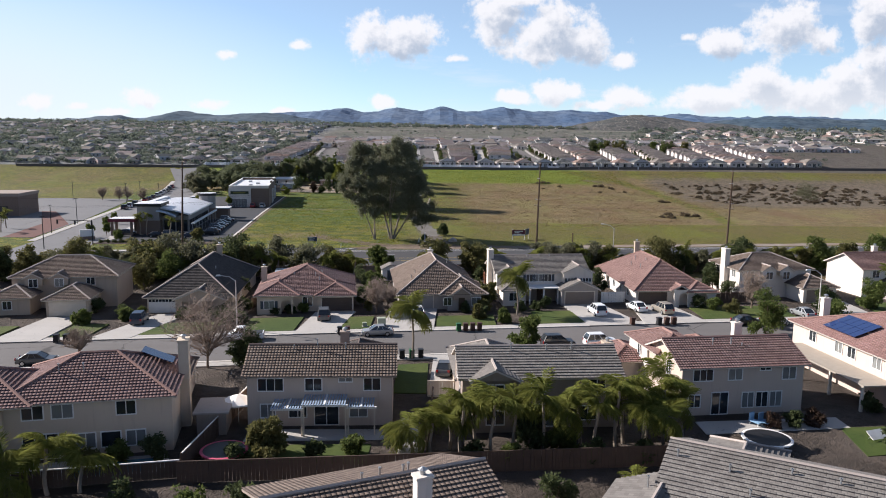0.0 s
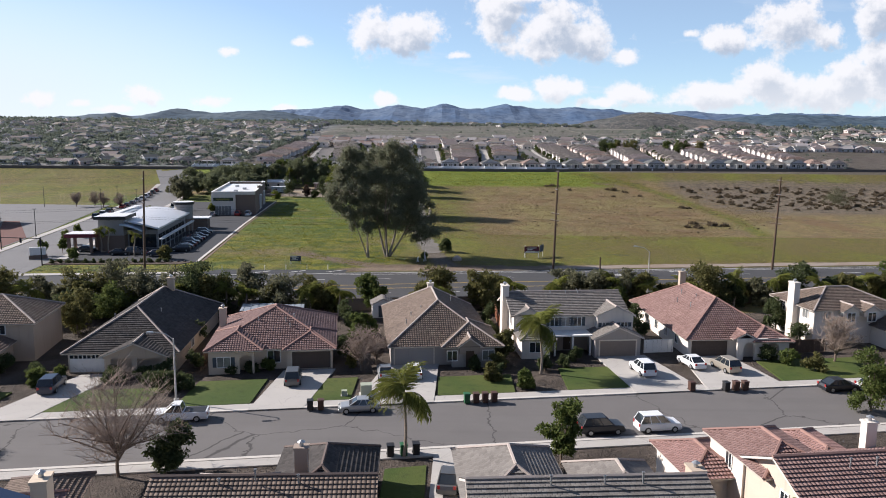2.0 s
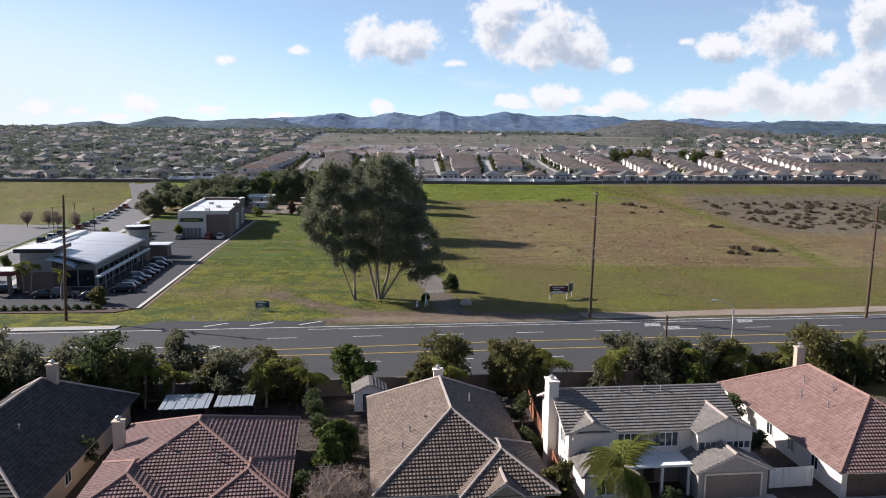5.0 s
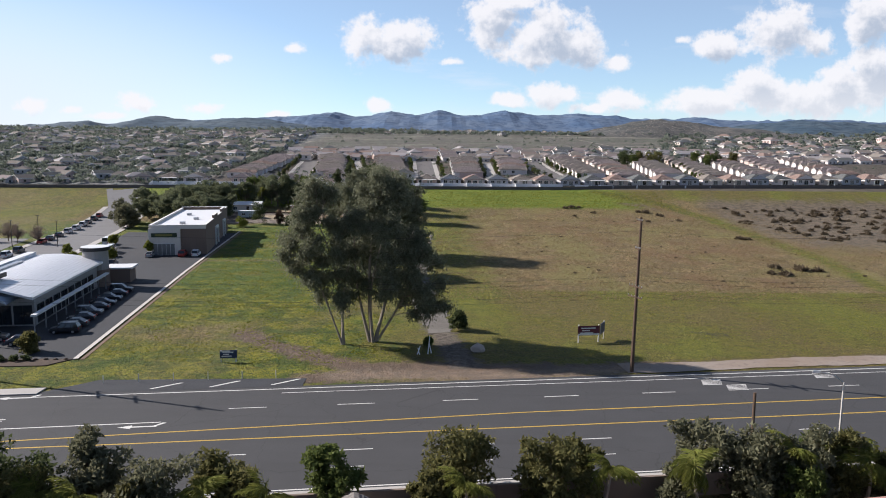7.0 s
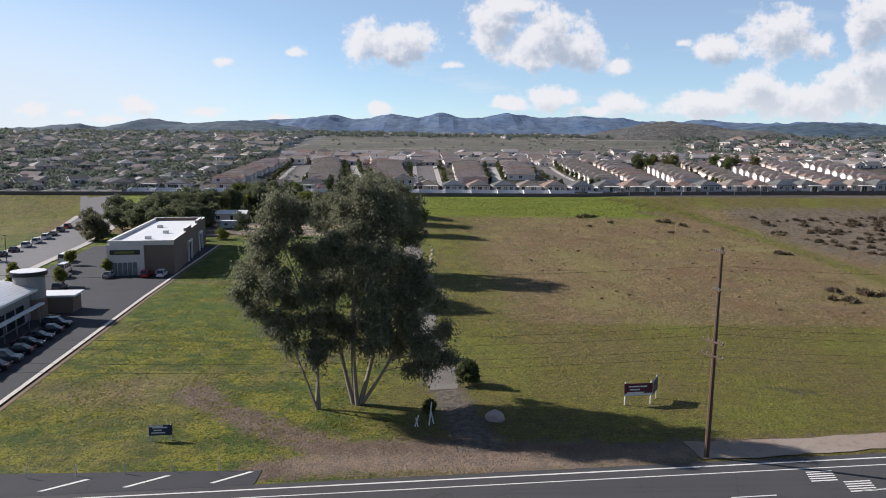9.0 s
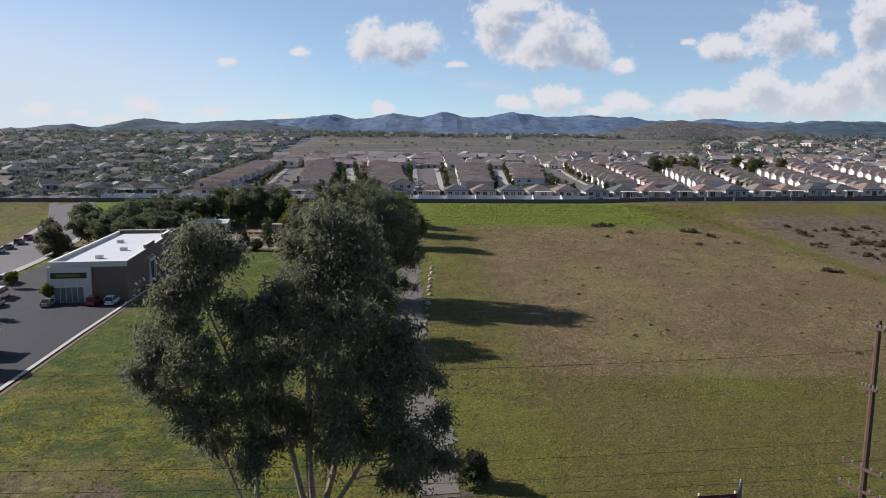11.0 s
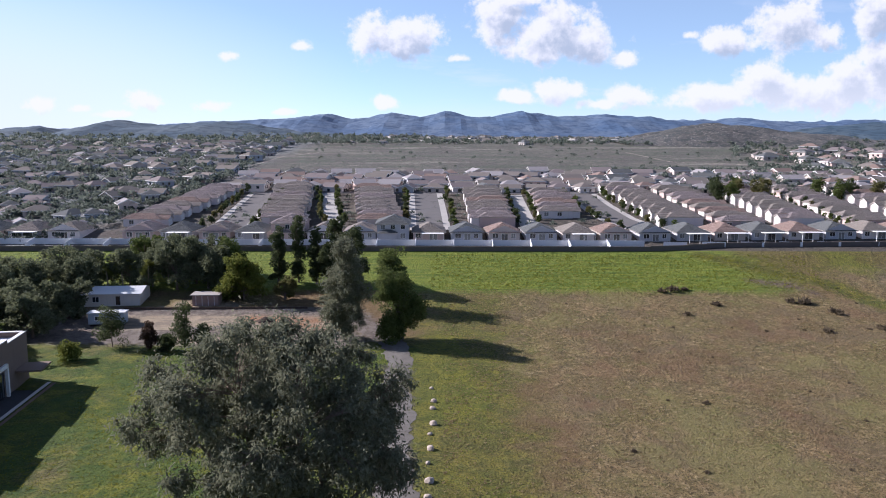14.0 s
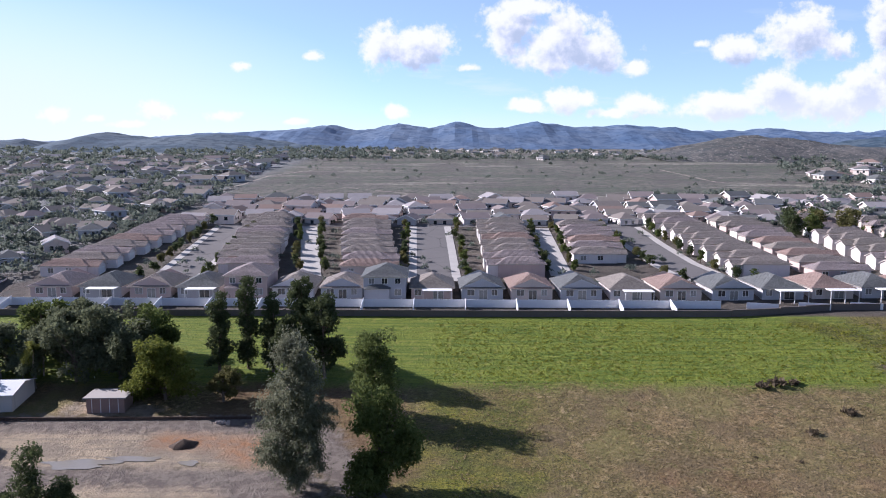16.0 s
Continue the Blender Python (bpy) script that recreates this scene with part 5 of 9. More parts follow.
def lawn(i, x0, x1, depth, o0=13.75, label="mown green front lawn"):
    g = Geo()
    slab(g, [street_pt(x0, o0), street_pt(x1, o0), street_pt(x1, o0 + depth), street_pt(x0, o0 + depth)], -0.1, 0.16)
    setting("lawn_%d" % i, g, M_LAWN, label, "lawn", True)


drive(1, -47.5, -42.0, -43.3, -38.6, 109.2)
drive(2, -20.5, -14.8, -19.6, -13.4, 111.7)
drive(3, -9.6, -1.0, -7.4, -0.6, 114.6)
drive(4, 22.0, 30.2, 20.2, 26.8, 119.0)
drive(5, 30.6, 40.6, 31.6, 38.2, 119.2)
drive(6, 62.0, 69.0, 63.6, 69.6, 123.2)
drive(7, -59.5, -53.0, -58.8, -53.2, 106.4)
drive(8, 84.0, 90.0, 84.0, 90.0, 126.5)
lawn(1, -41.7, -32.0, 6.5)
lawn(2, -28.5, -20.8, 8.2)
lawn(3, -14.4, -10.2, 7.5)
lawn(4, -0.6, 8.2, 6.5)
lawn(5, 14.4, 21.7, 8.0)
lawn(6, 40.9, 56.0, 8.0)
lawn(7, -70.0, -60.0, 7.0)
lawn(8, -52.6, -48.0, 7.0)
lawn(9, 71.0, 83.0, 8.0)
g = Geo()
slab(g, [(-5.0, 75.0), (-1.4, 75.0), (-1.4, 85.8), (-5.0, 85.0)], -0.1, 0.1)
setting("lawn_10", g, M_LAWN, "small green lawn between two houses", "lawn", True)
g = Geo()
slab(g, [(37.5, 60.0), (48.5, 62.0), (49.0, 67.5), (38.5, 66.5)], -0.1, 0.06)
slab(g, [(-17.0, 57.5), (-6.0, 57.5), (-6.0, 61.5), (-17.0, 61.0)], -0.1, 0.06)
setting("lawn_11", g, M_LAWN, "patchy green back lawn", "lawn", True)
g = Geo()
slab(g, [(-1.2, 74.0), (3.4, 74.0), (3.4, 88.0), (-0.8, 88.0)], -0.1, 0.15)
slab(g, [(-17.5, 61.8), (-4.0, 62.6), (-4.0, 65.0), (-17.5, 64.6)], -0.1, 0.05)
slab(g, [(25.0, 64.5), (39.5, 66.5), (39.5, 69.2), (25.0, 67.6)], -0.1, 0.07)
slab(g, [(-36, 53.5), (-22, 56.5), (-23.2, 59.0), (-36, 56.2)], -0.1, 0.05)
slab(g, [(-11.5, 80.5), (-6.0, 81.0), (-6.0, 88.2), (-11.5, 87.4)], -0.1, 0.15)
slab(g, [(4.0, 82.5), (9.5, 83.0), (9.5, 90.0), (4.0, 89.4)], -0.1, 0.15)
setting("driveway_9", g, M_CONC, "pale concrete drive and patio slabs", "driveway", True)
g = Geo()
for i in range(9):
    slab(g, [(-3.6, 57.6 + i * 1.15), (-1.8, 57.6 + i * 1.15), (-1.8, 58.6 + i * 1.15), (-3.6, 58.6 + i * 1.15)], -0.05, 0.07)
setting("pavement_6", g, M_CONC, "side path of square concrete slabs", "pavement", True)


def board_fence(x0, y0, x1, y1, h, mat, label, cap=None):
    """A garden fence: posts, a top rail and upright boards of uneven height."""
    n_ = math.hypot(x1 - x0, y1 - y0)
    f = thing("fence", label, "fence", (x0, y0, land(y0)), math.degrees(math.atan2(y1 - y0, x1 - x0)), "garden fences")
    r = random.Random(int(x0 * 10 + y0))
    count = max(1, int(n_ / 2.4))
    width = 0.30
    for q in range(3):
        key = ("board", round(h, 1), q, mat.name)
        if key not in CACHE:
            CACHE[key] = Geo_box(-width / 2 + 0.012, width / 2 - 0.012, -0.02 - 0.008 * q, 0.02 - 0.008 * q, 0.04, h - 0.05 + 0.03 * q).mesh("board", mat)
    for i in range(int(n_ / width)):
        part("board", CACHE[("board", round(h, 1), r.randint(0, 2), mat.name)], None, f, "", pose(width * (i + 0.5), 0, 0, 0, r.uniform(-0.8, 0.8), 0))
    key = ("post", round(h, 1), mat.name)
    if key not in CACHE:
        CACHE[key] = Geo_box(-0.06, 0.06, -0.06, 0.06, -0.3, h + 0.05).mesh("post", mat)
    for i in range(count + 1):
        part("post", CACHE[key], None, f, "", pose(n_ * i / count, 0.05, 0))
    part("rail", Geo_box(0, n_, -0.05, 0.05, h - 0.03, h + 0.05), cap or mat, f)


def block_wall(x0, y0, x1, y1, h, label, mat, cap_mat, group="block walls"):
    n_ = math.hypot(x1 - x0, y1 - y0)
    f = thing("block_wall", label, "wall", (x0, y0, 0), math.degrees(math.atan2(y1 - y0, x1 - x0)), group)
    g = Geo()
    za, zb = land(y0), land(y1)
    k = max(1, int(n_ / 6))
    for i in range(k):
        a, b = n_ * i / k, n_ * (i + 1) / k
        z = za + (zb - za) * (i + 0.5) / k
        g.box(a, b, -0.1, 0.1, z - 0.6, z + h)
    part("body", g, mat, f)
    g = Geo()
    for i in range(k):
        a, b = n_ * i / k, n_ * (i + 1) / k
        z = za + (zb - za) * (i + 0.5) / k
        g.box(a, b, -0.14, 0.14, z + h, z + h + 0.07)
    part("cap", g, cap_mat, f)
    g = Geo()
    for i in range(0, k + 1, 2):
        a, z = n_ * i / k, za + (zb - za) * i / k
        g.box(a - 0.22, a + 0.22, -0.2, 0.2, z - 0.6, z + h + 0.15)
    part("pillar", g, mat, f)


M_BLOCK = stucco("block_wall_brown", (0.20, 0.155, 0.125))
board_fence(-20.4, 53.6, 24.0, 58.2, 1.8, M_FENCE, "dark brown board fence between back gardens")
board_fence(-20.6, 55.2, -19.6, 72.0, 1.8, M_FENCE, "weathered board fence with a pale top rail", M_WHITE)
board_fence(-44.0, 49.6, -20.6, 54.6, 1.5, M_FENCE, "dark fence with a pale top rail behind a pool", M_WHITE)
board_fence(-1.0, 56.0, -0.6, 72.0, 1.8, M_FENCE, "dark side fence between houses")
board_fence(21.0, 57.6, 21.2, 72.0, 1.8, M_FENCE, "dark side fence between houses")
board_fence(43.0, 60.5, 50.5, 55.5, 1.6, M_FENCE, "weathered grey board fence beside a lawn")
board_fence(-1.2, 74.2, 2.4, 74.2, 1.7, M_TRIM, "tan wooden side gate fence")
board_fence(-30.0, 113.5, -29.5, 131.0, 1.8, M_FENCE, "brown board fence between two houses")
board_fence(-12.6, 121, -8.6, 121.6, 1.8, M_FENCE, "brown board fence between two houses")
board_fence(8.6, 121, 8.2, 146.0, 1.9, plain("red_cedar", (0.24, 0.10, 0.055), 0.8), "red cedar fence behind a house")
board_fence(27.2, 121.4, 31.2, 122.0, 1.8, M_WHITE, "white vinyl gate between two houses")
board_fence(47.0, 122.0, 52.5, 123.0, 1.8, M_FENCE, "brown side fence between two houses")
for i in range(8):
    xa, xb = -140 + i * 34, -140 + (i + 1) * 34
    block_wall(xa, road_y(xa, 148.6), xb, road_y(xb, 148.6), 1.9, "brown block wall behind the gardens, beside the road", M_BLOCK, M_BLOCK)

# small garden things
def trampoline(x, y, r, rim, label):
    t = thing("trampoline", label, "trampoline", (x, y, 0.0))
    k, g = 24, Geo()
    for i in range(k):
        a0, a1 = 2 * math.pi * i / k, 2 * math.pi * (i + 1) / k
        q = [(math.cos(a) * rr, math.sin(a) * rr, z) for a, rr, z in ((a0, r, 0.85), (a1, r, 0.85), (a1, r * 0.88, 0.87), (a0, r * 0.88, 0.87))]
        g.face(q)
        g.face([(q[0][0], q[0][1], 0.75), (q[1][0], q[1][1], 0.75), q[1], q[0]])
    part("rim", g, rim, t)
    g = Geo()
    g.face([(math.cos(2 * math.pi * i / k) * r * 0.88, math.sin(2 * math.pi * i / k) * r * 0.88, 0.84) for i in range(k)])
    part("mat", g, M_BIND, t)
    for i in range(6):
        a = math.pi * i / 3
        g = Geo()
        g.tube([(math.cos(a) * r * 0.95, math.sin(a) * r * 0.95, -0.05), (math.cos(a) * r * 0.95, math.sin(a) * r * 0.95, 0.8)], [0.04, 0.04], 5)
        part("leg", g, M_METAL, t)


trampoline(-19.0 + 0.9, 58.2, 2.0, plain("pink_pad", (0.55, 0.09, 0.16), 0.6), "round trampoline with a pink rim in a back garden")
trampoline(29.5, 62.0, 2.2, M_WHITE, "round black trampoline with a pale rim")
g = Geo()
slab(g, [(-29.5, 54.4), (-23.2, 55.8), (-23.8, 58.2), (-30, 56.8)], -0.2, 0.06)
setting("pool", g, paint("pool_water", (0.06, 0.19, 0.26), 0.05), "small garden swimming pool with blue water", "pool", True)
g = Geo()
slab(g, [(-30.3, 53.9), (-22.7, 55.6), (-23.5, 58.8), (-30.7, 57.2)], -0.2, 0.045)
setting("pool_edge", g, M_CONC, "pale concrete surround of the pool", "pool", True)


def parasol(x, y):
    u = thing("parasol", "cream garden parasol, open, beside a house", "parasol", (x, y, 0))
    g = Geo()
    g.tube([(0, 0, 0), (0, 0, 2.6)], [0.04, 0.03], 6)
    part("pole", g, M_WHITE, u)
    g, k = Geo(), 8
    for i in range(k):
        a0, a1 = 2 * math.pi * i / k, 2 * math.pi * (i + 1) / k
        g.face([(1.7 * math.cos(a0), 1.7 * math.sin(a0), 2.1), (1.7 * math.cos(a1), 1.7 * math.sin(a1), 2.1), (0, 0, 2.75)])
        g.face([(1.7 * math.cos(a0), 1.7 * math.sin(a0), 1.95), (1.7 * math.cos(a1), 1.7 * math.sin(a1), 1.95), (1.7 * math.cos(a1), 1.7 * math.sin(a1), 2.1), (1.7 * math.cos(a0), 1.7 * math.sin(a0), 2.1)])
    part("canopy", g, M_WHITE, u)


parasol(-19.2, 66.6)
sh = thing("shed", "small flat-roofed garden shed beside a fence", "shed", (-22.0, 63.0, 0), 8)
g = Geo()
g.box(0, 2.6, 0, 3.6, -0.05, 2.1)
part("wall", g, S_TAUPE, sh)
g = Geo()
g.box(-0.3, 2.9, -0.3, 3.9, 2.1, 2.25)
part("roof", g, S_GREY, sh)
sh = thing("shed", "white garden shed with double door and gable roof", "shed", (-10.8, 142.0, 0), 8)
walls(0, 3.2, 0, 2.8, 2.2, sh, M_WHITE, "gy", 0.5)
roof("gy", 0, 3.2, 0, 2.8, 2.2, 0.5, 0.25, sh, [R_GREY, EAVE_L, CAP_L], False)
g = Geo()
g.box(0.9, 2.3, -0.06, 0, 0.1, 1.9)
part("door", g, SHUT, sh)
M_SHEET = plain("galvanised_sheet", (0.40, 0.44, 0.48), 0.4, 0.4, 0.15, 0.8)
for x, y, w, d in ((-30.8, 132.8, 5.0, 4.0), (-25.4, 133.8, 4.4, 3.0)):
    pat = thing("patio_cover", "corrugated grey metal patio cover on posts behind a house", "patio cover", (x, y, 0), 8, "patio covers")
    for k in range(int(w / 0.5)):
        part("sheet", Geo_box(0, 0.47, 0, d, 0, 0.05 if k % 2 else 0.09), M_SHEET, pat, "", pose(0.5 * k, 0, 2.45, 3, 0, 0))
    for px in (0.1, w - 0.3):
        for py in (0.1, d - 0.2):
            part("post", Geo_box(px, px + 0.1, py, py + 0.1, -0.05, 2.48), M_DARKWOOD, pat)
# deck chairs by the patio
for i in range(2):
    c = thing("lounge_chair", "light blue plastic lounge chair on a patio", "chair", (30.6 + i * 0.9, 67.0, 0.07), 30, "patio chairs")
    g = Geo()
    g.box(-0.35, 0.35, -0.6, 0.5, 0.3, 0.38)
    part("seat", g, plain("pale_blue_plastic", (0.25, 0.42, 0.6), 0.4), c)
    g = Geo()
    g.box(-0.35, 0.35, 0.45, 0.55, 0.3, 1.1)
    part("backrest", g, plain("pale_blue_plastic", (0.25, 0.42, 0.6), 0.4), c)
    for sx in (-0.3, 0.3):
        for sy in (-0.5, 0.4):
            g = Geo()
            g.box(sx - 0.03, sx + 0.03, sy - 0.03, sy + 0.03, -0.03, 0.3)
            part("leg", g, M_WHITE, c)
c = thing("outdoor_table", "white folding table tipped over on a lawn", "table", (40.4, 63.8, 0.35), 20)
g = Geo()
g.box(-0.9, 0.9, -0.5, 0.5, 0, 0.06)
part("tabletop", g, M_WHITE, c, "", pose(0, 0, 0.15, 35, 0, 0))
for sx in (-0.7, 0.7):
    g = Geo()
    g.tube([(sx, 0.3, -0.35), (sx, -0.1, 0.2)], [0.03, 0.03], 5)
    part("leg", g, M_METAL, c)


# ---- vehicles ----
def car(kind, colour, x, y, turn, label, z=0.0):
    """A vehicle, nose along +x. kind: sedan, suv, pickup or van."""
    dims = {"sedan": (4.4, 1.82, 1.46), "suv": (4.4, 1.90, 1.76), "pickup": (5.4, 1.92, 1.80), "van": (5.6, 2.0, 2.3)}[kind]
    ln, wd, ht = dims
    ob = thing("car" if kind != "pickup" else "pickup_truck", label, "car", (x, y, z), turn, "parked cars")
    key = (kind, colour.name)
    if key not in CACHE:
        belt = {"sedan": 0.92, "suv": 1.02, "pickup": 1.05, "van": 1.2}[kind]
        # side outline of the lower body: share of the length, height of the top line
        top = {"sedan": [(-0.5, 0.62), (-0.47, 0.88), (-0.30, belt), (0.18, belt), (0.44, 0.78), (0.5, 0.55)],
               "suv": [(-0.5, 0.70), (-0.49, 0.98), (-0.30, belt), (0.22, belt), (0.46, 0.90), (0.5, 0.62)],
               "pickup": [(-0.5, 0.75), (-0.495, belt), (-0.2, belt), (0.2, belt), (0.46, 0.98), (0.5, 0.65)],
               "van": [(-0.5, 0.8), (-0.495, belt), (-0.2, belt), (0.32, belt), (0.47, 0.98), (0.5, 0.65)]}[kind]
        b = Geo()
        rows = []
        for sx, z1 in top:
            w0 = wd / 2 * (0.88 if abs(sx) > 0.46 else 1.0)
            rows.append([(sx * ln, -w0 * 0.93, 0.26), (sx * ln, -w0, 0.5), (sx * ln, -w0 * 0.97, z1 - 0.06), (sx * ln, -w0 * 0.88, z1), (sx * ln, w0 * 0.88, z1), (sx * ln, w0 * 0.97, z1 - 0.06), (sx * ln, w0, 0.5), (sx * ln, w0 * 0.93, 0.26)])
        for a, c in zip(rows, rows[1:]):
            for i in range(8):
                j = (i + 1) % 8
                b.face([a[i], c[i], c[j], a[j]])
        b.face(rows[0])
        b.face(rows[-1][::-1])
        if kind == "pickup":
            b.box(-0.47 * ln, -0.08 * ln, -wd * 0.42, wd * 0.42, belt - 0.02, belt + 0.01, 1)
        lo, hi = {"sedan": ((-0.40, 0.24), (-0.22, 0.06)), "suv": ((-0.485, 0.24), (-0.40, 0.06)), "pickup": ((-0.06, 0.27), (-0.02, 0.13)), "van": ((-0.49, 0.38), (-0.48, 0.22))}[kind]
        w0, w1 = wd / 2 * 0.88, wd / 2 * 0.74
        p = [(lo[0] * ln, -w0, belt), (lo[1] * ln, -w0, belt), (lo[1] * ln, w0, belt), (lo[0] * ln, w0, belt)]
        q = [(hi[0] * ln, -w1, ht - 0.06), (hi[1] * ln, -w1, ht - 0.06), (hi[1] * ln, w1, ht - 0.06), (hi[0] * ln, w1, ht - 0.06)]
        gl = Geo()
        for i in range(4):
            j = (i + 1) % 4
            gl.face([p[i], p[j], q[j], q[i]])
        rf = Geo()
        rf.face([(a, b_ * 0.94, ht) for a, b_, _ in q])
        for i in range(4):
            j = (i + 1) % 4
            rf.face([q[i], q[j], (q[j][0], q[j][1] * 0.94, ht), (q[i][0], q[i][1] * 0.94, ht)])
        posts = []
        ends = [(p[i], q[i]) for i in range(4)]
        for f in (0.30, 0.62) if kind != "pickup" else (0.5,):
            for u, v in ((0, 1), (3, 2)):
                ends.append((Vector(p[u]).lerp(Vector(p[v]), f + 0.04), Vector(q[u]).lerp(Vector(q[v]), f)))
        for lo_, hi_ in ends:
            pg = Geo()
            pg.tube([lo_, hi_], [0.05, 0.045], 4)
            posts.append(pg.mesh("pillar", colour))
        ty = Geo()
        ty.tube([(0, -0.11, 0), (0, 0.11, 0)], [0.33, 0.33], 14)
        ri = Geo()
        ri.tube([(0, -0.125, 0), (0, 0.125, 0)], [0.2, 0.2], 10)
        hl, tl = Geo(), Geo()
        hl.box(-0.06, 0.03, -0.2, 0.2, -0.08, 0.08)
        tl.box(-0.03, 0.05, -0.12, 0.12, -0.14, 0.14)
        CACHE[key] = (b.mesh("body", [colour, M_DARK]), gl.mesh("cabin_glass", M_GLASS), rf.mesh("roof", colour), ty.mesh("tyre", M_TYRE), ri.mesh("rim", M_METAL), hl.mesh("headlight", paint("lamp_glass", (0.6, 0.6, 0.58), 0.1)), tl.mesh("tail_light", paint("tail_red", (0.35, 0.02, 0.02), 0.2)), posts)
    me = CACHE[key]
    part("body", me[0], None, ob)
    part("cabin_glass", me[1], None, ob)
    part("roof", me[2], None, ob)
    for pm in me[7]:
        part("pillar", pm, None, ob)
    for sx in (-0.31, 0.32):
        for sy in (-1, 1):
            w = part("wheel", me[3], None, ob, "", pose(sx * ln, sy * (wd / 2 - 0.10), 0.33))
            part("rim", me[4], None, w)
    for s in (-1, 1):
        part("headlight", me[5], None, ob, "", pose(0.492 * ln, s * wd * 0.32, 0.66))
        part("tail_light", me[6], None, ob, "", pose(-0.498 * ln, s * wd * 0.36, 0.82))
    return ob


C_WHITE, C_SILVER, C_BLACK = paint("car_white", (0.72, 0.73, 0.74)), paint("car_silver", (0.36, 0.37, 0.38), 0.3, 0.4), paint("car_black", (0.015, 0.016, 0.02))
C_GREY, C_NAVY, C_TAN, C_RED = paint("car_grey", (0.11, 0.115, 0.12), 0.3, 0.4), paint("car_navy", (0.02, 0.03, 0.055)), paint("car_champagne", (0.40, 0.36, 0.30), 0.3, 0.4), paint("car_red", (0.35, 0.03, 0.025))
up = 98.8
car("suv", C_NAVY, -44.0, 104.0, up, "dark blue hatchback parked on a driveway", 0.19)
car("suv", C_GREY, -17.6, 107.6, up, "dark grey people carrier parked on a driveway", 0.19)
car("sedan", C_SILVER, -7.0, 109.9, up, "silver sedan parked on a driveway", 0.19)
car("sedan", C_WHITE, -3.6, 110.4, up, "white sedan parked on a driveway", 0.19)
car("suv", C_WHITE, 24.6, 112.4, up, "white crossover parked on a wide driveway", 0.19)
car("sedan", C_WHITE, 31.6, 115.4, up + 4, "white sedan parked on a wide driveway", 0.19)
car("suv", C_TAN, 35.4, 114.0, up + 4, "champagne estate car parked on a driveway", 0.19)
car("pickup", C_WHITE, -26.6, street_y(-26.6, 10.2), 188.8, "white pickup truck parked at the kerb", 0.03)
car("sedan", C_SILVER, -8.8, street_y(-8.8, 10.4), 188.8, "silver sedan parked at the kerb", 0.03)
car("suv", C_BLACK, 15.6, street_y(15.6, 1.6), 8.8, "black four-wheel drive parked at the kerb", 0.03)
car("suv", C_WHITE, 21.4, street_y(21.4, 1.5), 8.8, "white four-wheel drive parked at the kerb", 0.03)
car("sedan", C_GREY, 0.6, 82.0, 84, "pale grey sedan parked beside a house", 0.15)
car("sedan", C_WHITE, 50.5, street_y(50.5, 9.8), 8.8, "white sedan parked at the kerb", 0.03)
car("sedan", C_SILVER, 57.0, 112.4, 100, "silver sedan parked on a driveway", 0.19)
car("sedan", C_BLACK, 46.0, street_y(46, 10.2), 8.8, "black sedan parked at the kerb", 0.03)
car("sedan", C_GREY, -48.0, street_y(-48, 1.6), 8.8, "dark grey sedan parked at the kerb", 0.03)
car("sedan", C_SILVER, -57.0, street_y(-57, 1.7), 8.8, "silver sedan parked at the kerb", 0.03)


# ---- bins, posts, lamps ----
def bin_(x, y, mat, label):
    b = thing("wheelie_bin", label, "bin", (x, y, 0.05), 8.8, "bins at the kerb")
    g = Geo()
    g.box(-0.26, 0.26, -0.3, 0.3, 0.08, 0.95, 0, 1.0)
    part("body", g, mat, b)
    g = Geo()
    g.box(-0.31, 0.31, -0.36, 0.36, 0.95, 1.05, 0, 0.9)
    part("lid", g, mat, b)
    for s in (-0.25, 0.25):
        g = Geo()
        g.tube([(s - 0.04, 0.28, 0.12), (s + 0.04, 0.28, 0.12)], [0.12, 0.12], 8)
        part("wheel", g, M_TYRE, b)
    b.scale = (1.09, 1.09, 1.04)


for x, off, mat, label in ((2.6, 11.2, M_BING, "green wheelie bin at the kerb"), (3.6, 11.2, M_BINB, "brown wheelie bin at the kerb"), (4.6, 11.2, M_BINB, "brown wheelie bin at the kerb"), (5.6, 11.2, M_BINB, "brown wheelie bin at the kerb"),
                           (-14.0, 11.2, M_BIND, "black wheelie bin at the kerb"), (-12.9, 11.2, M_BINB, "brown wheelie bin at the kerb"), (28.6, 11.9, M_BINB, "maroon wheelie bin at the kerb"), (32.6, 11.4, M_BIND, "black wheelie bin at the kerb"),
                           (33.8, 11.4, M_BINB, "maroon wheelie bin at the kerb"), (34.9, 11.4, M_BINB, "maroon wheelie bin at the kerb"), (-50.5, 11.2, M_BIND, "black wheelie bin at the kerb"), (-49.3, 11.2, M_BIND, "black wheelie bin at the kerb"),
                           (-67, 11.2, M_BIND, "black wheelie bin at the kerb"), (-65.9, 11.2, M_BIND, "black wheelie bin at the kerb"), (-4.7, -1.4, M_BIND, "black wheelie bin on the pavement"), (-3.5, -1.4, M_BING, "dark green wheelie bin on the pavement"), (-2.4, -1.3, M_BIND, "black wheelie bin on the pavement")):
    bin_(x, street_y(x, off), mat, label)


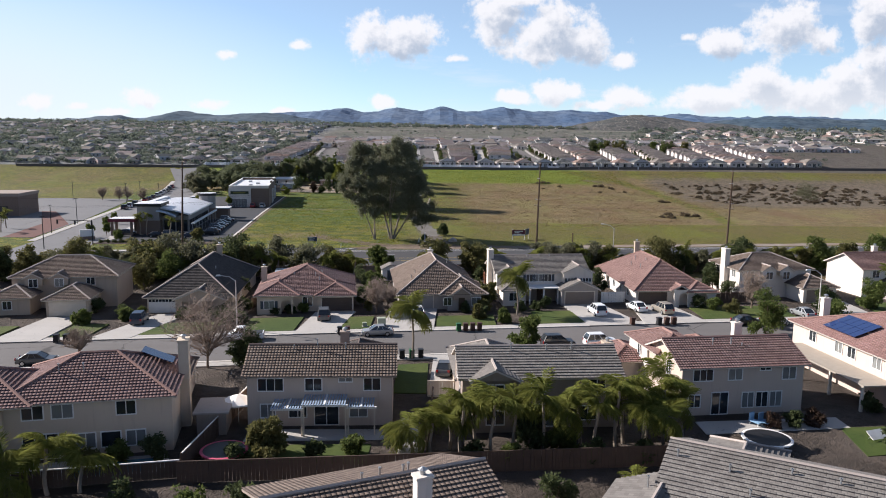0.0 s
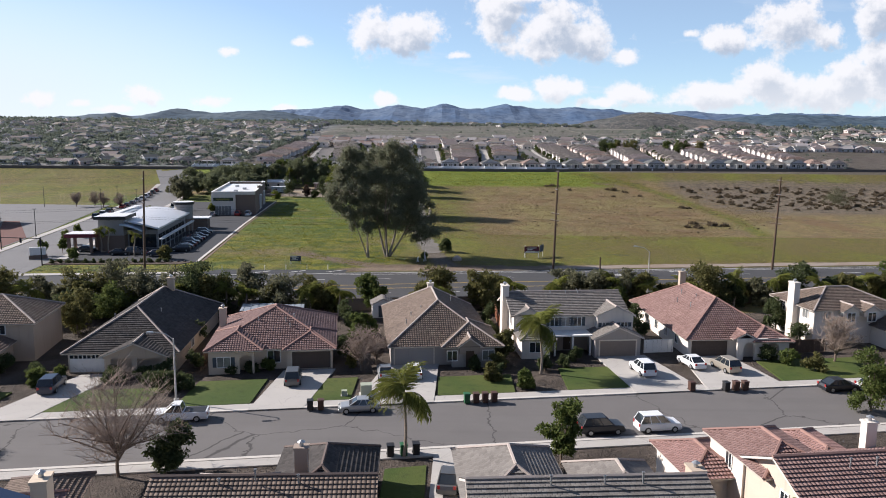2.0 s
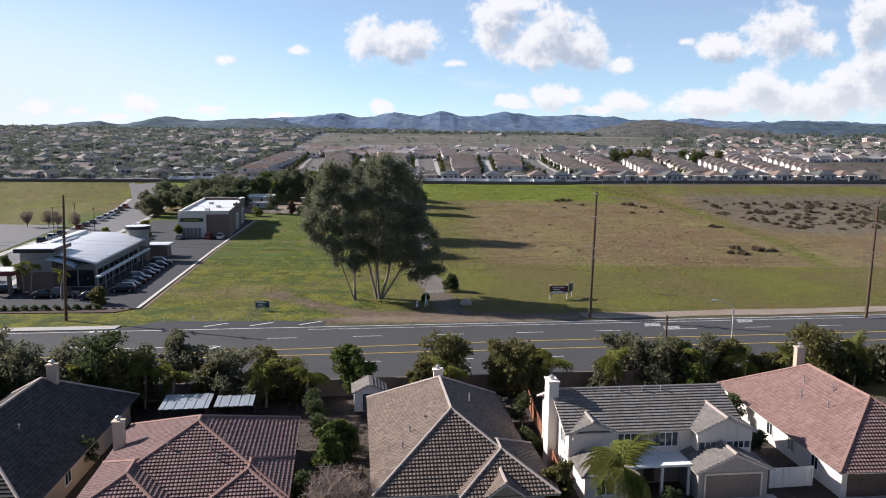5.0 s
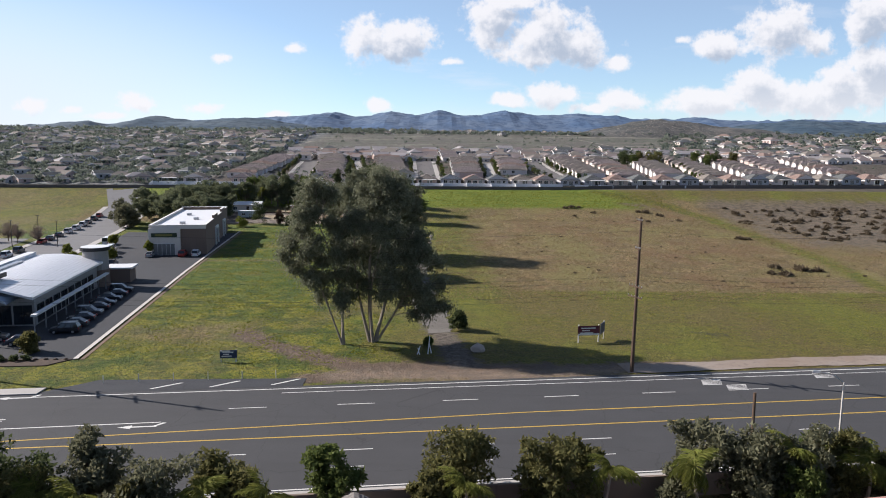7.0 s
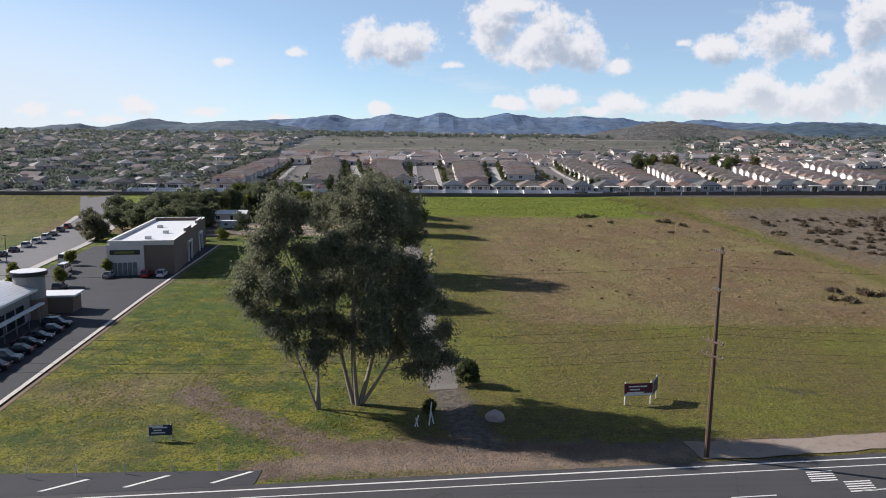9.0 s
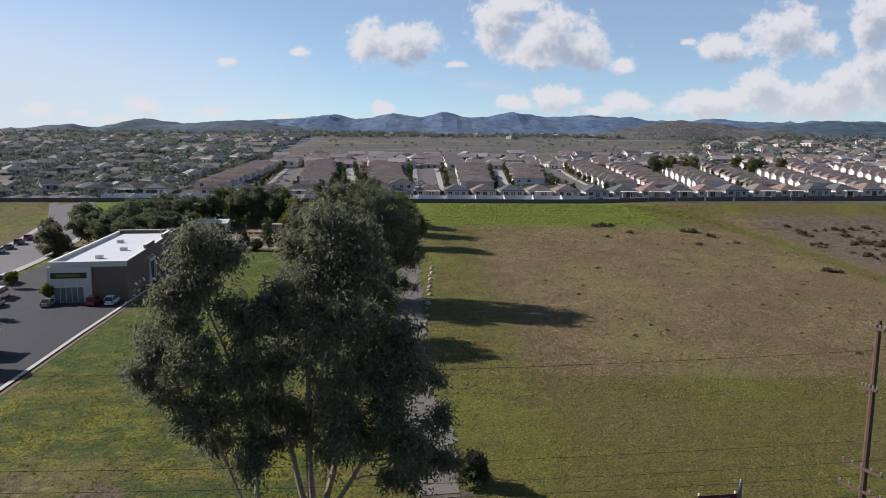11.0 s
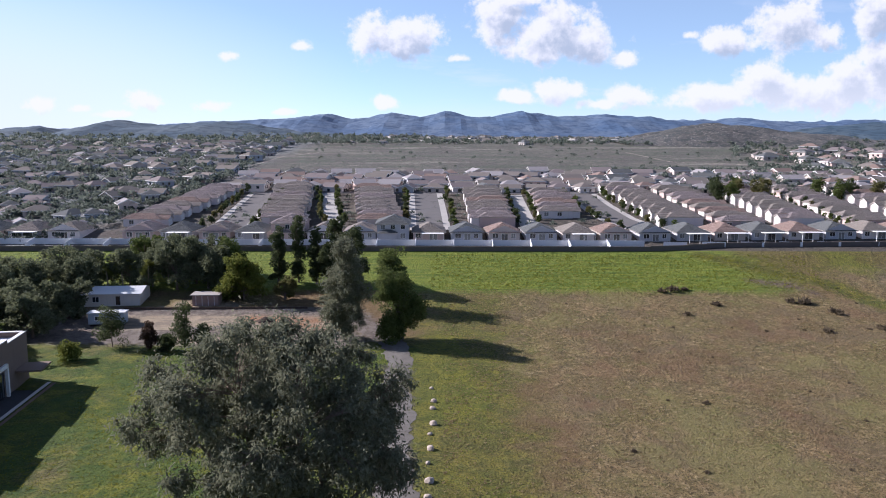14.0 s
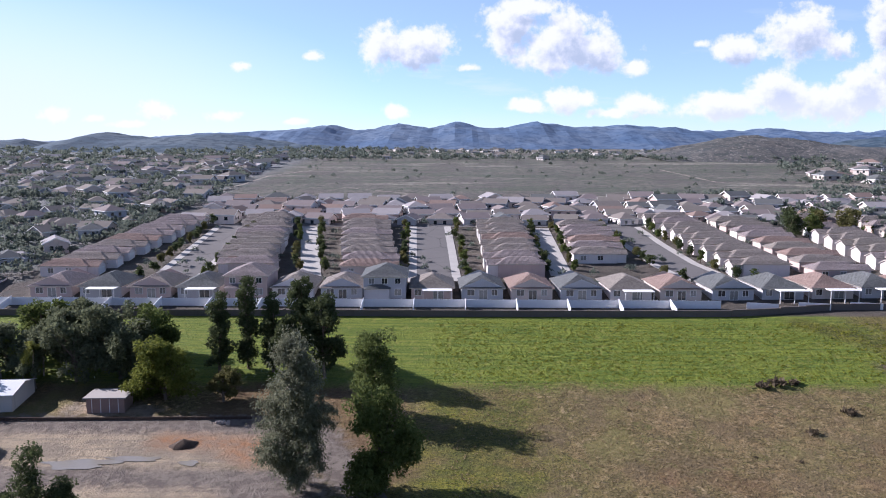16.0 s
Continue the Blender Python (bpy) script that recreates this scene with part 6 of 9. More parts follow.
def lamp(x, y, h, turn, reach, label):
    l = thing("street_lamp", label, "street lamp", (x, y, 0.0), turn, "street lamps")
    g = Geo()
    g.tube([(0, 0, -0.1), (0, 0, h * 0.5), (0, 0, h)], [0.13, 0.1, 0.08], 8)
    g.box(-0.22, 0.22, -0.22, 0.22, -0.05, 0.5)
    part("pole", g, M_CURB, l)
    g = Geo()
    g.tube([(0, 0, h - 0.1), (-reach * 0.4, 0, h + 0.55), (-reach, 0, h + 0.75)], [0.06, 0.05, 0.05], 6)
    part("arm", g, M_METAL, l)
    g = Geo()
    g.box(-reach - 0.7, -reach + 0.05, -0.15, 0.15, h + 0.68, h + 0.86, 0, 0.8)
    part("lamp_head", g, M_METAL, l)


lamp(-28.8, 101.2 - 0.6, 7.2, 10, 2.0, "concrete street lamp with curved arm beside a lawn")
lamp(34.6, 156.6, 8.4, -20, 2.0, "pale street lamp with curved arm beside the road")
lamp(58.5, 110.6, 7.2, 10, 2.0, "concrete street lamp with curved arm on the pavement")
p = thing("utility_pole", "short brown wooden post beside the road", "pole", (26.3, 156.4, 0))
g = Geo()
g.tube([(0, 0, -0.2), (0, 0, 7.4)], [0.16, 0.13], 8)
part("pole", g, M_POLE, p)
# utility cabinets and boxes on the lawn
for x, y, s in ((-8.6, 103.6, 1.0), (-11.0, 103.2, 0.5)):
    u = thing("utility_box", "pale green utility box on a concrete pad", "utility box", (x, y, 0.1), 8.8)
    g = Geo()
    g.box(-0.6 * s, 0.6 * s, -0.5 * s, 0.5 * s, 0.1, 1.2 * s)
    g.box(-0.63 * s, 0.63 * s, -0.53 * s, 0.53 * s, 1.2 * s, 1.27 * s)
    part("cabinet", g, plain("utility_green", (0.33, 0.36, 0.28), 0.6), u)
    g = Geo()
    g.box(-0.8 * s, 0.8 * s, -0.7 * s, 0.7 * s, -0.1, 0.1)
    part("pad", g, M_CONC, u)


def utility_pole(x, y, h, lean, arms, label):
    p = thing("utility_pole", label, "utility pole", (x, y, 0), 0, "poles along the main road")
    top = (lean, 0.4, h)
    g = Geo()
    g.tube([(0, 0, -0.5), (lean / 2, 0.2, h / 2), top], [0.26, 0.21, 0.15], 9)
    part("pole", g, M_POLE, p)
    for z, w in arms:
        f = z / h
        a = part("crossarm", Geo_box(-0.07, 0.07, -w / 2, w / 2, -0.08, 0.08), M_POLE, p, "", pose(lean * f - 0.2, 0.4 * f, z, 0, 0, 25))
        for k in range(5):
            g = Geo()
            yy = -w / 2 + w * (k + 0.1) / 4.2
            g.tube([(0, yy, 0.08), (0, yy, 0.26)], [0.05, 0.07], 6)
            part("insulator", g, M_METAL, a)
    return p


utility_pole(-61.2, 181.3, 19.9, 0.6, ((18.2, 1.6), (13.4, 2.6), (10.4, 2.8)), "tall brown wooden utility pole with crossarms beside the road")
utility_pole(22.8, 186.0, 20.8, 0.5, ((20.3, 1.2), (16.6, 1.0), (11.6, 2.6), (10.2, 2.8)), "tall brown wooden utility pole with crossarms beside the road")
utility_pole(69.6, 188.0, 19.6, 0.6, ((18.8, 1.2), (15.8, 1.0), (11.0, 2.6), (9.8, 2.8)), "tall brown wooden utility pole with crossarms beside the road")
utility_pole(150, 203, 19.6, 0.4, ((18.8, 1.2), (11.0, 2.6)), "tall brown wooden utility pole beside the road")
utility_pole(-140, 170, 19.6, 0.4, ((18.8, 1.2), (11.0, 2.6)), "tall brown wooden utility pole beside the road")
w = thing("power_line", "thin dark power lines strung between the poles", "cable", (0, 0, 0))
ends = [(-140, 170.3), (-60.8, 181.7), (23.6, 186.4), (70.4, 189.9), (150.3, 203.3)]
for dy, z in ((-1.2, 10.4), (1.2, 10.5), (-1.2, 12.6), (1.2, 12.8), (0, 19.0)):
    g = Geo()
    for (ax, ay), (bx, by) in zip(ends, ends[1:]):
        pts = []
        for i in range(13):
            f = i / 12
            pts.append((ax + (bx - ax) * f, ay + dy + (by - ay) * f, z - 1.1 * 4 * f * (1 - f)))
        g.tube(pts, [0.014] * 13, 3)
    part("wire", g, M_DARK, w)


# ---- signs on the vacant land ----
def land_sign(x, y, turn, w, h, z, face_a, face_b, label):
    s = thing("land_sign", label, "sign", (x, y, 0), turn)
    for sx in (-w / 2 + 0.15, w / 2 - 0.15):
        g = Geo()
        g.box(sx - 0.06, sx + 0.06, -0.06, 0.06, -0.3, z + h + (0.2 if face_b is None else 0))
        part("post", g, M_WHITE, s)
    g = Geo()
    g.box(-w / 2, w / 2, -0.1, -0.06, z, z + h)
    b = part("board", g, face_a, s)
    g = Geo()
    for i, (a, c) in enumerate(((0.1, 0.7), (0.2, 0.55), (0.15, 0.8))):
        g.box(-w / 2 + w * a, -w / 2 + w * c, -0.115, -0.1, z + h * (0.2 + 0.25 * i), z + h * (0.31 + 0.25 * i))
    part("lettering", g, M_WHITE, b, "unreadable pale lettering bars")
    part("panel", Geo_box(-w / 2 + 0.05, w / 2 - 0.05, -0.112, -0.1, z + h * 0.02, z + h * 0.2) if face_b is None else Geo_box(-w / 2 + 0.05, w * 0.1, -0.112, -0.1, z + h * 0.82, z + h * 0.97), M_WHITE, b)


NAVY, MAROON = plain("sign_navy", (0.035, 0.05, 0.10), 0.5), plain("sign_maroon", (0.12, 0.03, 0.045), 0.5)
land_sign(-32.0, 189.4, 8, 2.3, 1.1, 0.6, NAVY, 1, "small navy and white land sign on short posts")
land_sign(20.0, 201.0, 8, 3.5, 1.5, 1.1, MAROON, None, "maroon and white land sign on white posts")
s = thing("land_sign", "navy side panel of a land sign on white posts", "sign", (21.9, 201.3, 0), 62)
g = Geo()
g.box(0, 2.2, -0.05, 0.05, 1.2, 2.8)
part("board", g, NAVY, s)
g = Geo()
g.box(2.0, 2.15, 0.05, 0.15, -0.3, 2.9)
part("post", g, M_WHITE, s)


def rock(x, y, r, seed, label, name="boulder", mat=None):
    rr = random.Random(seed)
    bm = bmesh.new()
    bmesh.ops.create_icosphere(bm, subdivisions=2, radius=1.0)
    for v in bm.verts:
        k = 1 + 0.28 * (noise.noise(v.co * 1.3 + Vector((seed * 3.7, 0, 0))))
        v.co = Vector((v.co.x * r * k, v.co.y * r * k * 0.85, max(v.co.z, -0.4) * r * k * 0.75))
    me = bpy.data.meshes.new(name)
    bm.to_mesh(me)
    bm.free()
    me.materials.append(mat or M_ROCK)
    return thing(name, label, "rock", (x, y, land(y) + r * 0.25), rr.uniform(0, 360), "rocks", data=me)


M_ROCK = plain("pale_rock", (0.42, 0.35, 0.29), 0.9, 0, 0.3, 2)
rock(2.7, 195.8, 1.1, 2, "large tan boulder beside the track")
for i in range(16):
    rr = random.Random(40 + i)
    rock(-5.6 - 0.02 * i + rr.uniform(-0.3, 0.3), 268 + i * 4.6 + rr.uniform(-1, 1), rr.uniform(0.3, 0.75), 50 + i, "pale rock edging the gravel track", "rock")
for i in range(7):
    rr = random.Random(80 + i)
    rock(-40 + rr.uniform(-1.4, 1.4), 386 + rr.uniform(-0.5, 0.5), rr.uniform(0.3, 0.5), 90 + i, "pale rock in a small heap on dirt", "rock")
# dark pile of earth in the yard
g = Geo()
ring = []
for k in range(6):
    f = k / 5
    ring.append([((2.0 * (1 - f) + 0.1) * (1 + 0.16 * math.sin(3 * a + 4 * f) + 0.1 * math.sin(7 * a)) * math.cos(a), (1.5 * (1 - f) + 0.1) * (1 + 0.14 * math.cos(2 * a + 3 * f)) * math.sin(a), -0.1 + 1.1 * f ** 0.8) for a in (2 * math.pi * q / 18 for q in range(18))])
for lo, hi in zip(ring, ring[1:]):
    for q in range(18):
        g.face([lo[q], lo[(q + 1) % 18], hi[(q + 1) % 18], hi[q]])
g.face(ring[-1])
thing("earth_mound", "dark mound of turned earth in the dirt yard", "soil", (-43.6, 378.6, land(378.6)), 20, data=g.mesh("earth_mound", M_SOIL))
# weathered posts at the track's mouth
gp = thing("gate_post", "leaning white weathered gate posts beside the track", "post", (-4.6, 194.0, 0), 20)
for x, y, l, hgt in ((0, 0, 0.3, 2.6), (0.7, 0.3, -0.4, 1.6), (-1.6, 0.2, 0.5, 1.2), (-1.2, 0, -0.3, 1.0)):
    g = Geo()
    g.tube([(x, y, -0.2), (x + l, y, hgt)], [0.09, 0.07], 5)
    part("post", g, M_WHITE, gp)
for i in range(6):
    m = thing("marker_post", "thin white marker post at the edge of the pull-out", "post", (-45 + i * 4.2, road_y(-45 + i * 4.2, 185.6), 0), 0, "marker posts")
    g = Geo()
    g.tube([(0, 0, -0.1), (0, 0, 1.1)], [0.05, 0.05], 5)
    part("post", g, M_WHITE, m)


# ---- shops at the corner ----
S_STONE = stucco("stone_brown", (0.20, 0.145, 0.115))
S_SHOP = stucco("shop_grey", (0.30, 0.29, 0.28))
M_ROOFW = plain("white_roof_sheet", (0.62, 0.63, 0.64), 0.55, 0, 0.08)
M_SEAM = plain("seamed_metal_roof", (0.66, 0.67, 0.69), 0.5, 0.1, 0.10)
M_MAROON = plain("maroon_fascia", (0.13, 0.02, 0.035), 0.5)
M_BLUE = plain("blue_metal_awning", (0.42, 0.50, 0.58), 0.4, 0.2, 0.06)
a = thing("shop_building", "corner shop with curved pale metal roof and stone towers", "shop", (-67.6, 203.0, 0), 8.2)
g = Geo()
g.box(-13.2, -0.6, 6.0, 40.0, -0.3, 4.6)
part("wall", g, S_SHOP, a)


def bow(f):
    """Height of the curved shop roof from its street side to its lot side."""
    return 4.9 + 2.1 * math.sin(math.pi * (0.30 + 0.62 * f))


RX0, RX1, RY0, RY1 = -13.6, 0.5, 2.5, 40.5
g, k = Geo(), 14
for i in range(k):
    f0, f1 = i / k, (i + 1) / k
    za, zb = bow(f0), bow(f1)
    xa, xb = RX0 + (RX1 - RX0) * f0, RX0 + (RX1 - RX0) * f1
    y0, y1 = RY0 + 7.0 * (1 - f0) ** 2, RY0 + 7.0 * (1 - f1) ** 2
    g.face([(xa, y0, za), (xb, y1, zb), (xb, RY1, zb), (xa, RY1, za)])
    g.face([(xa, y0, za - 0.4), (xa, RY1, za - 0.4), (xb, RY1, zb - 0.4), (xb, y1, zb - 0.4)])
    g.face([(xa, y0, za - 0.4), (xb, y1, zb - 0.4), (xb, y1, zb), (xa, y0, za)])
    g.face([(xa, RY1, za - 0.4), (xa, RY1, za), (xb, RY1, zb), (xb, RY1, zb - 0.4)])
for xx, f, yy in ((RX0, 0.0, RY0 + 7.0), (RX1, 1.0, RY0)):
    g.face([(xx, yy, bow(f) - 0.4), (xx, RY1, bow(f) - 0.4), (xx, RY1, bow(f)), (xx, yy, bow(f))])
rf = part("roof", g, M_SEAM, a, "curved pale standing-seam metal roof")
for i in range(22):
    f = (i + 0.5) / 22
    x = RX0 + (RX1 - RX0) * f
    part("seam", Geo_box(x - 0.03, x + 0.03, RY0 + 7.0 * (1 - f) ** 2 + 0.05, RY1 - 0.05, bow(f) - 0.02, bow(f) + 0.03), M_SEAM, rf)
pz = part("parapet", Geo_box(-14.2, -12.6, 12.0, 40.2, 4.4, 7.5), M_ROOFW, a)
part("recess", Geo_box(-12.6, -11.2, 14.0, 30.0, 6.9, 7.25), M_METAL, pz)
g = Geo()
for i in range(6):
    f0, f1 = i / 6, (i + 1) / 6
    za, zb = 6.4 - 1.5 * f0 ** 1.6, 6.4 - 1.5 * f1 ** 1.6
    xa, xb = -8.0 + 5.0 * f0, -8.0 + 5.0 * f1
    g.face([(xa, 1.4, za), (xb, 1.4, zb), (xb, 7.0, zb), (xa, 7.0, za)])
    g.face([(xa, 1.4, za - 0.3), (xb, 1.4, zb - 0.3), (xb, 1.4, zb), (xa, 1.4, za)])
    g.face([(xa, 1.4, za - 0.3), (xa, 7.0, za - 0.3), (xb, 7.0, zb - 0.3), (xb, 1.4, zb - 0.3)])
part("entrance_roof", g, M_BLUE, a, "curved blue-grey metal entrance roof")
tw = part("tower", Geo_box(-13.2, -7.6, 3.2, 11.0, -0.3, 7.4), S_SHOP, a, "square shop tower with stone base")
part("stone_base", Geo_box(-13.35, -7.45, 3.05, 11.15, -0.3, 3.6), S_STONE, tw)
part("cap", Geo_box(-14.0, -6.8, 2.4, 11.8, 7.4, 8.1), M_DARK, tw, "dark flat cap")
part("cap_top", Geo_box(-13.8, -7.0, 2.6, 11.6, 8.1, 8.16), M_ROOFW, tw)
g = Geo()
g.tube([(-1.4, 41.0, -0.3), (-1.4, 41.0, 7.6)], [2.5, 2.5], 24)
tw = part("round_tower", g, S_SHOP, a, "round shop tower with stone base")
g = Geo()
g.tube([(-1.4, 41.0, -0.3), (-1.4, 41.0, 3.6)], [2.6, 2.6], 24)
part("stone_base", g, S_STONE, tw)
g = Geo()
g.tube([(-1.4, 41.0, 7.6), (-1.4, 41.0, 8.3)], [2.95, 2.95], 24)
part("cap", g, M_DARK, tw, "dark round cap")
g = Geo()
g.tube([(-1.4, 41.0, 8.3), (-1.4, 41.0, 8.36)], [2.8, 2.8], 24)
part("cap_top", g, M_ROOFW, tw)
for i in range(8):
    window(a, "right", -0.6, 8.5 + i * 3.7, 0.4, 2.8, 2.9, M_DARK, 1)
for i in range(2):
    window(a, "front", -5.6 + i * 3.2, 6, 0.4, 2.7, 3.0, M_DARK, 1)
aw = part("awning", Geo_box(1.2, 2.0, -0.5, 38.0, 3.0, 3.3), M_ROOFW, a, "long narrow white awning along the side wall")
for i in range(9):
    part("awning_post", Geo_box(1.5, 1.65, -0.2 + i * 4.6, -0.05 + i * 4.6, -0.1, 3.0), M_METAL, aw)
part("side_canopy", Geo_box(-1.5, 5.0, 43.6, 49.0, 3.0, 3.35), M_ROOFW, a)
part("side_store", Geo_box(-1.0, 4.5, 44.0, 48.5, -0.2, 3.0), S_STONE, a)
cn = thing("drive_canopy", "flat maroon-edged canopy on stone columns", "canopy", (-80.6, 200.4, 0), 8.2)
part("roof", Geo_box(-6.2, 0.4, -0.4, 5.4, 3.7, 4.5), M_MAROON, cn)
part("roof_deck", Geo_box(-6.0, 0.2, -0.2, 5.2, 4.5, 4.55), M_ROOFW, cn)
for x in (-5.4, -0.6):
    for y in (0.4, 4.4):
        part("column", Geo_box(x - 0.3, x + 0.3, y - 0.3, y + 0.3, -0.2, 3.7), S_STONE, cn)

b = thing("store_building", "long flat-roofed store with brown stone walls", "store", (-65.9, 288.5, 0), 10.2)
W_, D_ = 14.6, 55.0
part("wall", Geo_box(-W_, 0, 0, D_, -0.3, 7.3), S_STONE, b)
for i, (x0, x1, y0, y1, z1) in enumerate(((-W_, 0, -0.05, 0.55, 8.0), (-W_, -W_ + 0.5, 0.5, D_, 8.0), (-0.5, 0.05, 0.5, 18, 8.0), (-0.5, 0.08, 18, 27, 8.9), (-0.5, 0.05, 27, 38, 8.0), (-0.5, 0.08, 38, 47, 8.9), (-0.5, 0.05, 47, D_, 8.3), (-W_, 0, D_ - 0.5, D_, 8.3))):
    pz = part("parapet", Geo_box(x0, x1, y0, y1, 7.0, z1), S_STONE if x1 > -1 and y0 > 0 else S_WHITE, b)
    part("coping", Geo_box(x0 - 0.05, x1 + 0.05, y0 - 0.05, y1 + 0.05, z1, z1 + 0.1), M_WHITE, pz)
part("roof", Geo_box(-W_ + 0.5, -0.5, 0.5, D_ - 0.5, 7.3, 7.4), M_ROOFW, b, "white sheet roof behind parapets")
for x, y in ((-8, 8), (-6, 20), (-10, 34)):
    u = part("roof_unit", Geo_box(x, x + 1.4, y, y + 1.2, 7.4, 8.1), M_METAL, b)
fr = part("shopfront", Geo_box(-W_ - 0.1, -6.6, -0.6, 0.0, -0.2, 7.2), S_WHITE, b, "pale rendered shop front")
part("sign_band", Geo_box(-W_ + 0.6, -7.4, -0.75, -0.6, 4.9, 6.0), plain("sign_green", (0.04, 0.055, 0.03), 0.6), fr)
part("sign_letters", Geo_box(-W_ + 1.6, -8.6, -0.8, -0.75, 5.2, 5.7), plain("sign_yellowish", (0.20, 0.19, 0.05), 0.6), fr)
window(b, "front", -10.8, -0.6, 0.1, 5.4, 3.0, M_WHITE, 4)
for y0 in (19.5, 39.5):
    for yy in (y0, y0 + 5.6):
        part("portal_leg", Geo_box(0.05, 0.5, yy, yy + 0.5, -0.2, 5.2), M_WHITE, b)
    part("portal_head", Geo_box(0.05, 0.5, y0, y0 + 6.1, 4.8, 5.4), M_WHITE, b)
    window(b, "right", 0.0, y0 + 3.0, 0.2, 4.0, 4.0, M_DARK, 2)
part("porch", Geo_box(0, 4, D_ - 6, D_ - 1, 2.8, 3.1), S_STONE, b)
bb = thing("shop_building", "low brown flat-roofed building across the side street", "shop", (-152.0, 243.0, 0), 8.0)
part("wall", Geo_box(-14, 16, 0, 16, -0.2, 6.4), S_STONE, bb)
part("parapet", Geo_box(-14.3, 16.3, -0.3, 16.3, 6.4, 7.4), S_TAUPE, bb)
for i in range(5):
    window(bb, "front", -11 + i * 5.5, 0, 0.6, 3.4, 2.6, M_DARK, 2)
# parked cars round the shops and along the side street
cols = [C_WHITE, C_SILVER, C_BLACK, C_GREY, C_NAVY, C_RED, C_TAN]
rr = random.Random(11)
for i in range(9):
    f = i / 9
    car(rr.choice(["sedan", "suv"]), rr.choice([C_BLACK, C_GREY, C_NAVY, C_BLACK]), -62.0 - 5.4 * f, 204.5 + 36 * f, 8 + 180 * rr.randint(0, 1), "parked car beside the shop awning", 0.07)
for x, y, c, kd in ((-71, 284.5, C_RED, "suv"), (-67.6, 284.9, C_WHITE, "suv"), (-70.5, 199.5, C_GREY, "suv"), (-73.8, 198.4, C_BLACK, "sedan"), (-83.4, 203.0, C_BLACK, "sedan"), (-64.8, 197.4, C_NAVY, "sedan"), (-79, 283, C_SILVER, "sedan"), (-82.5, 268, C_GREY, "suv"), (-86, 262, C_BLACK, "suv"), (-84.5, 256, C_NAVY, "sedan"), (-88.5, 282, C_SILVER, "sedan")):
    car(kd, c, x, y, 98 if y > 260 else 14, "parked car in the shop parking lot", 0.07)
car("van", C_WHITE, -92.5, 290, 100, "white delivery van parked in the lot", 0.07)
car("van", C_WHITE, -100.5, 306, 100, "white delivery van parked in the lot", 0.07)
for i in range(13):
    y = 272 + i * 8.6 + rr.uniform(-1, 1)
    x = np.interp(y, [p[1] for p in SIDE], [p[0] for p in SIDE]) - 6.6
    if i not in (3,):
        car(rr.choice(["sedan", "suv", "suv"]), rr.choice(cols), float(x), y, 100.5, "car parked along the side street", land(y) + 0.05)
mo = thing("monument_sign", "low stone-based shop sign at the corner", "sign", (-88.8, 192.0, 0), 30)
part("base", Geo_box(-1.8, 1.8, -0.4, 0.4, -0.1, 0.9), S_STONE, mo)
part("panel", Geo_box(-1.6, 1.6, -0.25, 0.25, 0.9, 2.6), M_WHITE, mo)
for i, (x, y) in enumerate(((-104, 204), (-108, 226), (-125, 300), (-150, 308), (-91, 176), (-126, 316), (-112, 300))):
    q = thing("lot_lamp", "tall dark parking-lot light pole", "street lamp", (x, y, 0), 0, "lot lamps")
    g = Geo()
    g.tube([(0, 0, -0.1), (0, 0, 7.5)], [0.11, 0.08], 6)
    part("pole", g, M_DARK, q)
    part("lamp_head", Geo_box(-0.5, 0.5, -0.15, 0.15, 7.45, 7.6), M_DARK, q)
# traffic light mast at the corner
q = thing("traffic_light", "dark traffic light pole with signal heads", "traffic light", (-83.5, 183.8, 0), 200)
g = Geo()
g.tube([(0, 0, -0.1), (0, 0, 6.0)], [0.13, 0.1], 8)
g.tube([(0, 0, 5.7), (7.5, 0, 6.2)], [0.09, 0.06], 6)
part("mast", g, M_DARK, q)
for x in (0.0, 3.6, 7.3):
    part("signal_head", Geo_box(x - 0.18, x + 0.18, -0.2, 0.2, 4.7 + x * 0.07, 5.7 + x * 0.07), M_DARK, q)
# low hedge and boulders at the lot's edge
for i in range(22):
    rr2 = random.Random(300 + i)
    rock(-83 + i * 1.35, 188.4 + 0.07 * i, 0.35, 300 + i, "small dark shrub-like boulder at the lot edge", "rock", M_SOIL)

# ---- farmstead at the dirt yard ----
q = thing("barn", "low pale metal-roofed barn among trees", "barn", (-88.5, 388.0, land(390)), 6)
walls(0, 13, 0, 8, 3.0, q, S_WHITE, "gx", 0.22)
g = Geo()
g.face([(-0.5, -0.5, 2.9), (13.5, -0.5, 2.9), (13.5, 4, 3.95), (-0.5, 4, 3.95)])
g.face([(-0.5, 4, 3.95), (13.5, 4, 3.95), (13.5, 8.5, 2.9), (-0.5, 8.5, 2.9)])
g.face([(-0.5, -0.5, 2.75), (-0.5, -0.5, 2.9), (13.5, -0.5, 2.9), (13.5, -0.5, 2.75)][::-1])
part("roof", g, M_ROOFW, q)
window(q, "front", 3, 0, 0.9, 1.4, 1.2)
door(q, 8, 0)
q = thing("trailer", "small pale blue trailer beside the dirt yard", "trailer", (-80.5, 374.0, land(374)), 8)
part("body", Geo_box(0, 7.5, 0, 2.6, 0.5, 2.9), plain("trailer_blue", (0.35, 0.42, 0.48), 0.5), q)
part("roof", Geo_box(-0.2, 7.7, -0.2, 2.8, 2.9, 3.05), M_ROOFW, q)
window(q, "front", 2.0, 0, 1.4, 1.2, 0.8)
part("skid", Geo_box(0.2, 7.3, 0.2, 2.4, -0.3, 0.5), M_DARK, q)
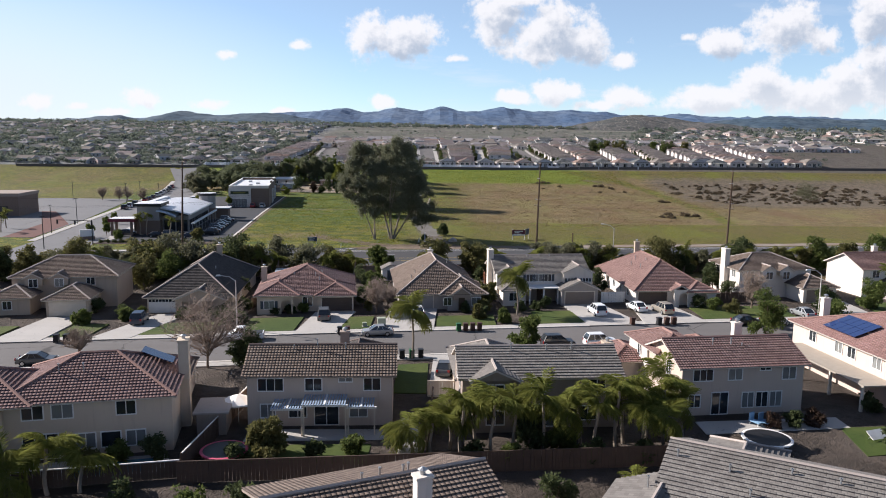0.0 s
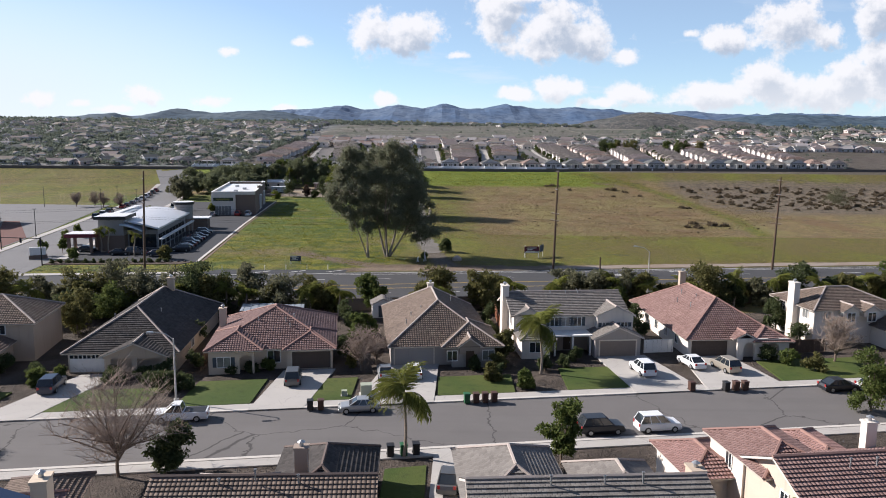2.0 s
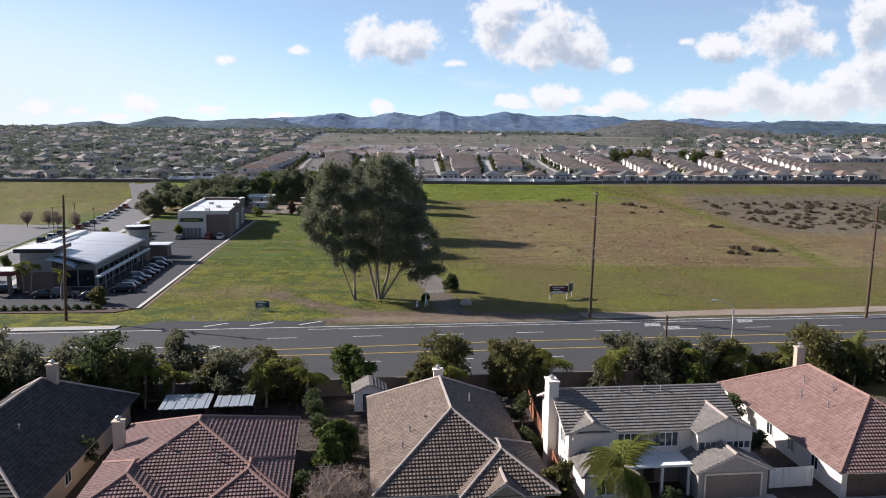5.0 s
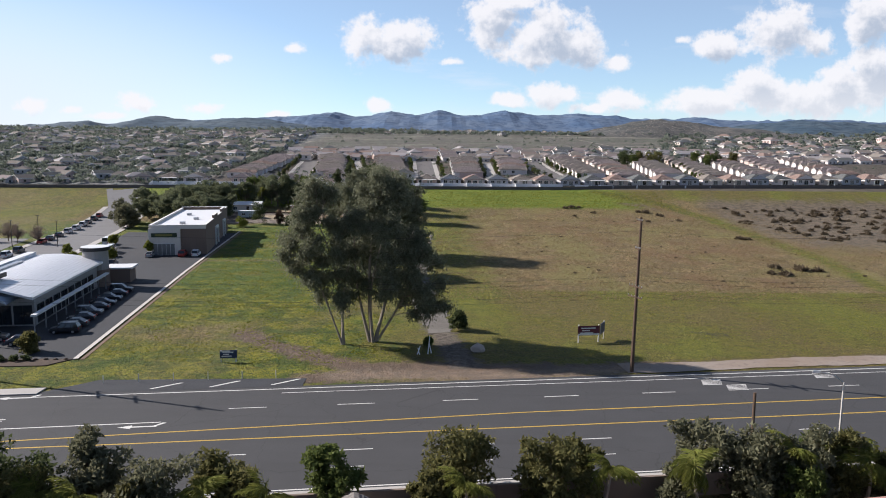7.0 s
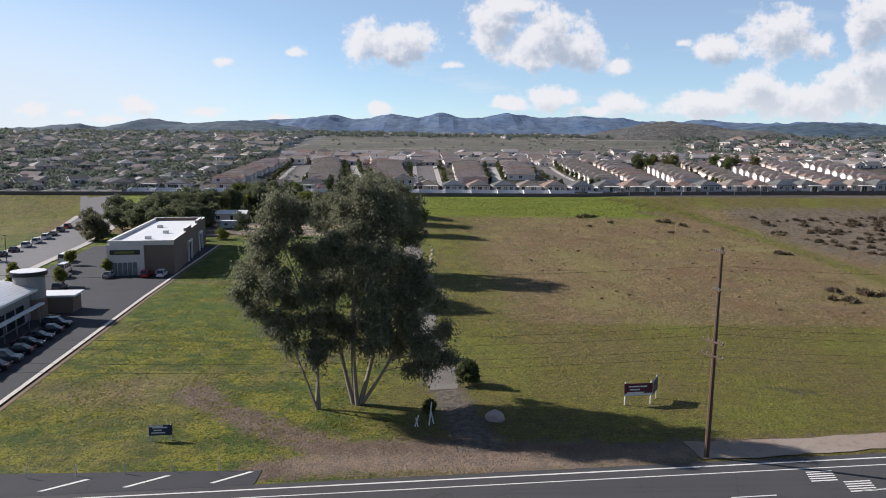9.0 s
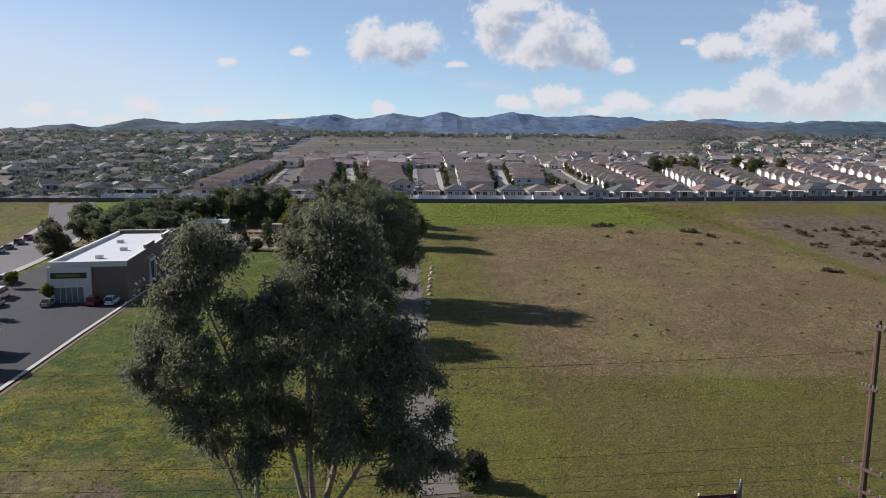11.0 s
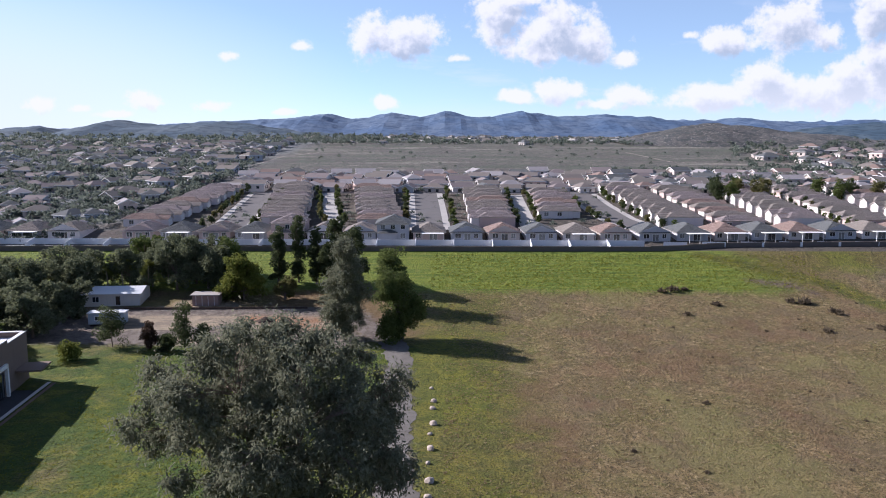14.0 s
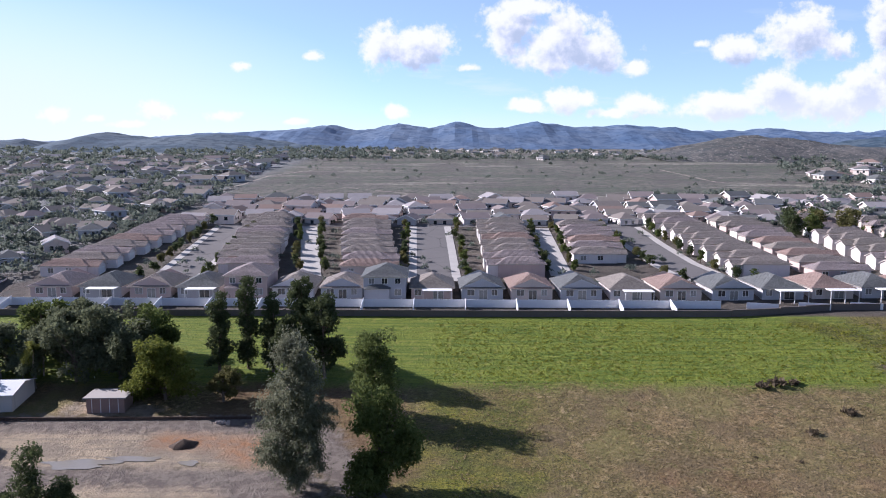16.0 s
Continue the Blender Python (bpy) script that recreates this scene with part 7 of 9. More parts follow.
q = thing("shed", "small pinkish wooden shed under a green tree", "shed", (-63.2, 389.0, land(389)), 4)
walls(0, 6.0, 0, 4.0, 2.5, q, plain("pinkish_wood", (0.30, 0.21, 0.18), 0.85), "", 0.3)
part("roof", Geo_box(-0.4, 6.4, -0.4, 4.4, 2.5, 2.7), S_GREY, q)
for x in (0.8, 2.2, 3.6, 5.0):
    part("batten", Geo_box(x, x + 0.1, -0.05, 0, 0.1, 2.5), M_WHITE, q)
board_fence(-78, 386.0, -36, 387.5, 0.5, M_FENCE, "low dark rail fence behind the dirt yard")

# ---- estate beyond the field ----
E_W = [stucco("estate_beige", (0.563, 0.486, 0.436)), stucco("estate_cream", (0.712, 0.648, 0.615)), stucco("estate_grey", (0.457, 0.458, 0.480)), stucco("estate_rose", (0.537, 0.416, 0.375))]
E_R = [tiles("estate_tile_mauve", (0.257, 0.216, 0.210), (0.345, 0.295, 0.285)), tiles("estate_tile_brown", (0.238, 0.206, 0.184), (0.320, 0.284, 0.259)), tiles("estate_tile_tan", (0.218, 0.193, 0.170), (0.282, 0.253, 0.225), 0.33, True),
       tiles("estate_tile_rose", (0.279, 0.204, 0.174), (0.344, 0.259, 0.225)), tiles("estate_tile_grey", (0.124, 0.129, 0.128), (0.172, 0.179, 0.178), 0.33, True)]
PROTO = {}


def place_estate(kind, wi, ri, x, y, turn, label, group):
    wm, rm = E_W[wi], E_R[ri]
    key = (kind, wi, ri)
    z = land(y)
    if key in PROTO:
        ob = copy_thing(PROTO[key], pose(x, y, z, 0, 0, turn))
        return tagged(ob, label, "house", group)
    ob = thing("house", label, "house", (x, y, z), turn, group)
    RM = [rm, EAVE_L, CAP_L]
    if kind == "low":          # single storey, gable to the field, patio cover
        walls(-4.7, 4.7, 0, 13, 2.8, ob, wm, "gy", 0.40, -1.5)
        roof("hip", -4.7, 4.7, 0, 13, 2.8, 0.46, 0.5, ob, RM, False)
        window(ob, "front", -2.6, 0, 0.9, 1.6, 1.3)
        window(ob, "front", 2.8, 0, 0.9, 1.2, 1.3)
        window(ob, "front", 0.2, 0, 0.1, 1.8, 2.0)
    elif kind == "patio":
        walls(-4.7, 4.7, 0, 13, 2.8, ob, wm, "", 0.40, -1.5)
        roof("hip", -4.7, 4.7, 0, 13, 2.8, 0.46, 0.5, ob, RM, False)
        window(ob, "front", -3.2, 0, 0.9, 1.4, 1.3)
        window(ob, "front", 1.4, 0, 0.1, 2.2, 2.0)
        part("patio_cover", Geo_box(-2.2, 4.4, -3.2, 0, 2.4, 2.55), M_WHITE, ob)
        for xx in (-2.1, 1.1, 4.2):
            part("post", Geo_box(xx, xx + 0.14, -3.15, -3.0, -1.2, 2.4), M_WHITE, ob)
    elif kind == "tall":       # two storeys
        walls(-4.8, 4.8, 0, 12, 5.3, ob, wm, "", 0.4, -1.5)
        roof("hip", -4.8, 4.8, 0, 12, 5.3, 0.42, 0.5, ob, RM, False)
        walls(-4.2, 1.0, -1.4, 2, 2.7, ob, wm, "", 0.4, -1.5)
        roof("hip", -4.2, 1.0, -1.4, 2, 2.7, 0.42, 0.4, ob, RM, False)
        for xx in (-3.0, 0.0, 3.0):
            window(ob, "front", xx, 0, 3.5, 1.2, 1.2)
        window(ob, "front", 3.0, 0, 0.8, 1.5, 1.4)
    else:                      # side: long side to the field, a pale garage front to the street
        walls(-6.6, 5.0, 0, 5.4, 2.9, ob, wm, "", 0.4, -1.5)
        roof("hip", -6.6, 5.0, 0, 5.4, 2.9, 0.50, 0.45, ob, RM, False)
        walls(3.4, 7.6, 0.5, 4.9, 2.6, ob, E_W[1], "gx", 0.46, -1.5)
        roof("gx", 3.4, 7.6, 0.5, 4.9, 2.6, 0.46, 0.35, ob, RM, False)
        part("garage_door", Geo_box(7.6, 7.66, 1.2, 4.2, 0.0, 2.1), M_WHITE, ob)
        window(ob, "front", -4.0, 0, 0.9, 1.4, 1.2)
        window(ob, "front", 0.5, 0, 0.9, 1.4, 1.2)
    PROTO[key] = ob
    return ob


rr = random.Random(5)
NAMES = {0: "beige", 1: "cream", 2: "grey", 3: "rose-brown"}
ROOFN = {0: "mauve", 1: "brown", 2: "tan", 3: "rose", 4: "grey"}
# first row behind the white fence
FRONT = [(-62.5, "patio", 2, 4), (-51.5, "tall", 3, 0), (-40.8, "low", 1, 2), (-29.6, "low", 2, 1), (-19.8, "tall", 2, 4), (-9.0, "patio", 3, 2), (2.4, "low", 2, 4), (13.6, "low", 0, 3), (24.8, "low", 2, 4), (36.0, "patio", 1, 2), (47.2, "low", 0, 3), (59.0, "low", 2, 4), (70.5, "patio", 2, 4), (82.0, "patio", 0, 3), (93.5, "patio", 2, 4),
         (105.0, "patio", 1, 3), (116.5, "low", 2, 4), (128.0, "patio", 1, 2), (139.5, "patio", 0, 3), (151.0, "low", 2, 4), (162.5, "patio", 1, 4), (174, "low", 1, 3), (185.5, "patio", 0, 2), (197, "low", 2, 4), (208.5, "patio", 1, 3), (220, "low", 0, 2),
         (-73.5, "low", 3, 1), (-85, "patio", 2, 4), (-96.5, "low", 3, 0), (-119, "low", 1, 2), (-131, "patio", 2, 1), (-143, "low", 3, 4)]
for x, kind, wi, ri in FRONT:
    y = 440 + 0.03 * max(x - 55, 0) * 2.0
    place_estate(kind, wi, ri, x, y, 2.0, "%s house with %s tile roof behind a white fence" % (NAMES[wi], ROOFN[ri]), "estate houses behind the fence")
# columns of houses, side on, along the streets that run away from the field
for x, y0, y1, slope, flip in ((-101, 456, 512, 0.16, 0), (-56.5, 457, 512, -0.13, 1), (-25.5, 457, 512, -0.14, 0), (11.5, 457, 508, -0.02, 1), (34.5, 470, 508, 0.02, 0), (73, 458, 512, -0.16, 1), (91, 456, 512, -0.10, 0), (112, 458, 512, -0.05, 1), (134, 458, 512, -0.05, 0), (156, 458, 512, -0.05, 1), (178, 458, 512, -0.05, 0), (200, 460, 512, -0.05, 1)):
    y = y0
    while y < y1:
        wi, ri = rr.choice([0, 0, 1, 3]), rr.choice([0, 0, 1, 1, 2, 3])
        if flip:
            place_estate("side", wi, ri, x + slope * (y - y0) + rr.uniform(-0.6, 0.6), y + 5.4, 182, "%s stucco house with %s tile roof in a row" % (NAMES[wi], ROOFN[ri]), "estate houses in rows")
        else:
            place_estate("side", wi, ri, x + slope * (y - y0) + rr.uniform(-0.6, 0.6), y, 2, "%s stucco house with %s tile roof in a row" % (NAMES[wi], ROOFN[ri]), "estate houses in rows")
        y += 6.7 + rr.uniform(-0.2, 0.2)
# estate streets
STREETS = (((-73, 451), (-74, 480), (-75, 512)), ((-8.8, 453), (-10.5, 485), (-12, 512)), ((61, 449), (54.2, 469), (51, 490), (49, 512)), ((124, 452), (122, 512)), ((-39.6, 455), (-49, 501), (-51, 512)), ((23, 458), (23, 510)))
g = Geo()
for line in STREETS[:4]:
    sheet(g, line, -4.4, 4.4, 0.10)
sheet(g, [(-100, 514), (-60, 514), (60, 515), (250, 515)], -2.6, 2.6, 0.13, 10)
setting("road_5", g, M_STREET, "pale grey estate streets between the houses", "road")
g = Geo()
for off in ((-6.6, -4.4), (4.4, 6.6)):
    for line in STREETS[:3]:
        sheet(g, line, *off, 0.14)
sheet(g, STREETS[4], -2.6, 2.6, 0.12)
sheet(g, STREETS[5], -2.8, 2.8, 0.12)
setting("pavement_7", g, M_CONC, "pale concrete pavements and drives of the estate", "pavement")

# retaining wall, white fence and its slanting returns
M_RETAIN = stucco("retaining_wall", (0.135, 0.115, 0.105))
XS = [-240, -200, -160, -120, -80, -40, 0, 30, 55, 66, 78, 110, 150, 200, 260]
YS = [426, 426.5, 427, 427.6, 428, 428.4, 428.6, 428.8, 429.4, 431.5, 434, 435.5, 437, 438.5, 440]
for (xa, ya), (xb, yb) in zip(zip(XS, YS), list(zip(XS, YS))[1:]):
    block_wall(xa, ya, xb, yb, 1.3, "dark grey-brown block wall at the edge of the field", M_RETAIN, M_RETAIN, "field wall pieces")
M_VINYL = plain("white_vinyl", (0.76, 0.76, 0.77), 0.5, 0, 0.05)
FX = [-1.6 + 11.2 * (i - 0) for i in range(-12, 6)]
for i, (xa, xb) in enumerate(zip(FX, FX[1:])):
    f = thing("vinyl_fence", "white vinyl fence behind a back garden", "fence", (xa, 434.5, land(434.5)), 0, "white garden fences")
    for k in range(4):
        part("panel", Geo_box(11.2 * k / 4 + 0.06, 11.2 * (k + 1) / 4 - 0.06, -0.03, 0.03, -0.3, 1.75), M_VINYL, f)
        part("post", Geo_box(11.2 * k / 4 - 0.07, 11.2 * k / 4 + 0.07, -0.07, 0.07, -0.3, 1.9), M_VINYL, f)
    g = Geo()
    for yy, z0 in ((-5.2, -0.35), (-2.6, 0.2)):
        g.face([(0.0, yy, z0 - 0.3), (0.0, yy + 2.6, z0 + 0.3), (0.0, yy + 2.6, z0 + 1.9), (0.0, yy, z0 + 1.3)])
        g.face([(0.12, yy, z0 - 0.3), (0.12, yy, z0 + 1.3), (0.12, yy + 2.6, z0 + 1.9), (0.12, yy + 2.6, z0 + 0.3)])
        g.face([(0.0, yy, z0 + 1.3), (0.0, yy + 2.6, z0 + 1.9), (0.12, yy + 2.6, z0 + 1.9), (0.12, yy, z0 + 1.3)])
        g.face([(0.0, yy, z0 - 0.3), (0.0, yy, z0 + 1.3), (0.12, yy, z0 + 1.3), (0.12, yy, z0 - 0.3)])
    part("return", g, M_VINYL, f, "white fence return sloping down to the wall")
for i in range(12):
    x = 60 + i * 11.5
    f = thing("vinyl_fence", "low white garden fence along a slope", "fence", (x, 434.6 + 0.045 * (x - 55), land(436)), -14, "white garden fences")
    part("panel", Geo_box(0, 6.5, -0.03, 0.03, -0.4, 1.2), M_VINYL, f)

# ---- hills ----
def mountain(name, label, crest, depth, mat, seed, base_y=0.0, rough=1.0):
    """A ridge whose crest passes through (x, y, z) points, falling to the land on both sides."""
    xs_ = np.arange(crest[0][0], crest[-1][0] + 1, 6.0)
    cx, cy, cz = zip(*crest)
    rows = []
    steps = [-1.0, -0.85, -0.7, -0.55, -0.42, -0.3, -0.2, -0.12, -0.05, 0.0, 0.12, 0.4, 1.0]
    for s in steps:
        row = []
        for x in xs_:
            y = np.interp(x, cx, cy) + s * depth
            top, lowz = float(np.interp(x, cx, cz)), land(y) - 2.0
            f = 1 - abs(s)
            f = f * f * (3 - 2 * f) * 0.55 + f * 0.45
            spur = noise.fractal(Vector((x * 0.012, y * 0.007 + seed, seed)), 0.9, 2.1, 5)
            fine = noise.fractal(Vector((x * 0.05, y * 0.05, seed)), 0.9, 2.1, 4)
            k = (1 - abs(s)) * (0.04 + 1.5 * abs(s))
            z = lowz + (top - lowz) * f + rough * (spur * 11 * k + fine * 2.2 * (1 - abs(s)))
            row.append((float(x), float(y), z))
        rows.append(row)
    g = Geo()
    for ra, rb in zip(rows, rows[1:]):
        for i in range(len(xs_) - 1):
            g.face([ra[i], ra[i + 1], rb[i + 1], rb[i]])
    me = g.mesh(name, mat)
    me.polygons.foreach_set("use_smooth", [True] * len(me.polygons))
    tagged(new(name, me), label, "hill", kind="structure")


def scrubby(name, c, d, e, rock=None):
    def build(k):
        p = where(k)
        a, b = k.noise(p, 0.02, 5, 0.6), k.noise(p, 0.10, 6, 0.75)
        col = k.mix(k.step(a, 0.38, 0.62), c, d)
        col = k.mix(k.math("MULTIPLY", k.step(b, 0.47, 0.58), 0.85), col, e)
        if rock:
            bush, stone = k.noise(p, 0.42, 4, 0.7), k.noise(k("VectorMath", p, (37.0, 11.0, 5.0), op="ADD"), 0.50, 4, 0.75)
            col = k.mix(k.math("MULTIPLY", k.step(bush, 0.50, 0.56), 0.8), col, e)
            col = k.mix(k.math("MULTIPLY", k.step(stone, 0.58, 0.63), 0.9), col, rock)
        k.bump = 0.8
        return col, b
    return material(name, build, 0.95)


# the range's distance haze is put into its blue base colours
M_HILL = scrubby("mountain_scrub_hazed", (0.066, 0.115, 0.200), (0.105, 0.148, 0.215), (0.036, 0.070, 0.135))
M_NEARHILL = scrubby("hill_scrub", (0.070, 0.068, 0.060), (0.120, 0.110, 0.100), (0.040, 0.047, 0.047), (0.30, 0.27, 0.25))
# woods on the nearer hills, blued in colour to stand for air haze
M_MIDHILL = scrubby("hill_woods_hazed", (0.042, 0.076, 0.110), (0.075, 0.104, 0.128), (0.022, 0.044, 0.068))


def crest(line, y):
    """Crest points at the distance y, from (tangent to the right, tangent up) over the middle of the land."""
    return [(-3.5 + (y - 117) * u, y, 30.0 + (y - 117) * v) for u, v in line]


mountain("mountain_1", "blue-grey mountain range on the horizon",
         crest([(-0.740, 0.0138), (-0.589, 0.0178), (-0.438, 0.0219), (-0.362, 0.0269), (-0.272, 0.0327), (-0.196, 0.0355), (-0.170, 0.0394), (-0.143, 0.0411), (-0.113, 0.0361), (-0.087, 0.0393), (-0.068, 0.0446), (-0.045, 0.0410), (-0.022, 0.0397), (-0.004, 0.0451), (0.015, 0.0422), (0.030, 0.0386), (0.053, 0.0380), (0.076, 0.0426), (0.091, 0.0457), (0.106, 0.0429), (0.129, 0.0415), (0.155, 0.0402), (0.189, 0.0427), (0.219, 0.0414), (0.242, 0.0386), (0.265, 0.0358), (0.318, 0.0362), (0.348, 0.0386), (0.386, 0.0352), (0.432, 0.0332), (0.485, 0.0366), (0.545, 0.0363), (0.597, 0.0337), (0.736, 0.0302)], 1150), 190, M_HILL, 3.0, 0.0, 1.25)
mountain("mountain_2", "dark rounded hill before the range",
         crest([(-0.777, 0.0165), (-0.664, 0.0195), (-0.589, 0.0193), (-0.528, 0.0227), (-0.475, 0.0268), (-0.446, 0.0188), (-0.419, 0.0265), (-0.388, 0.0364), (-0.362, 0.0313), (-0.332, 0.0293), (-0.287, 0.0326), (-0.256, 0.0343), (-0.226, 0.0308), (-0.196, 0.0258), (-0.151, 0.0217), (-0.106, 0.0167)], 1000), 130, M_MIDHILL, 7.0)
mountain("hill_1", "brown rocky hill dotted with scrub",
         crest([(0.190, 0.0166), (0.235, 0.0259), (0.265, 0.0321), (0.288, 0.0360), (0.318, 0.0347), (0.349, 0.0319), (0.379, 0.0284), (0.417, 0.0242), (0.471, 0.0186), (0.509, 0.0151)], 820), 90, M_NEARHILL, 11.0)
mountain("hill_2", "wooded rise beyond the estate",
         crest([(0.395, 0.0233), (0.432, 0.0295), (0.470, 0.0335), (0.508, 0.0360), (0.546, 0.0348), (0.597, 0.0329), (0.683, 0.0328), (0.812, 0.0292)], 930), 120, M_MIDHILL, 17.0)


# ---- plants ----
def leaf_cloud(blobs, count, size, seed, shell=0.55, droop=0.0, wide=0.42, loose=0.13):
    """Many small leaf sprays in a crown made of lumps (x, y, z, rx, ry, rz); more of them near the skin of a lump."""
    r = np.random.RandomState(seed)
    vol = np.array([b[3] * b[4] + b[4] * b[5] for b in blobs])
    pick = r.choice(len(blobs), count, p=vol / vol.sum())
    B = np.array(blobs)[pick]
    d = r.normal(size=(count, 3))
    d /= np.linalg.norm(d, axis=1, keepdims=True)
    rad = shell + (1 - shell) * r.rand(count, 1) ** 0.6
    rad *= 1 + loose * r.normal(size=(count, 1))
    c = B[:, :3] + d * rad * B[:, 3:]
    u = r.normal(size=(count, 3)) + d * 0.6
    u[:, 2] -= droop
    u /= np.linalg.norm(u, axis=1, keepdims=True)
    w = np.cross(u, r.normal(size=(count, 3)))
    w /= np.linalg.norm(w, axis=1, keepdims=True)
    s = size * (0.6 + 0.8 * r.rand(count, 1))
    spray = np.stack([c - w * s * wide * 1.1, c + w * s * wide * 1.1, c + u * s * 1.25], 1)
    me = bpy.data.meshes.new("crown")
    me.from_pydata(spray.reshape(-1, 3).tolist(), [], np.arange(count * 3).reshape(-1, 3).tolist())
    me.update()
    return me


def limbs(geo, base, tip, r0, r1, bend, rnd, sides=6, seg=4):
    a, b = Vector(base), Vector(tip)
    off = Vector((rnd.uniform(-1, 1), rnd.uniform(-1, 1), rnd.uniform(-0.3, 0.5))) * bend
    pts = [a.lerp(b, i / seg) + off * math.sin(math.pi * i / seg) for i in range(seg + 1)]
    geo.tube(pts, [r0 + (r1 - r0) * i / seg for i in range(seg + 1)], sides)
    return pts


def tree(x, y, h, lumps, leaf, bark, label, seed, count=2500, size=0.5, trunks=((0, 0, 0.3),), name="tree", group="", shell=0.45, droop=0.2, clear=0.35, z=None):
    """trunks: (lean x, lean y, radius); lumps: (x, y, z, rx, ry, rz) round the base."""
    rnd = random.Random(seed)
    t = thing(name, label, "tree", (x, y, land(y) if z is None else z), 0, group)
    g = Geo()
    for lx, ly, r in trunks:
        pts = limbs(g, (lx * 0.08, ly * 0.08, -0.3), (lx, ly, h * 0.72), r, r * 0.3, h * 0.02, rnd, 8, 6)
        near = sorted(lumps, key=lambda b: (b[0] - lx) ** 2 + (b[1] - ly) ** 2)[:max(3, len(lumps) // len(trunks))]
        for b in near:
            root = pts[min(5, max(2, int(6 * min(0.8, b[2] / h) - 1)))]
            limbs(g, root, (b[0], b[1], b[2] - b[5] * 0.1), r * 0.42, r * 0.08, h * 0.03, rnd, 5, 4)
            for k in range(3):
                limbs(g, Vector(root).lerp(Vector(b[:3]), 0.55), (b[0] + rnd.uniform(-1, 1) * b[3] * 0.8, b[1] + rnd.uniform(-1, 1) * b[4] * 0.8, b[2] + rnd.uniform(-0.5, 0.8) * b[5]), r * 0.16, r * 0.04, h * 0.02, rnd, 4, 3)
    part("trunk", g, bark, t)
    sub = []
    for b in lumps:
        for k in range(7):
            q = Vector((rnd.gauss(0, 1), rnd.gauss(0, 1), rnd.gauss(0.15, 1))).normalized() * rnd.uniform(0.45, 0.95)
            f = rnd.uniform(0.34, 0.55)
            sub.append((b[0] + q.x * b[3], b[1] + q.y * b[4], b[2] + q.z * b[5], b[3] * f, b[4] * f, b[5] * f))
    lumps = sub
    me = leaf_cloud(lumps, count if count > 12000 else int(count * 2.0), size if count > 12000 else size * 0.72, seed, shell, droop)
    me.materials.append(leaf)
    part("crown", me, None, t)
    return t


def lumpy(seed, n_, rx, ry, z0, z1, r0, r1, taper=0.0):
    """Random lumps in an upright crown between heights z0 and z1."""
    rnd = random.Random(seed)
    out = []
    for i in range(n_):
        f = (i + 0.5) / n_
        a, k = rnd.uniform(0, 6.28), rnd.uniform(0.25, 1.0) * (1 - taper * f)
        r = rnd.uniform(r0, r1) * (1 - 0.45 * taper * f)
        out.append((rx * k * math.cos(a), ry * k * math.sin(a), z0 + (z1 - z0) * f, r, r, r * rnd.uniform(0.7, 1.0)))
    return out


def tiers(levels, seed, r0=1.3, r1=2.2, per=1.5):
    """Clumps in tiers (height, middle, half width): an uneven, airy crown."""
    rnd = random.Random(seed)
    out = []
    for z, c, w in levels:
        for i in range(max(3, int(w * per))):
            a, k = rnd.uniform(0, 6.28), math.sqrt(rnd.uniform(0.02, 1.0))
            r = rnd.uniform(r0, r1)
            out.append((c + (w - r * 0.6) * k * math.cos(a), (w - r * 0.6) * 0.8 * k * math.sin(a), z + rnd.uniform(-1.2, 1.2), r, r, r * rnd.uniform(0.6, 0.9)))
    return out


def gum(x, y, stems, boughs, label, seed, leaves_each=135, size=0.29, bark=None, group=""):
    """An airy eucalyptus: bare stems fan out to boughs (x, y, z, radius), each of which carries small hanging leaf clumps."""
    rnd = random.Random(seed)
    t = thing("eucalyptus_tree", label, "tree", (x, y, land(y)), 0, group)
    g, clumps = Geo(), []
    lines = []
    for bx, by, tx, ty, tz, r in stems:
        pts = limbs(g, (bx, by, -0.3), (tx, ty, tz), r * 1.15, r * 0.3, tz * 0.07, rnd, 8, 8)
        lines.append((pts, r))
    for bx, by, bz, br in boughs:
        c = Vector((bx, by, bz))
        best = None
        for pts, r in lines:
            for i, p in enumerate(pts[2:], 2):
                d = (Vector(p) - c).length + (2.5 if p[2] > bz else 0)
                if best is None or d < best[0]:
                    best = (d, Vector(p), r * (1 - 0.08 * i))
        root, r = best[1], best[2]
        mid = limbs(g, root, c, r * 0.42, 0.045, best[0] * 0.10, rnd, 5, 4)
        for k in range(int(5 + br * 3.8)):
            q = Vector((rnd.gauss(0, 1), rnd.gauss(0, 1), rnd.gauss(0.1, 0.8))).normalized() * br * rnd.uniform(0.35, 1.05)
            e = c + q
            limbs(g, mid[rnd.randint(2, 4)], e, 0.045, 0.015, 0.25, rnd, 3, 3)
            cr = rnd.uniform(0.55, 1.15)
            clumps.append((e.x, e.y, e.z - 0.15, cr, cr, cr * rnd.uniform(0.8, 1.3)))
    part("trunk", g, bark or M_PALEBARK, t)
    me = leaf_cloud(clumps, leaves_each * len(clumps), size, seed, 0.05, 1.1, 0.24, 0.6)
    me.materials.append(L_EUC)
    part("crown", me, None, t)


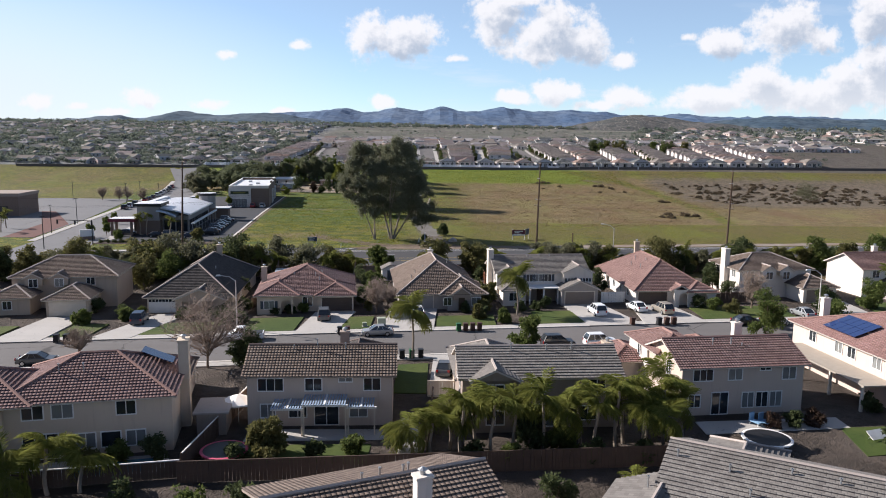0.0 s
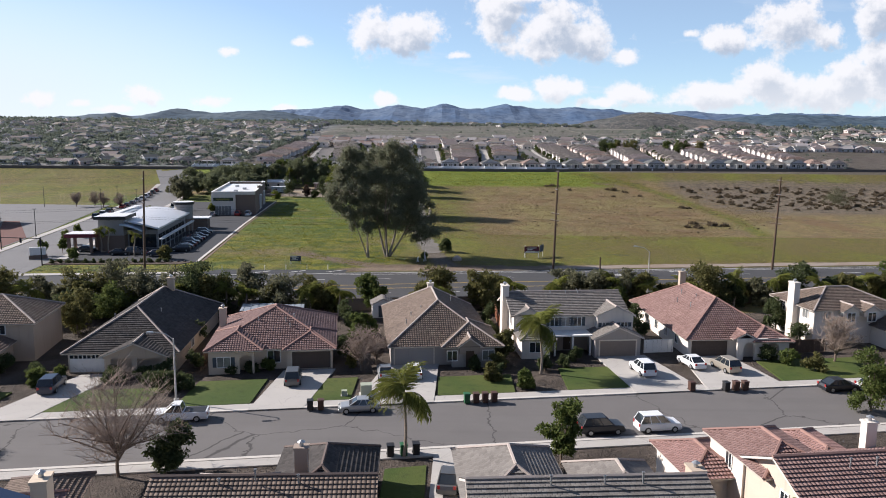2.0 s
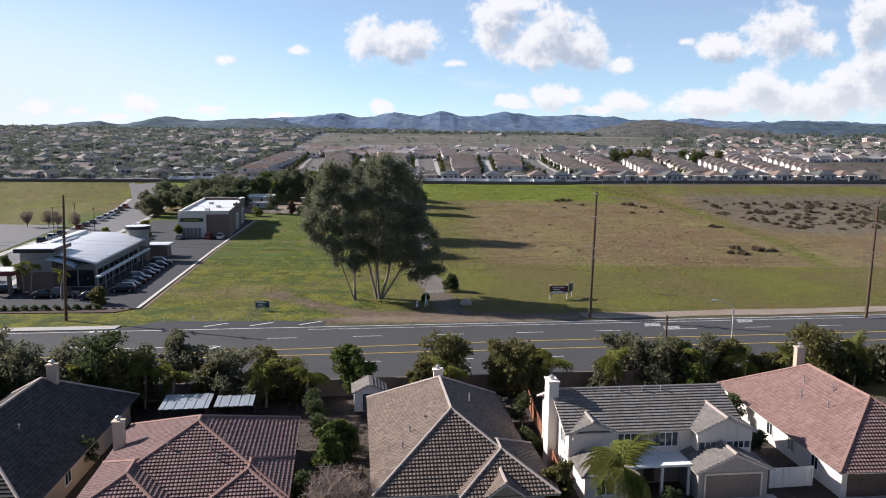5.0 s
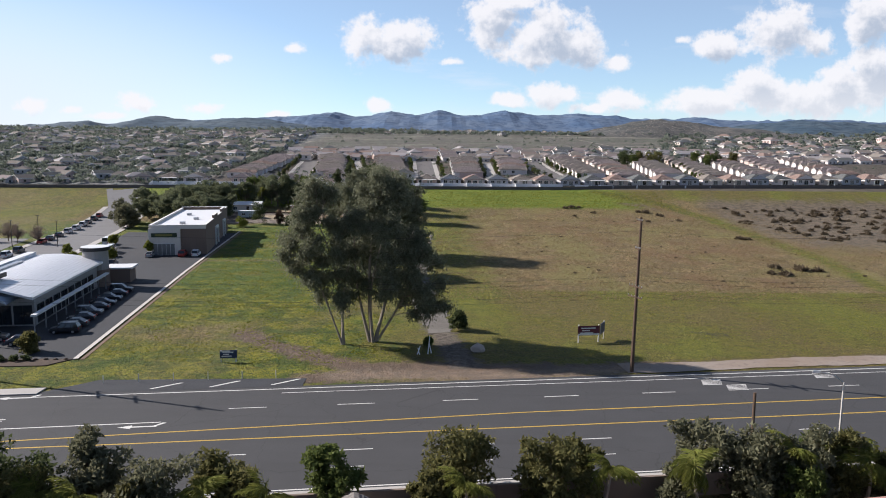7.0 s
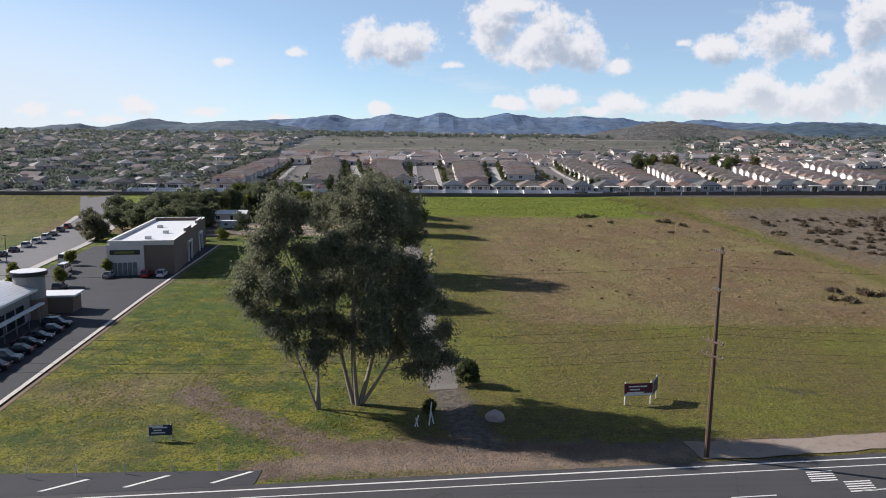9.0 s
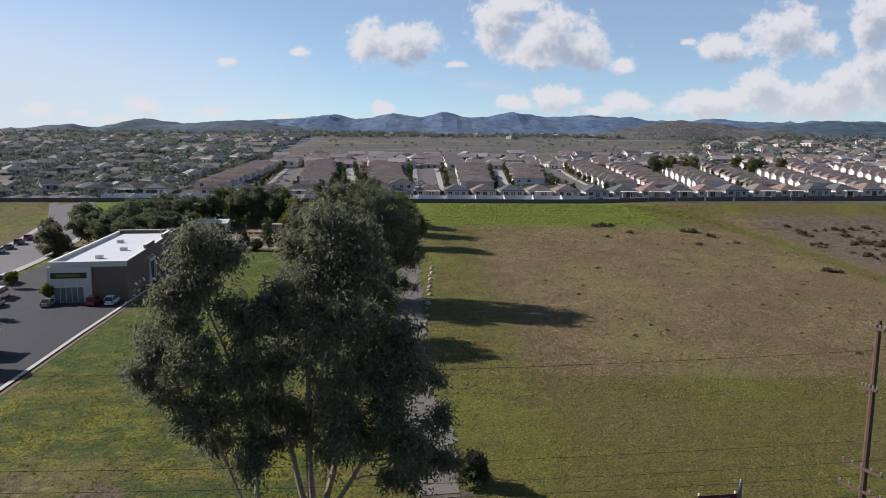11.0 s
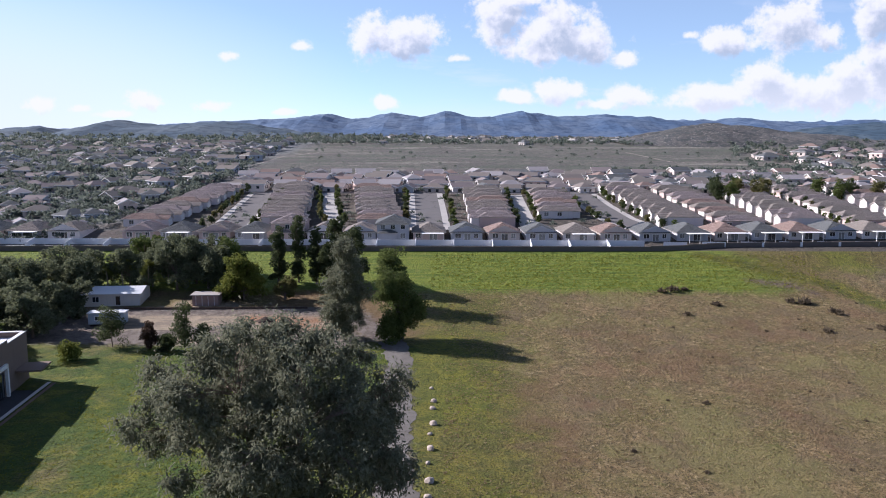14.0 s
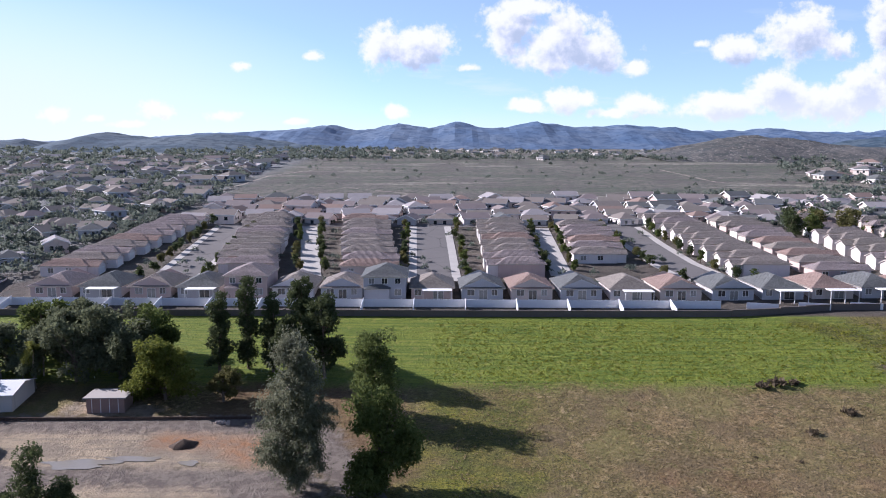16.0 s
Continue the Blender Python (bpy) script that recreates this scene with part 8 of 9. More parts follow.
def bough_set(seed, levels, deep=0.75):
    """Boughs in tiers (height, middle, half width, how many, radius), spread evenly over each tier with gaps between."""
    rnd = random.Random(seed)
    out = []
    for z, c, w, k, r in levels:
        for i in range(k):
            a = 2.4 * i + rnd.uniform(-0.5, 0.5) + z
            f = math.sqrt((i + 0.6) / k)
            out.append((c + w * f * math.cos(a), w * deep * f * math.sin(a), z * 1.07 + rnd.uniform(-1.1, 1.1), r * rnd.uniform(0.75, 1.2)))
    return out


# the big eucalyptus at the road, its leaning neighbour, and the broad one along the track
gum(-13.2, 200.5, ((-0.3, 0, -2.6, 0, 17.0, 0.26), (0, 0.2, 0.4, 1.0, 19.5, 0.32), (0.3, 0, 3.8, 0.6, 17.5, 0.28), (0.1, -0.3, 1.8, -1.4, 16.0, 0.22), (0.4, 0.2, 6.8, 0.4, 11.5, 0.20)),
    bough_set(301, ((22.6, 2.4, 2.2, 3, 1.4), (21.0, 1.8, 3.2, 5, 1.5), (18.6, 1.4, 5.0, 8, 1.7), (15.8, 1.6, 6.2, 10, 1.8), (13.0, 2.2, 7.0, 11, 1.8), (10.2, 3.2, 7.6, 11, 1.7), (7.6, 5.0, 6.6, 9, 1.6), (5.6, 7.6, 4.0, 5, 1.3))),
    "tall grey-green eucalyptus with several pale trunks", 1, group="roadside eucalyptus")
gum(-17.4, 198.8, ((-0.2, 0, -3.6, 0.4, 18.5, 0.22), (0.2, 0, 1.0, 0.6, 12.5, 0.15), (-0.1, 0.1, -6.2, 0.2, 15.0, 0.14)),
    bough_set(302, ((22.4, -3.4, 1.8, 3, 1.2), (20.2, -3.6, 2.8, 4, 1.3), (18.0, -4.2, 3.4, 5, 1.4), (15.6, -4.6, 4.2, 6, 1.4), (12.6, -4.2, 4.6, 6, 1.5), (9.6, -2.8, 4.2, 6, 1.5), (6.6, -1.6, 3.6, 4, 1.3))),
    "slender leaning eucalyptus with thin airy crown", 2, group="roadside eucalyptus")
gum(-19.0, 288.0, ((-0.4, 0, -4.6, 0, 16.5, 0.40), (0, 0.3, 0.8, 1, 18.6, 0.46), (0.5, 0, 7.4, 0.4, 14.5, 0.38), (0.3, -0.3, 10.4, 1, 9.5, 0.26), (-0.4, -0.2, -9.4, -0.5, 12.8, 0.32), (0.2, -0.2, 2.2, -3.5, 14.5, 0.30)),
    bough_set(303, ((20.4, -0.8, 5.6, 7, 1.6), (18.5, -1.0, 9.0, 13, 1.8), (16.2, -1.2, 11.8, 19, 1.9), (13.9, -1.2, 13.2, 21, 1.9), (11.4, -1.0, 13.2, 18, 1.9), (8.9, 0.0, 11.8, 14, 1.9), (6.5, 1.6, 9.4, 11, 1.8), (4.2, 3.0, 6.8, 7, 1.6), (2.4, 3.4, 5.0, 4, 1.4)), 0.82),
    "broad dark eucalyptus beside the gravel track", 3, 100, 0.32, M_BARK, "track eucalyptus")
gum(-18.8, 258.0, ((-0.3, 0, -3.4, 0, 9.6, 0.24), (0, 0.2, 0.6, 0.4, 11.0, 0.28), (0.3, 0, 4.4, 0.2, 9.0, 0.22), (0.2, -0.2, 6.6, -0.6, 6.4, 0.17), (-0.3, 0.1, -6.6, -0.3, 6.8, 0.18)),
    bough_set(308, ((11.0, -0.6, 4.4, 6, 1.6), (9.6, -0.8, 7.4, 10, 1.8), (7.6, -0.8, 9.2, 14, 1.8), (5.4, -0.6, 9.0, 13, 1.8), (3.4, -0.4, 7.4, 9, 1.6)), 0.75),
    "shorter grey-green eucalyptus between the taller ones", 8, 100, 0.30, M_BARK, "track eucalyptus")
gum(-24.0, 365.5, ((0, 0, 0.4, 0, 16.0, 0.30), (-0.2, 0.1, -1.6, 0.4, 11.0, 0.2), (0.2, 0, 1.8, 0.2, 10.0, 0.18)),
    bough_set(32, ((18.4, 0.2, 0.8, 3, 1.4), (16.2, 0.2, 1.8, 5, 1.6), (13.4, 0.2, 2.8, 7, 1.8), (10.2, 0, 3.2, 8, 2.0), (7.4, 0, 3.6, 8, 2.0), (4.6, 0, 3.2, 6, 1.7), (2.4, 0.2, 2.4, 4, 1.3)), 0.9),
    "tall grey-green eucalyptus at the dirt yard", 5, 130, 0.28)
tree(-12.6, 366.0, 12.0, lumpy(33, 22, 3.6, 3.4, 1.6, 12.0, 2.4, 3.2, 0.35), L_MID, M_BARK, "dense green pepper tree at the field's edge", 6, 17000, 0.30, ((0.2, 0, 0.26), (-1.0, 0.2, 0.2)), shell=0.4, droop=0.8)
tree(-16.2, 388.0, 13.0, lumpy(34, 22, 3.6, 3.4, 1.8, 12.8, 2.4, 3.3, 0.35), L_MID, M_BARK, "dense green pepper tree at the field's edge", 7, 15000, 0.30, shell=0.4, droop=0.8)
for i, (x, y, h) in enumerate(((-46.5, 404.5, 13.0), (-41.5, 406.0, 15.0), (-36.8, 405.0, 13.0))):
    tree(x, y, h * 1.12, lumpy(40 + i, 16, 1.2, 1.2, 1.6, h * 1.12 - 0.8, 1.5, 2.2, 0.5), L_DARK, M_BARK, "slim dark cypress-like tree beyond the dirt yard", 20 + i, 3500, 0.42, group="dark slim trees", shell=0.5)
for i, (x, y, h, w) in enumerate(((-31.5, 408, 16.5, 2.6), (-27.0, 403, 15.5, 2.4), (-33.0, 402, 12, 2.2))):
    tree(x, y, h, lumpy(50 + i, 13, w, w, 2.6, h - 1.2, 1.9, 2.6, 0.4), L_DARK, M_BARK, "dark dense tree beyond the dirt yard", 30 + i, 5500, 0.46, shell=0.45)
tree(-52.5, 394.5, 9.5, lumpy(61, 20, 7.0, 4.0, 1.6, 9.6, 2.2, 3.2, 0.3), L_LIME, M_BARK, "wide yellow-green willow beside a shed", 41, 7500, 0.45, shell=0.45, droop=1.0)
tree(-42.5, 394.0, 5.5, lumpy(62, 6, 1.6, 1.6, 1.6, 4.6, 1.3, 1.7), L_OLIVE, M_BARK, "small olive-green tree beside the yard", 42, 2200, 0.4, shell=0.45)
for i, (x, y, h, w, lf) in enumerate(((-63.5, 402, 10.5, 4.6, L_GROVE), (-71.0, 401, 11, 4.6, L_GROVE), (-93, 394, 10, 5, L_GROVE), (-101, 402, 10, 5, L_GROVE), (-84, 404, 9.5, 4.6, L_GROVE), (-109, 395, 10, 5, L_GROVE), (-120, 388, 9.5, 5, L_GROVE), (-96, 358, 8.5, 4.4, L_GROVE), (-105, 372, 10, 5, L_GROVE), (-67.5, 405, 12.5, 4.6, L_GROVE), (-60, 409, 10, 4.0, L_MID), (-76, 410, 10.5, 4.4, L_GROVE), (-84, 414, 9.0, 4.0, L_MID), (-94, 402, 9.5, 4.4, L_GROVE), (-100, 392, 10, 4.6, L_GROVE), (-108, 384, 10, 4.8, L_GROVE), (-97, 374, 9.5, 4.6, L_GROVE), (-114, 372, 9, 4.5, L_GROVE), (-88, 366, 9, 4.2, L_GROVE), (-104, 362, 9.5, 4.6, L_GROVE),
                                      (-90, 352, 7, 3.4, L_MID), (-118, 360, 8, 4, L_HAZE), (-79, 402, 9, 3.5, L_GROVE), (-112, 348, 7.5, 3.6, L_HAZE), (-88, 380, 8.5, 4, L_GROVE))):
    tree(x, y, h, lumpy(70 + i, 16, w * 1.1, w * 1.1, h * 0.2, h * 0.9, w * 0.42, w * 0.62, 0.2), lf, M_BARK, "broad dark green tree in the grove by the farm", 60 + i, 4200, 0.55, group="grove trees", shell=0.5)
for i, (x, y, h, w, lf, lb) in enumerate(((-69.0, 360, 8.6, 3.3, L_DARK, "dark green shrub tree beside the yard"), (-61.2, 359, 5.2, 1.8, L_BROWN, "small russet tree beside the yard"), (-54.0, 358, 10.0, 2.7, L_DARK, "dark pointed tree beside the yard"), (-50.5, 357.5, 5.6, 2.2, L_DARK, "dark shrub beside the yard"), (-57.4, 357.6, 3.6, 1.8, L_DARK, "low dark shrub beside the yard"),
                                          (-73.5, 352, 3.5, 2.4, L_LIME, "bright green low tree beside the store"), (166.0, 345.0, 7.5, 5.5, L_HAZE, "wide grey-green bush alone in the scrub"), (0.2, 208.0, 3.4, 1.7, L_DARK, "dark round bush beside the track"), (-4.5, 178 + 20, 1.2, 0.8, L_MID, "small green bush by the gate posts"), (-61.5, 193.5, 3.0, 1.7, L_OLIVE, "round olive shrub at the lot edge"))):
    tree(x, y, h, lumpy(90 + i, 7, w * 0.6, w * 0.6, h * 0.2, h * 0.85, w * 0.6, w * 0.85, 0.5), lf, M_BARK, lb, 90 + i, 1800, 0.34, shell=0.5, trunks=((0, 0, 0.12),))

# shrubs and small trees along the garden wall by the main road
rnd = random.Random(9)
for i in range(62):
    x = -104 + i * 3.35 + rnd.uniform(-1.2, 1.2)
    far_left = x < -34
    if -9 < x < -5 or 2 < x < 5 or 12 < x < 15 or 25 < x < 27 or (-34 <= x < 8 and rnd.random() < 0.2):
        continue
    h = rnd.choice([3.4, 4.2, 4.8, 5.4, 6.0]) * rnd.uniform(0.95, 1.15) + (2.4 if far_left else 0.7)
    w = rnd.uniform(0.46, 0.64) * h
    tree(x, road_y(x, (146.4, 149.9, 147.4)[i % 3]), h, lumpy(120 + i, 10, w * 0.7, w * 0.6, h * 0.14, h * 0.84, w * 0.36, w * 0.62, 0.2), rnd.choice([L_OLIVE, L_OLIVE, L_MID, L_DARK, L_HAZE, L_LIME if far_left else L_OLIVE]), M_BARK, "rounded evergreen shrub tree beside the garden wall", 120 + i, 3000, 0.40, group="wall shrubs", shell=0.35, trunks=((0, 0, 0.12), (0.5, 0.2, 0.1)))
# front and back gardens
for i, (x, y, h, w, lf, lb) in enumerate(((10.6, 86.6, 6.6, 1.9, L_MID, "round-crowned green street tree"), (-23.0, 84.5, 4.0, 1.8, L_DARK, "dark conifer shrub beside a house"), (55.0, 100.0, 5.6, 2.6, L_MID, "broad green garden tree"), (46.0, 100.5, 6.0, 3.0, L_MID, "broad green garden tree at the pavement"), (9.4, 106.4, 2.2, 1.3, L_MID, "clipped bright green shrub on the lawn"),
                                          (5.6, 108.8, 2.4, 1.0, L_OLIVE, "thin shrub on the front lawn"), (-31.4, 104.6, 2.2, 1.6, L_DARK, "dark shrub beside the lamp post"), (-46.8, 106.4, 1.6, 1.3, L_MID, "low shrub beside a garage"), (7.6, 117.0, 4.4, 1.6, L_OLIVE, "brownish garden tree between houses"), (-11.6, 123.0, 5.2, 1.8, L_MID, "leafy garden tree between houses"),
                                          (-14.8, 59.0, 3.4, 2.0, L_OLIVE, "rounded olive bush on a back lawn"), (-11.0, 127.5, 3.8, 1.6, L_MID, "garden tree behind a house"), (-33.5, 106.6, 1.2, 1.6, L_DARK, "low dark hedge along a porch"), (-38.5, 107.2, 1.1, 1.4, L_DARK, "low dark hedge along a porch"), (62.0, 115.5, 4.6, 2.4, L_DARK, "dark garden tree beside a lawn"), (72.0, 119, 5.0, 2.6, L_MID, "green garden tree beside a house"),
                                          (8.0, 60.2, 3.6, 1.6, L_DARK, "dark shrub under the palms"), (10.8, 60.8, 3.0, 1.4, L_MID, "green shrub under the palms"), (39.5, 56.5, 2.6, 1.6, L_OLIVE, "yellow-green shrub beside the lawn"), (-52, 103, 2.0, 1.6, L_MID, "green shrub beside a drive"), (-47.5, 140, 5, 3.0, L_LIME, "bright green garden tree beside houses"), (-57, 120, 4.6, 2.4, L_OLIVE, "olive-green garden tree beside houses"), (-53, 128, 6.5, 3.2, L_OLIVE, "broad olive garden tree"), (-50, 134, 6.5, 3.2, L_MID, "broad green garden tree"),
                                          (29.0, 146, 4.5, 2.2, L_MID, "green garden tree behind a house"), (50.5, 134, 5.0, 2.2, L_DARK, "dark garden tree behind a house"))):
    tree(x, y, h, lumpy(160 + i, 11, w * 0.7, w * 0.7, h * 0.2, h * 0.86, w * 0.4, w * 0.6, 0.3), lf, M_BARK, lb, 160 + i, 2400, 0.32, shell=0.5, trunks=((0, 0, 0.13),), group="garden plants")


for i, (x, y, h, w, lf, lb) in enumerate((
        (-48.5, 108.8, 1.5, 1.3, L_DARK, "dark green shrub in a shaded garden bed"), (-45.6, 109.0, 1.3, 1.1, L_MID, "leafy green shrub in a shaded garden bed"), (-29.2, 105.2, 1.6, 1.5, L_DARK, "dark green shrub in a shaded garden bed"),
        (-30.8, 112.6, 2.6, 1.4, L_DARK, "dark green shrub in a shaded garden bed"), (-25.7, 110.8, 1.4, 1.2, L_DARK, "dark green shrub in a shaded garden bed"), (-23.6, 111.6, 1.2, 1.1, L_DARK, "dark green shrub in a shaded garden bed"),
        (-21.4, 112.2, 1.3, 1.2, L_MID, "leafy green shrub in a shaded garden bed"), (-12.9, 117.5, 3.4, 1.5, L_DARK, "dark green shrub in a shaded garden bed"), (-11.6, 114.2, 2.0, 1.2, L_OLIVE, "olive-green shrub in a shaded garden bed"),
        (4.0, 113.6, 1.6, 1.2, L_DARK, "dark green shrub in a shaded garden bed"), (7.0, 113.6, 2.2, 1.4, L_OLIVE, "olive-green shrub in a shaded garden bed"), (6.4, 111.2, 1.3, 1.2, L_DARK, "dark green shrub in a shaded garden bed"),
        (12.6, 113.0, 1.8, 1.2, L_DARK, "dark green shrub in a shaded garden bed"), (15.2, 115.0, 1.6, 1.2, L_DARK, "dark green shrub in a shaded garden bed"), (17.4, 117.4, 1.8, 1.2, L_DARK, "dark green shrub in a shaded garden bed"),
        (42.6, 118.4, 2.2, 1.5, L_DARK, "dark green shrub in a shaded garden bed"), (44.6, 116.6, 2.4, 1.6, L_MID, "leafy green shrub in a shaded garden bed"), (46.6, 114.0, 2.4, 1.8, L_OLIVE, "olive-green shrub in a shaded garden bed"),
        (49.0, 105.0, 3.2, 2.2, L_OLIVE, "olive-green shrub in a shaded garden bed"), (-53.1, 110.4, 2.4, 1.6, L_DARK, "dark green shrub in a shaded garden bed"), (-39.4, 108.8, 1.4, 1.2, L_DARK, "dark green shrub in a shaded garden bed"),
        (-35.6, 108.6, 1.5, 1.3, L_DARK, "dark green shrub in a shaded garden bed"), (-33.4, 109.4, 2.0, 1.4, L_DARK, "dark green shrub in a shaded garden bed"), (-56.4, 133.0, 6.4, 2.6, L_DARK, "dark green shrub in a shaded garden bed"),
        (-34.2, 124.0, 3.6, 1.8, L_DARK, "dark green shrub in a shaded garden bed"), (-16.2, 126.0, 3.4, 1.6, L_DARK, "dark green shrub in a shaded garden bed"), (-15.4, 136.0, 4.0, 2.0, L_DARK, "dark green shrub in a shaded garden bed"),
        (-13.6, 130.5, 3.6, 1.8, L_DARK, "dark green shrub in a shaded garden bed"), (28.6, 128.0, 3.4, 1.7, L_DARK, "dark green shrub in a shaded garden bed"), (29.4, 136.0, 3.8, 2.0, L_DARK, "dark green shrub in a shaded garden bed"),
        (50.6, 127.0, 3.4, 1.8, L_DARK, "dark green shrub in a shaded garden bed"), (6.6, 128.0, 3.0, 1.6, L_DARK, "dark green shrub in a shaded garden bed"), (7.0, 136.0, 3.6, 1.8, L_DARK, "dark green shrub in a shaded garden bed"),
        (-24.2, 58.0, 2.2, 1.6, L_DARK, "dark green shrub in a shaded garden bed"), (-26.6, 57.4, 1.8, 1.4, L_MID, "leafy green shrub in a shaded garden bed"), (-29.4, 56.4, 1.6, 1.4, L_OLIVE, "olive-green shrub in a shaded garden bed"),
        (-33.6, 56.2, 2.0, 1.4, L_DARK, "dark green shrub in a shaded garden bed"), (-17.0, 57.6, 1.8, 1.4, L_DARK, "dark green shrub in a shaded garden bed"), (-10.6, 58.2, 1.6, 1.3, L_DARK, "dark green shrub in a shaded garden bed"),
        (-7.2, 59.4, 1.7, 1.3, L_MID, "leafy green shrub in a shaded garden bed"), (-3.6, 60.2, 2.2, 1.4, L_DARK, "dark green shrub in a shaded garden bed"), (3.0, 57.6, 1.8, 1.4, L_DARK, "dark green shrub in a shaded garden bed"),
        (6.4, 57.2, 2.0, 1.4, L_MID, "leafy green shrub in a shaded garden bed"), (13.0, 58.0, 2.2, 1.4, L_DARK, "dark green shrub in a shaded garden bed"), (17.6, 58.6, 2.0, 1.4, L_DARK, "dark green shrub in a shaded garden bed"),
        (32.0, 66.6, 1.4, 1.1, L_BROWN, "dry reddish shrub in a shaded garden bed"), (34.2, 67.0, 1.5, 1.2, L_DARK, "dark green shrub in a shaded garden bed"), (36.4, 67.2, 1.4, 1.2, L_BROWN, "dry reddish shrub in a shaded garden bed"),
        (41.0, 61.5, 2.0, 1.5, L_DARK, "dark green shrub in a shaded garden bed"), (44.2, 66.0, 2.4, 1.6, L_DARK, "dark green shrub in a shaded garden bed"), (43.6, 71.0, 2.0, 1.4, L_DARK, "dark green shrub in a shaded garden bed"),
        (9.0, 50.5, 2.4, 1.8, L_DARK, "dark green shrub in a shaded garden bed"), (3.0, 49.0, 2.2, 1.8, L_DARK, "dark green shrub in a shaded garden bed"), (-14.0, 49.5, 2.0, 1.6, L_DARK, "dark green shrub in a shaded garden bed"),
        (-18.0, 48.6, 2.2, 1.8, L_MID, "leafy green shrub in a shaded garden bed"), (-23.0, 49.4, 1.8, 1.6, L_DARK, "dark green shrub in a shaded garden bed"), (27.0, 56.0, 2.2, 1.7, L_OLIVE, "olive-green shrub in a shaded garden bed"))):
    tree(x, y, h, lumpy(400 + i, 6, w * 0.6, w * 0.6, h * 0.25, h * 0.8, w * 0.4, w * 0.6, 0.3), lf, M_BARK, lb, 400 + i, 700, 0.28, ((0, 0, 0.05),), "shrub", "garden shrubs", 0.35)


def bare_tree(x, y, h, w, label, seed):
    """A winter tree: trunk, limbs and fine twigs."""
    r = random.Random(seed)
    t = thing("bare_tree", label, "tree", (x, y, 0.0))
    g = Geo()
    limbs(g, (0, 0, -0.2), (0.1, 0, h * 0.3), 0.16, 0.12, 0.1, r, 7, 3)
    tw = Geo()
    for i in range(24):
        a = 2.4 * i + r.uniform(-0.2, 0.2)
        el = r.uniform(0.1, 1.45)
        tip = Vector((w * math.cos(a) * math.cos(el), w * math.sin(a) * math.cos(el), h * (0.38 + 0.62 * math.sin(el) * r.uniform(0.8, 1.0))))
        pts = limbs(g, (0.1, 0, h * r.uniform(0.16, 0.32)), tip, 0.09, 0.025, 0.5, r, 5, 5)
        for k in range(20):
            p = pts[r.randint(1, 5)]
            q = Vector(p) + Vector((r.uniform(-1, 1), r.uniform(-1, 1), r.uniform(-0.1, 1.0))) * w * 0.34
            limbs(tw, p, q, 0.026, 0.008, 0.1, r, 3, 3)
            for m in range(5):
                e = Vector(q) + Vector((r.uniform(-1, 1), r.uniform(-1, 1), r.uniform(-0.3, 1))) * w * 0.20
                tw.tube([Vector(p).lerp(q, r.uniform(0.4, 0.9)), e], [0.014, 0.007], 3)
    part("trunk", g, M_BARK, t)
    part("twig_crown", tw, plain("twig_bark", (0.27, 0.21, 0.17), 0.9), t)


bare_tree(-27.4, 83.2, 8.4, 4.8, "leafless grey-brown tree in a front garden", 4)
bare_tree(-10.2, 112.5, 5.2, 2.2, "leafless pale tree between two houses", 5)
bare_tree(-8.6, 115.0, 4.6, 1.8, "leafless brownish tree between two houses", 8)
bare_tree(51.2, 118.0, 6.0, 2.8, "leafless grey tree between two houses", 6)
bare_tree(-45.0, 88.0, 3.2, 1.8, "leafless reddish shrub tree at the pavement", 7)
for i, (x, y) in enumerate(((-128, 308), (-133, 312), (-139, 310), (-121, 306))):
    bare_tree(x, y, 5.5, 2.2, "leafless tree beside the parking lot", 70 + i)


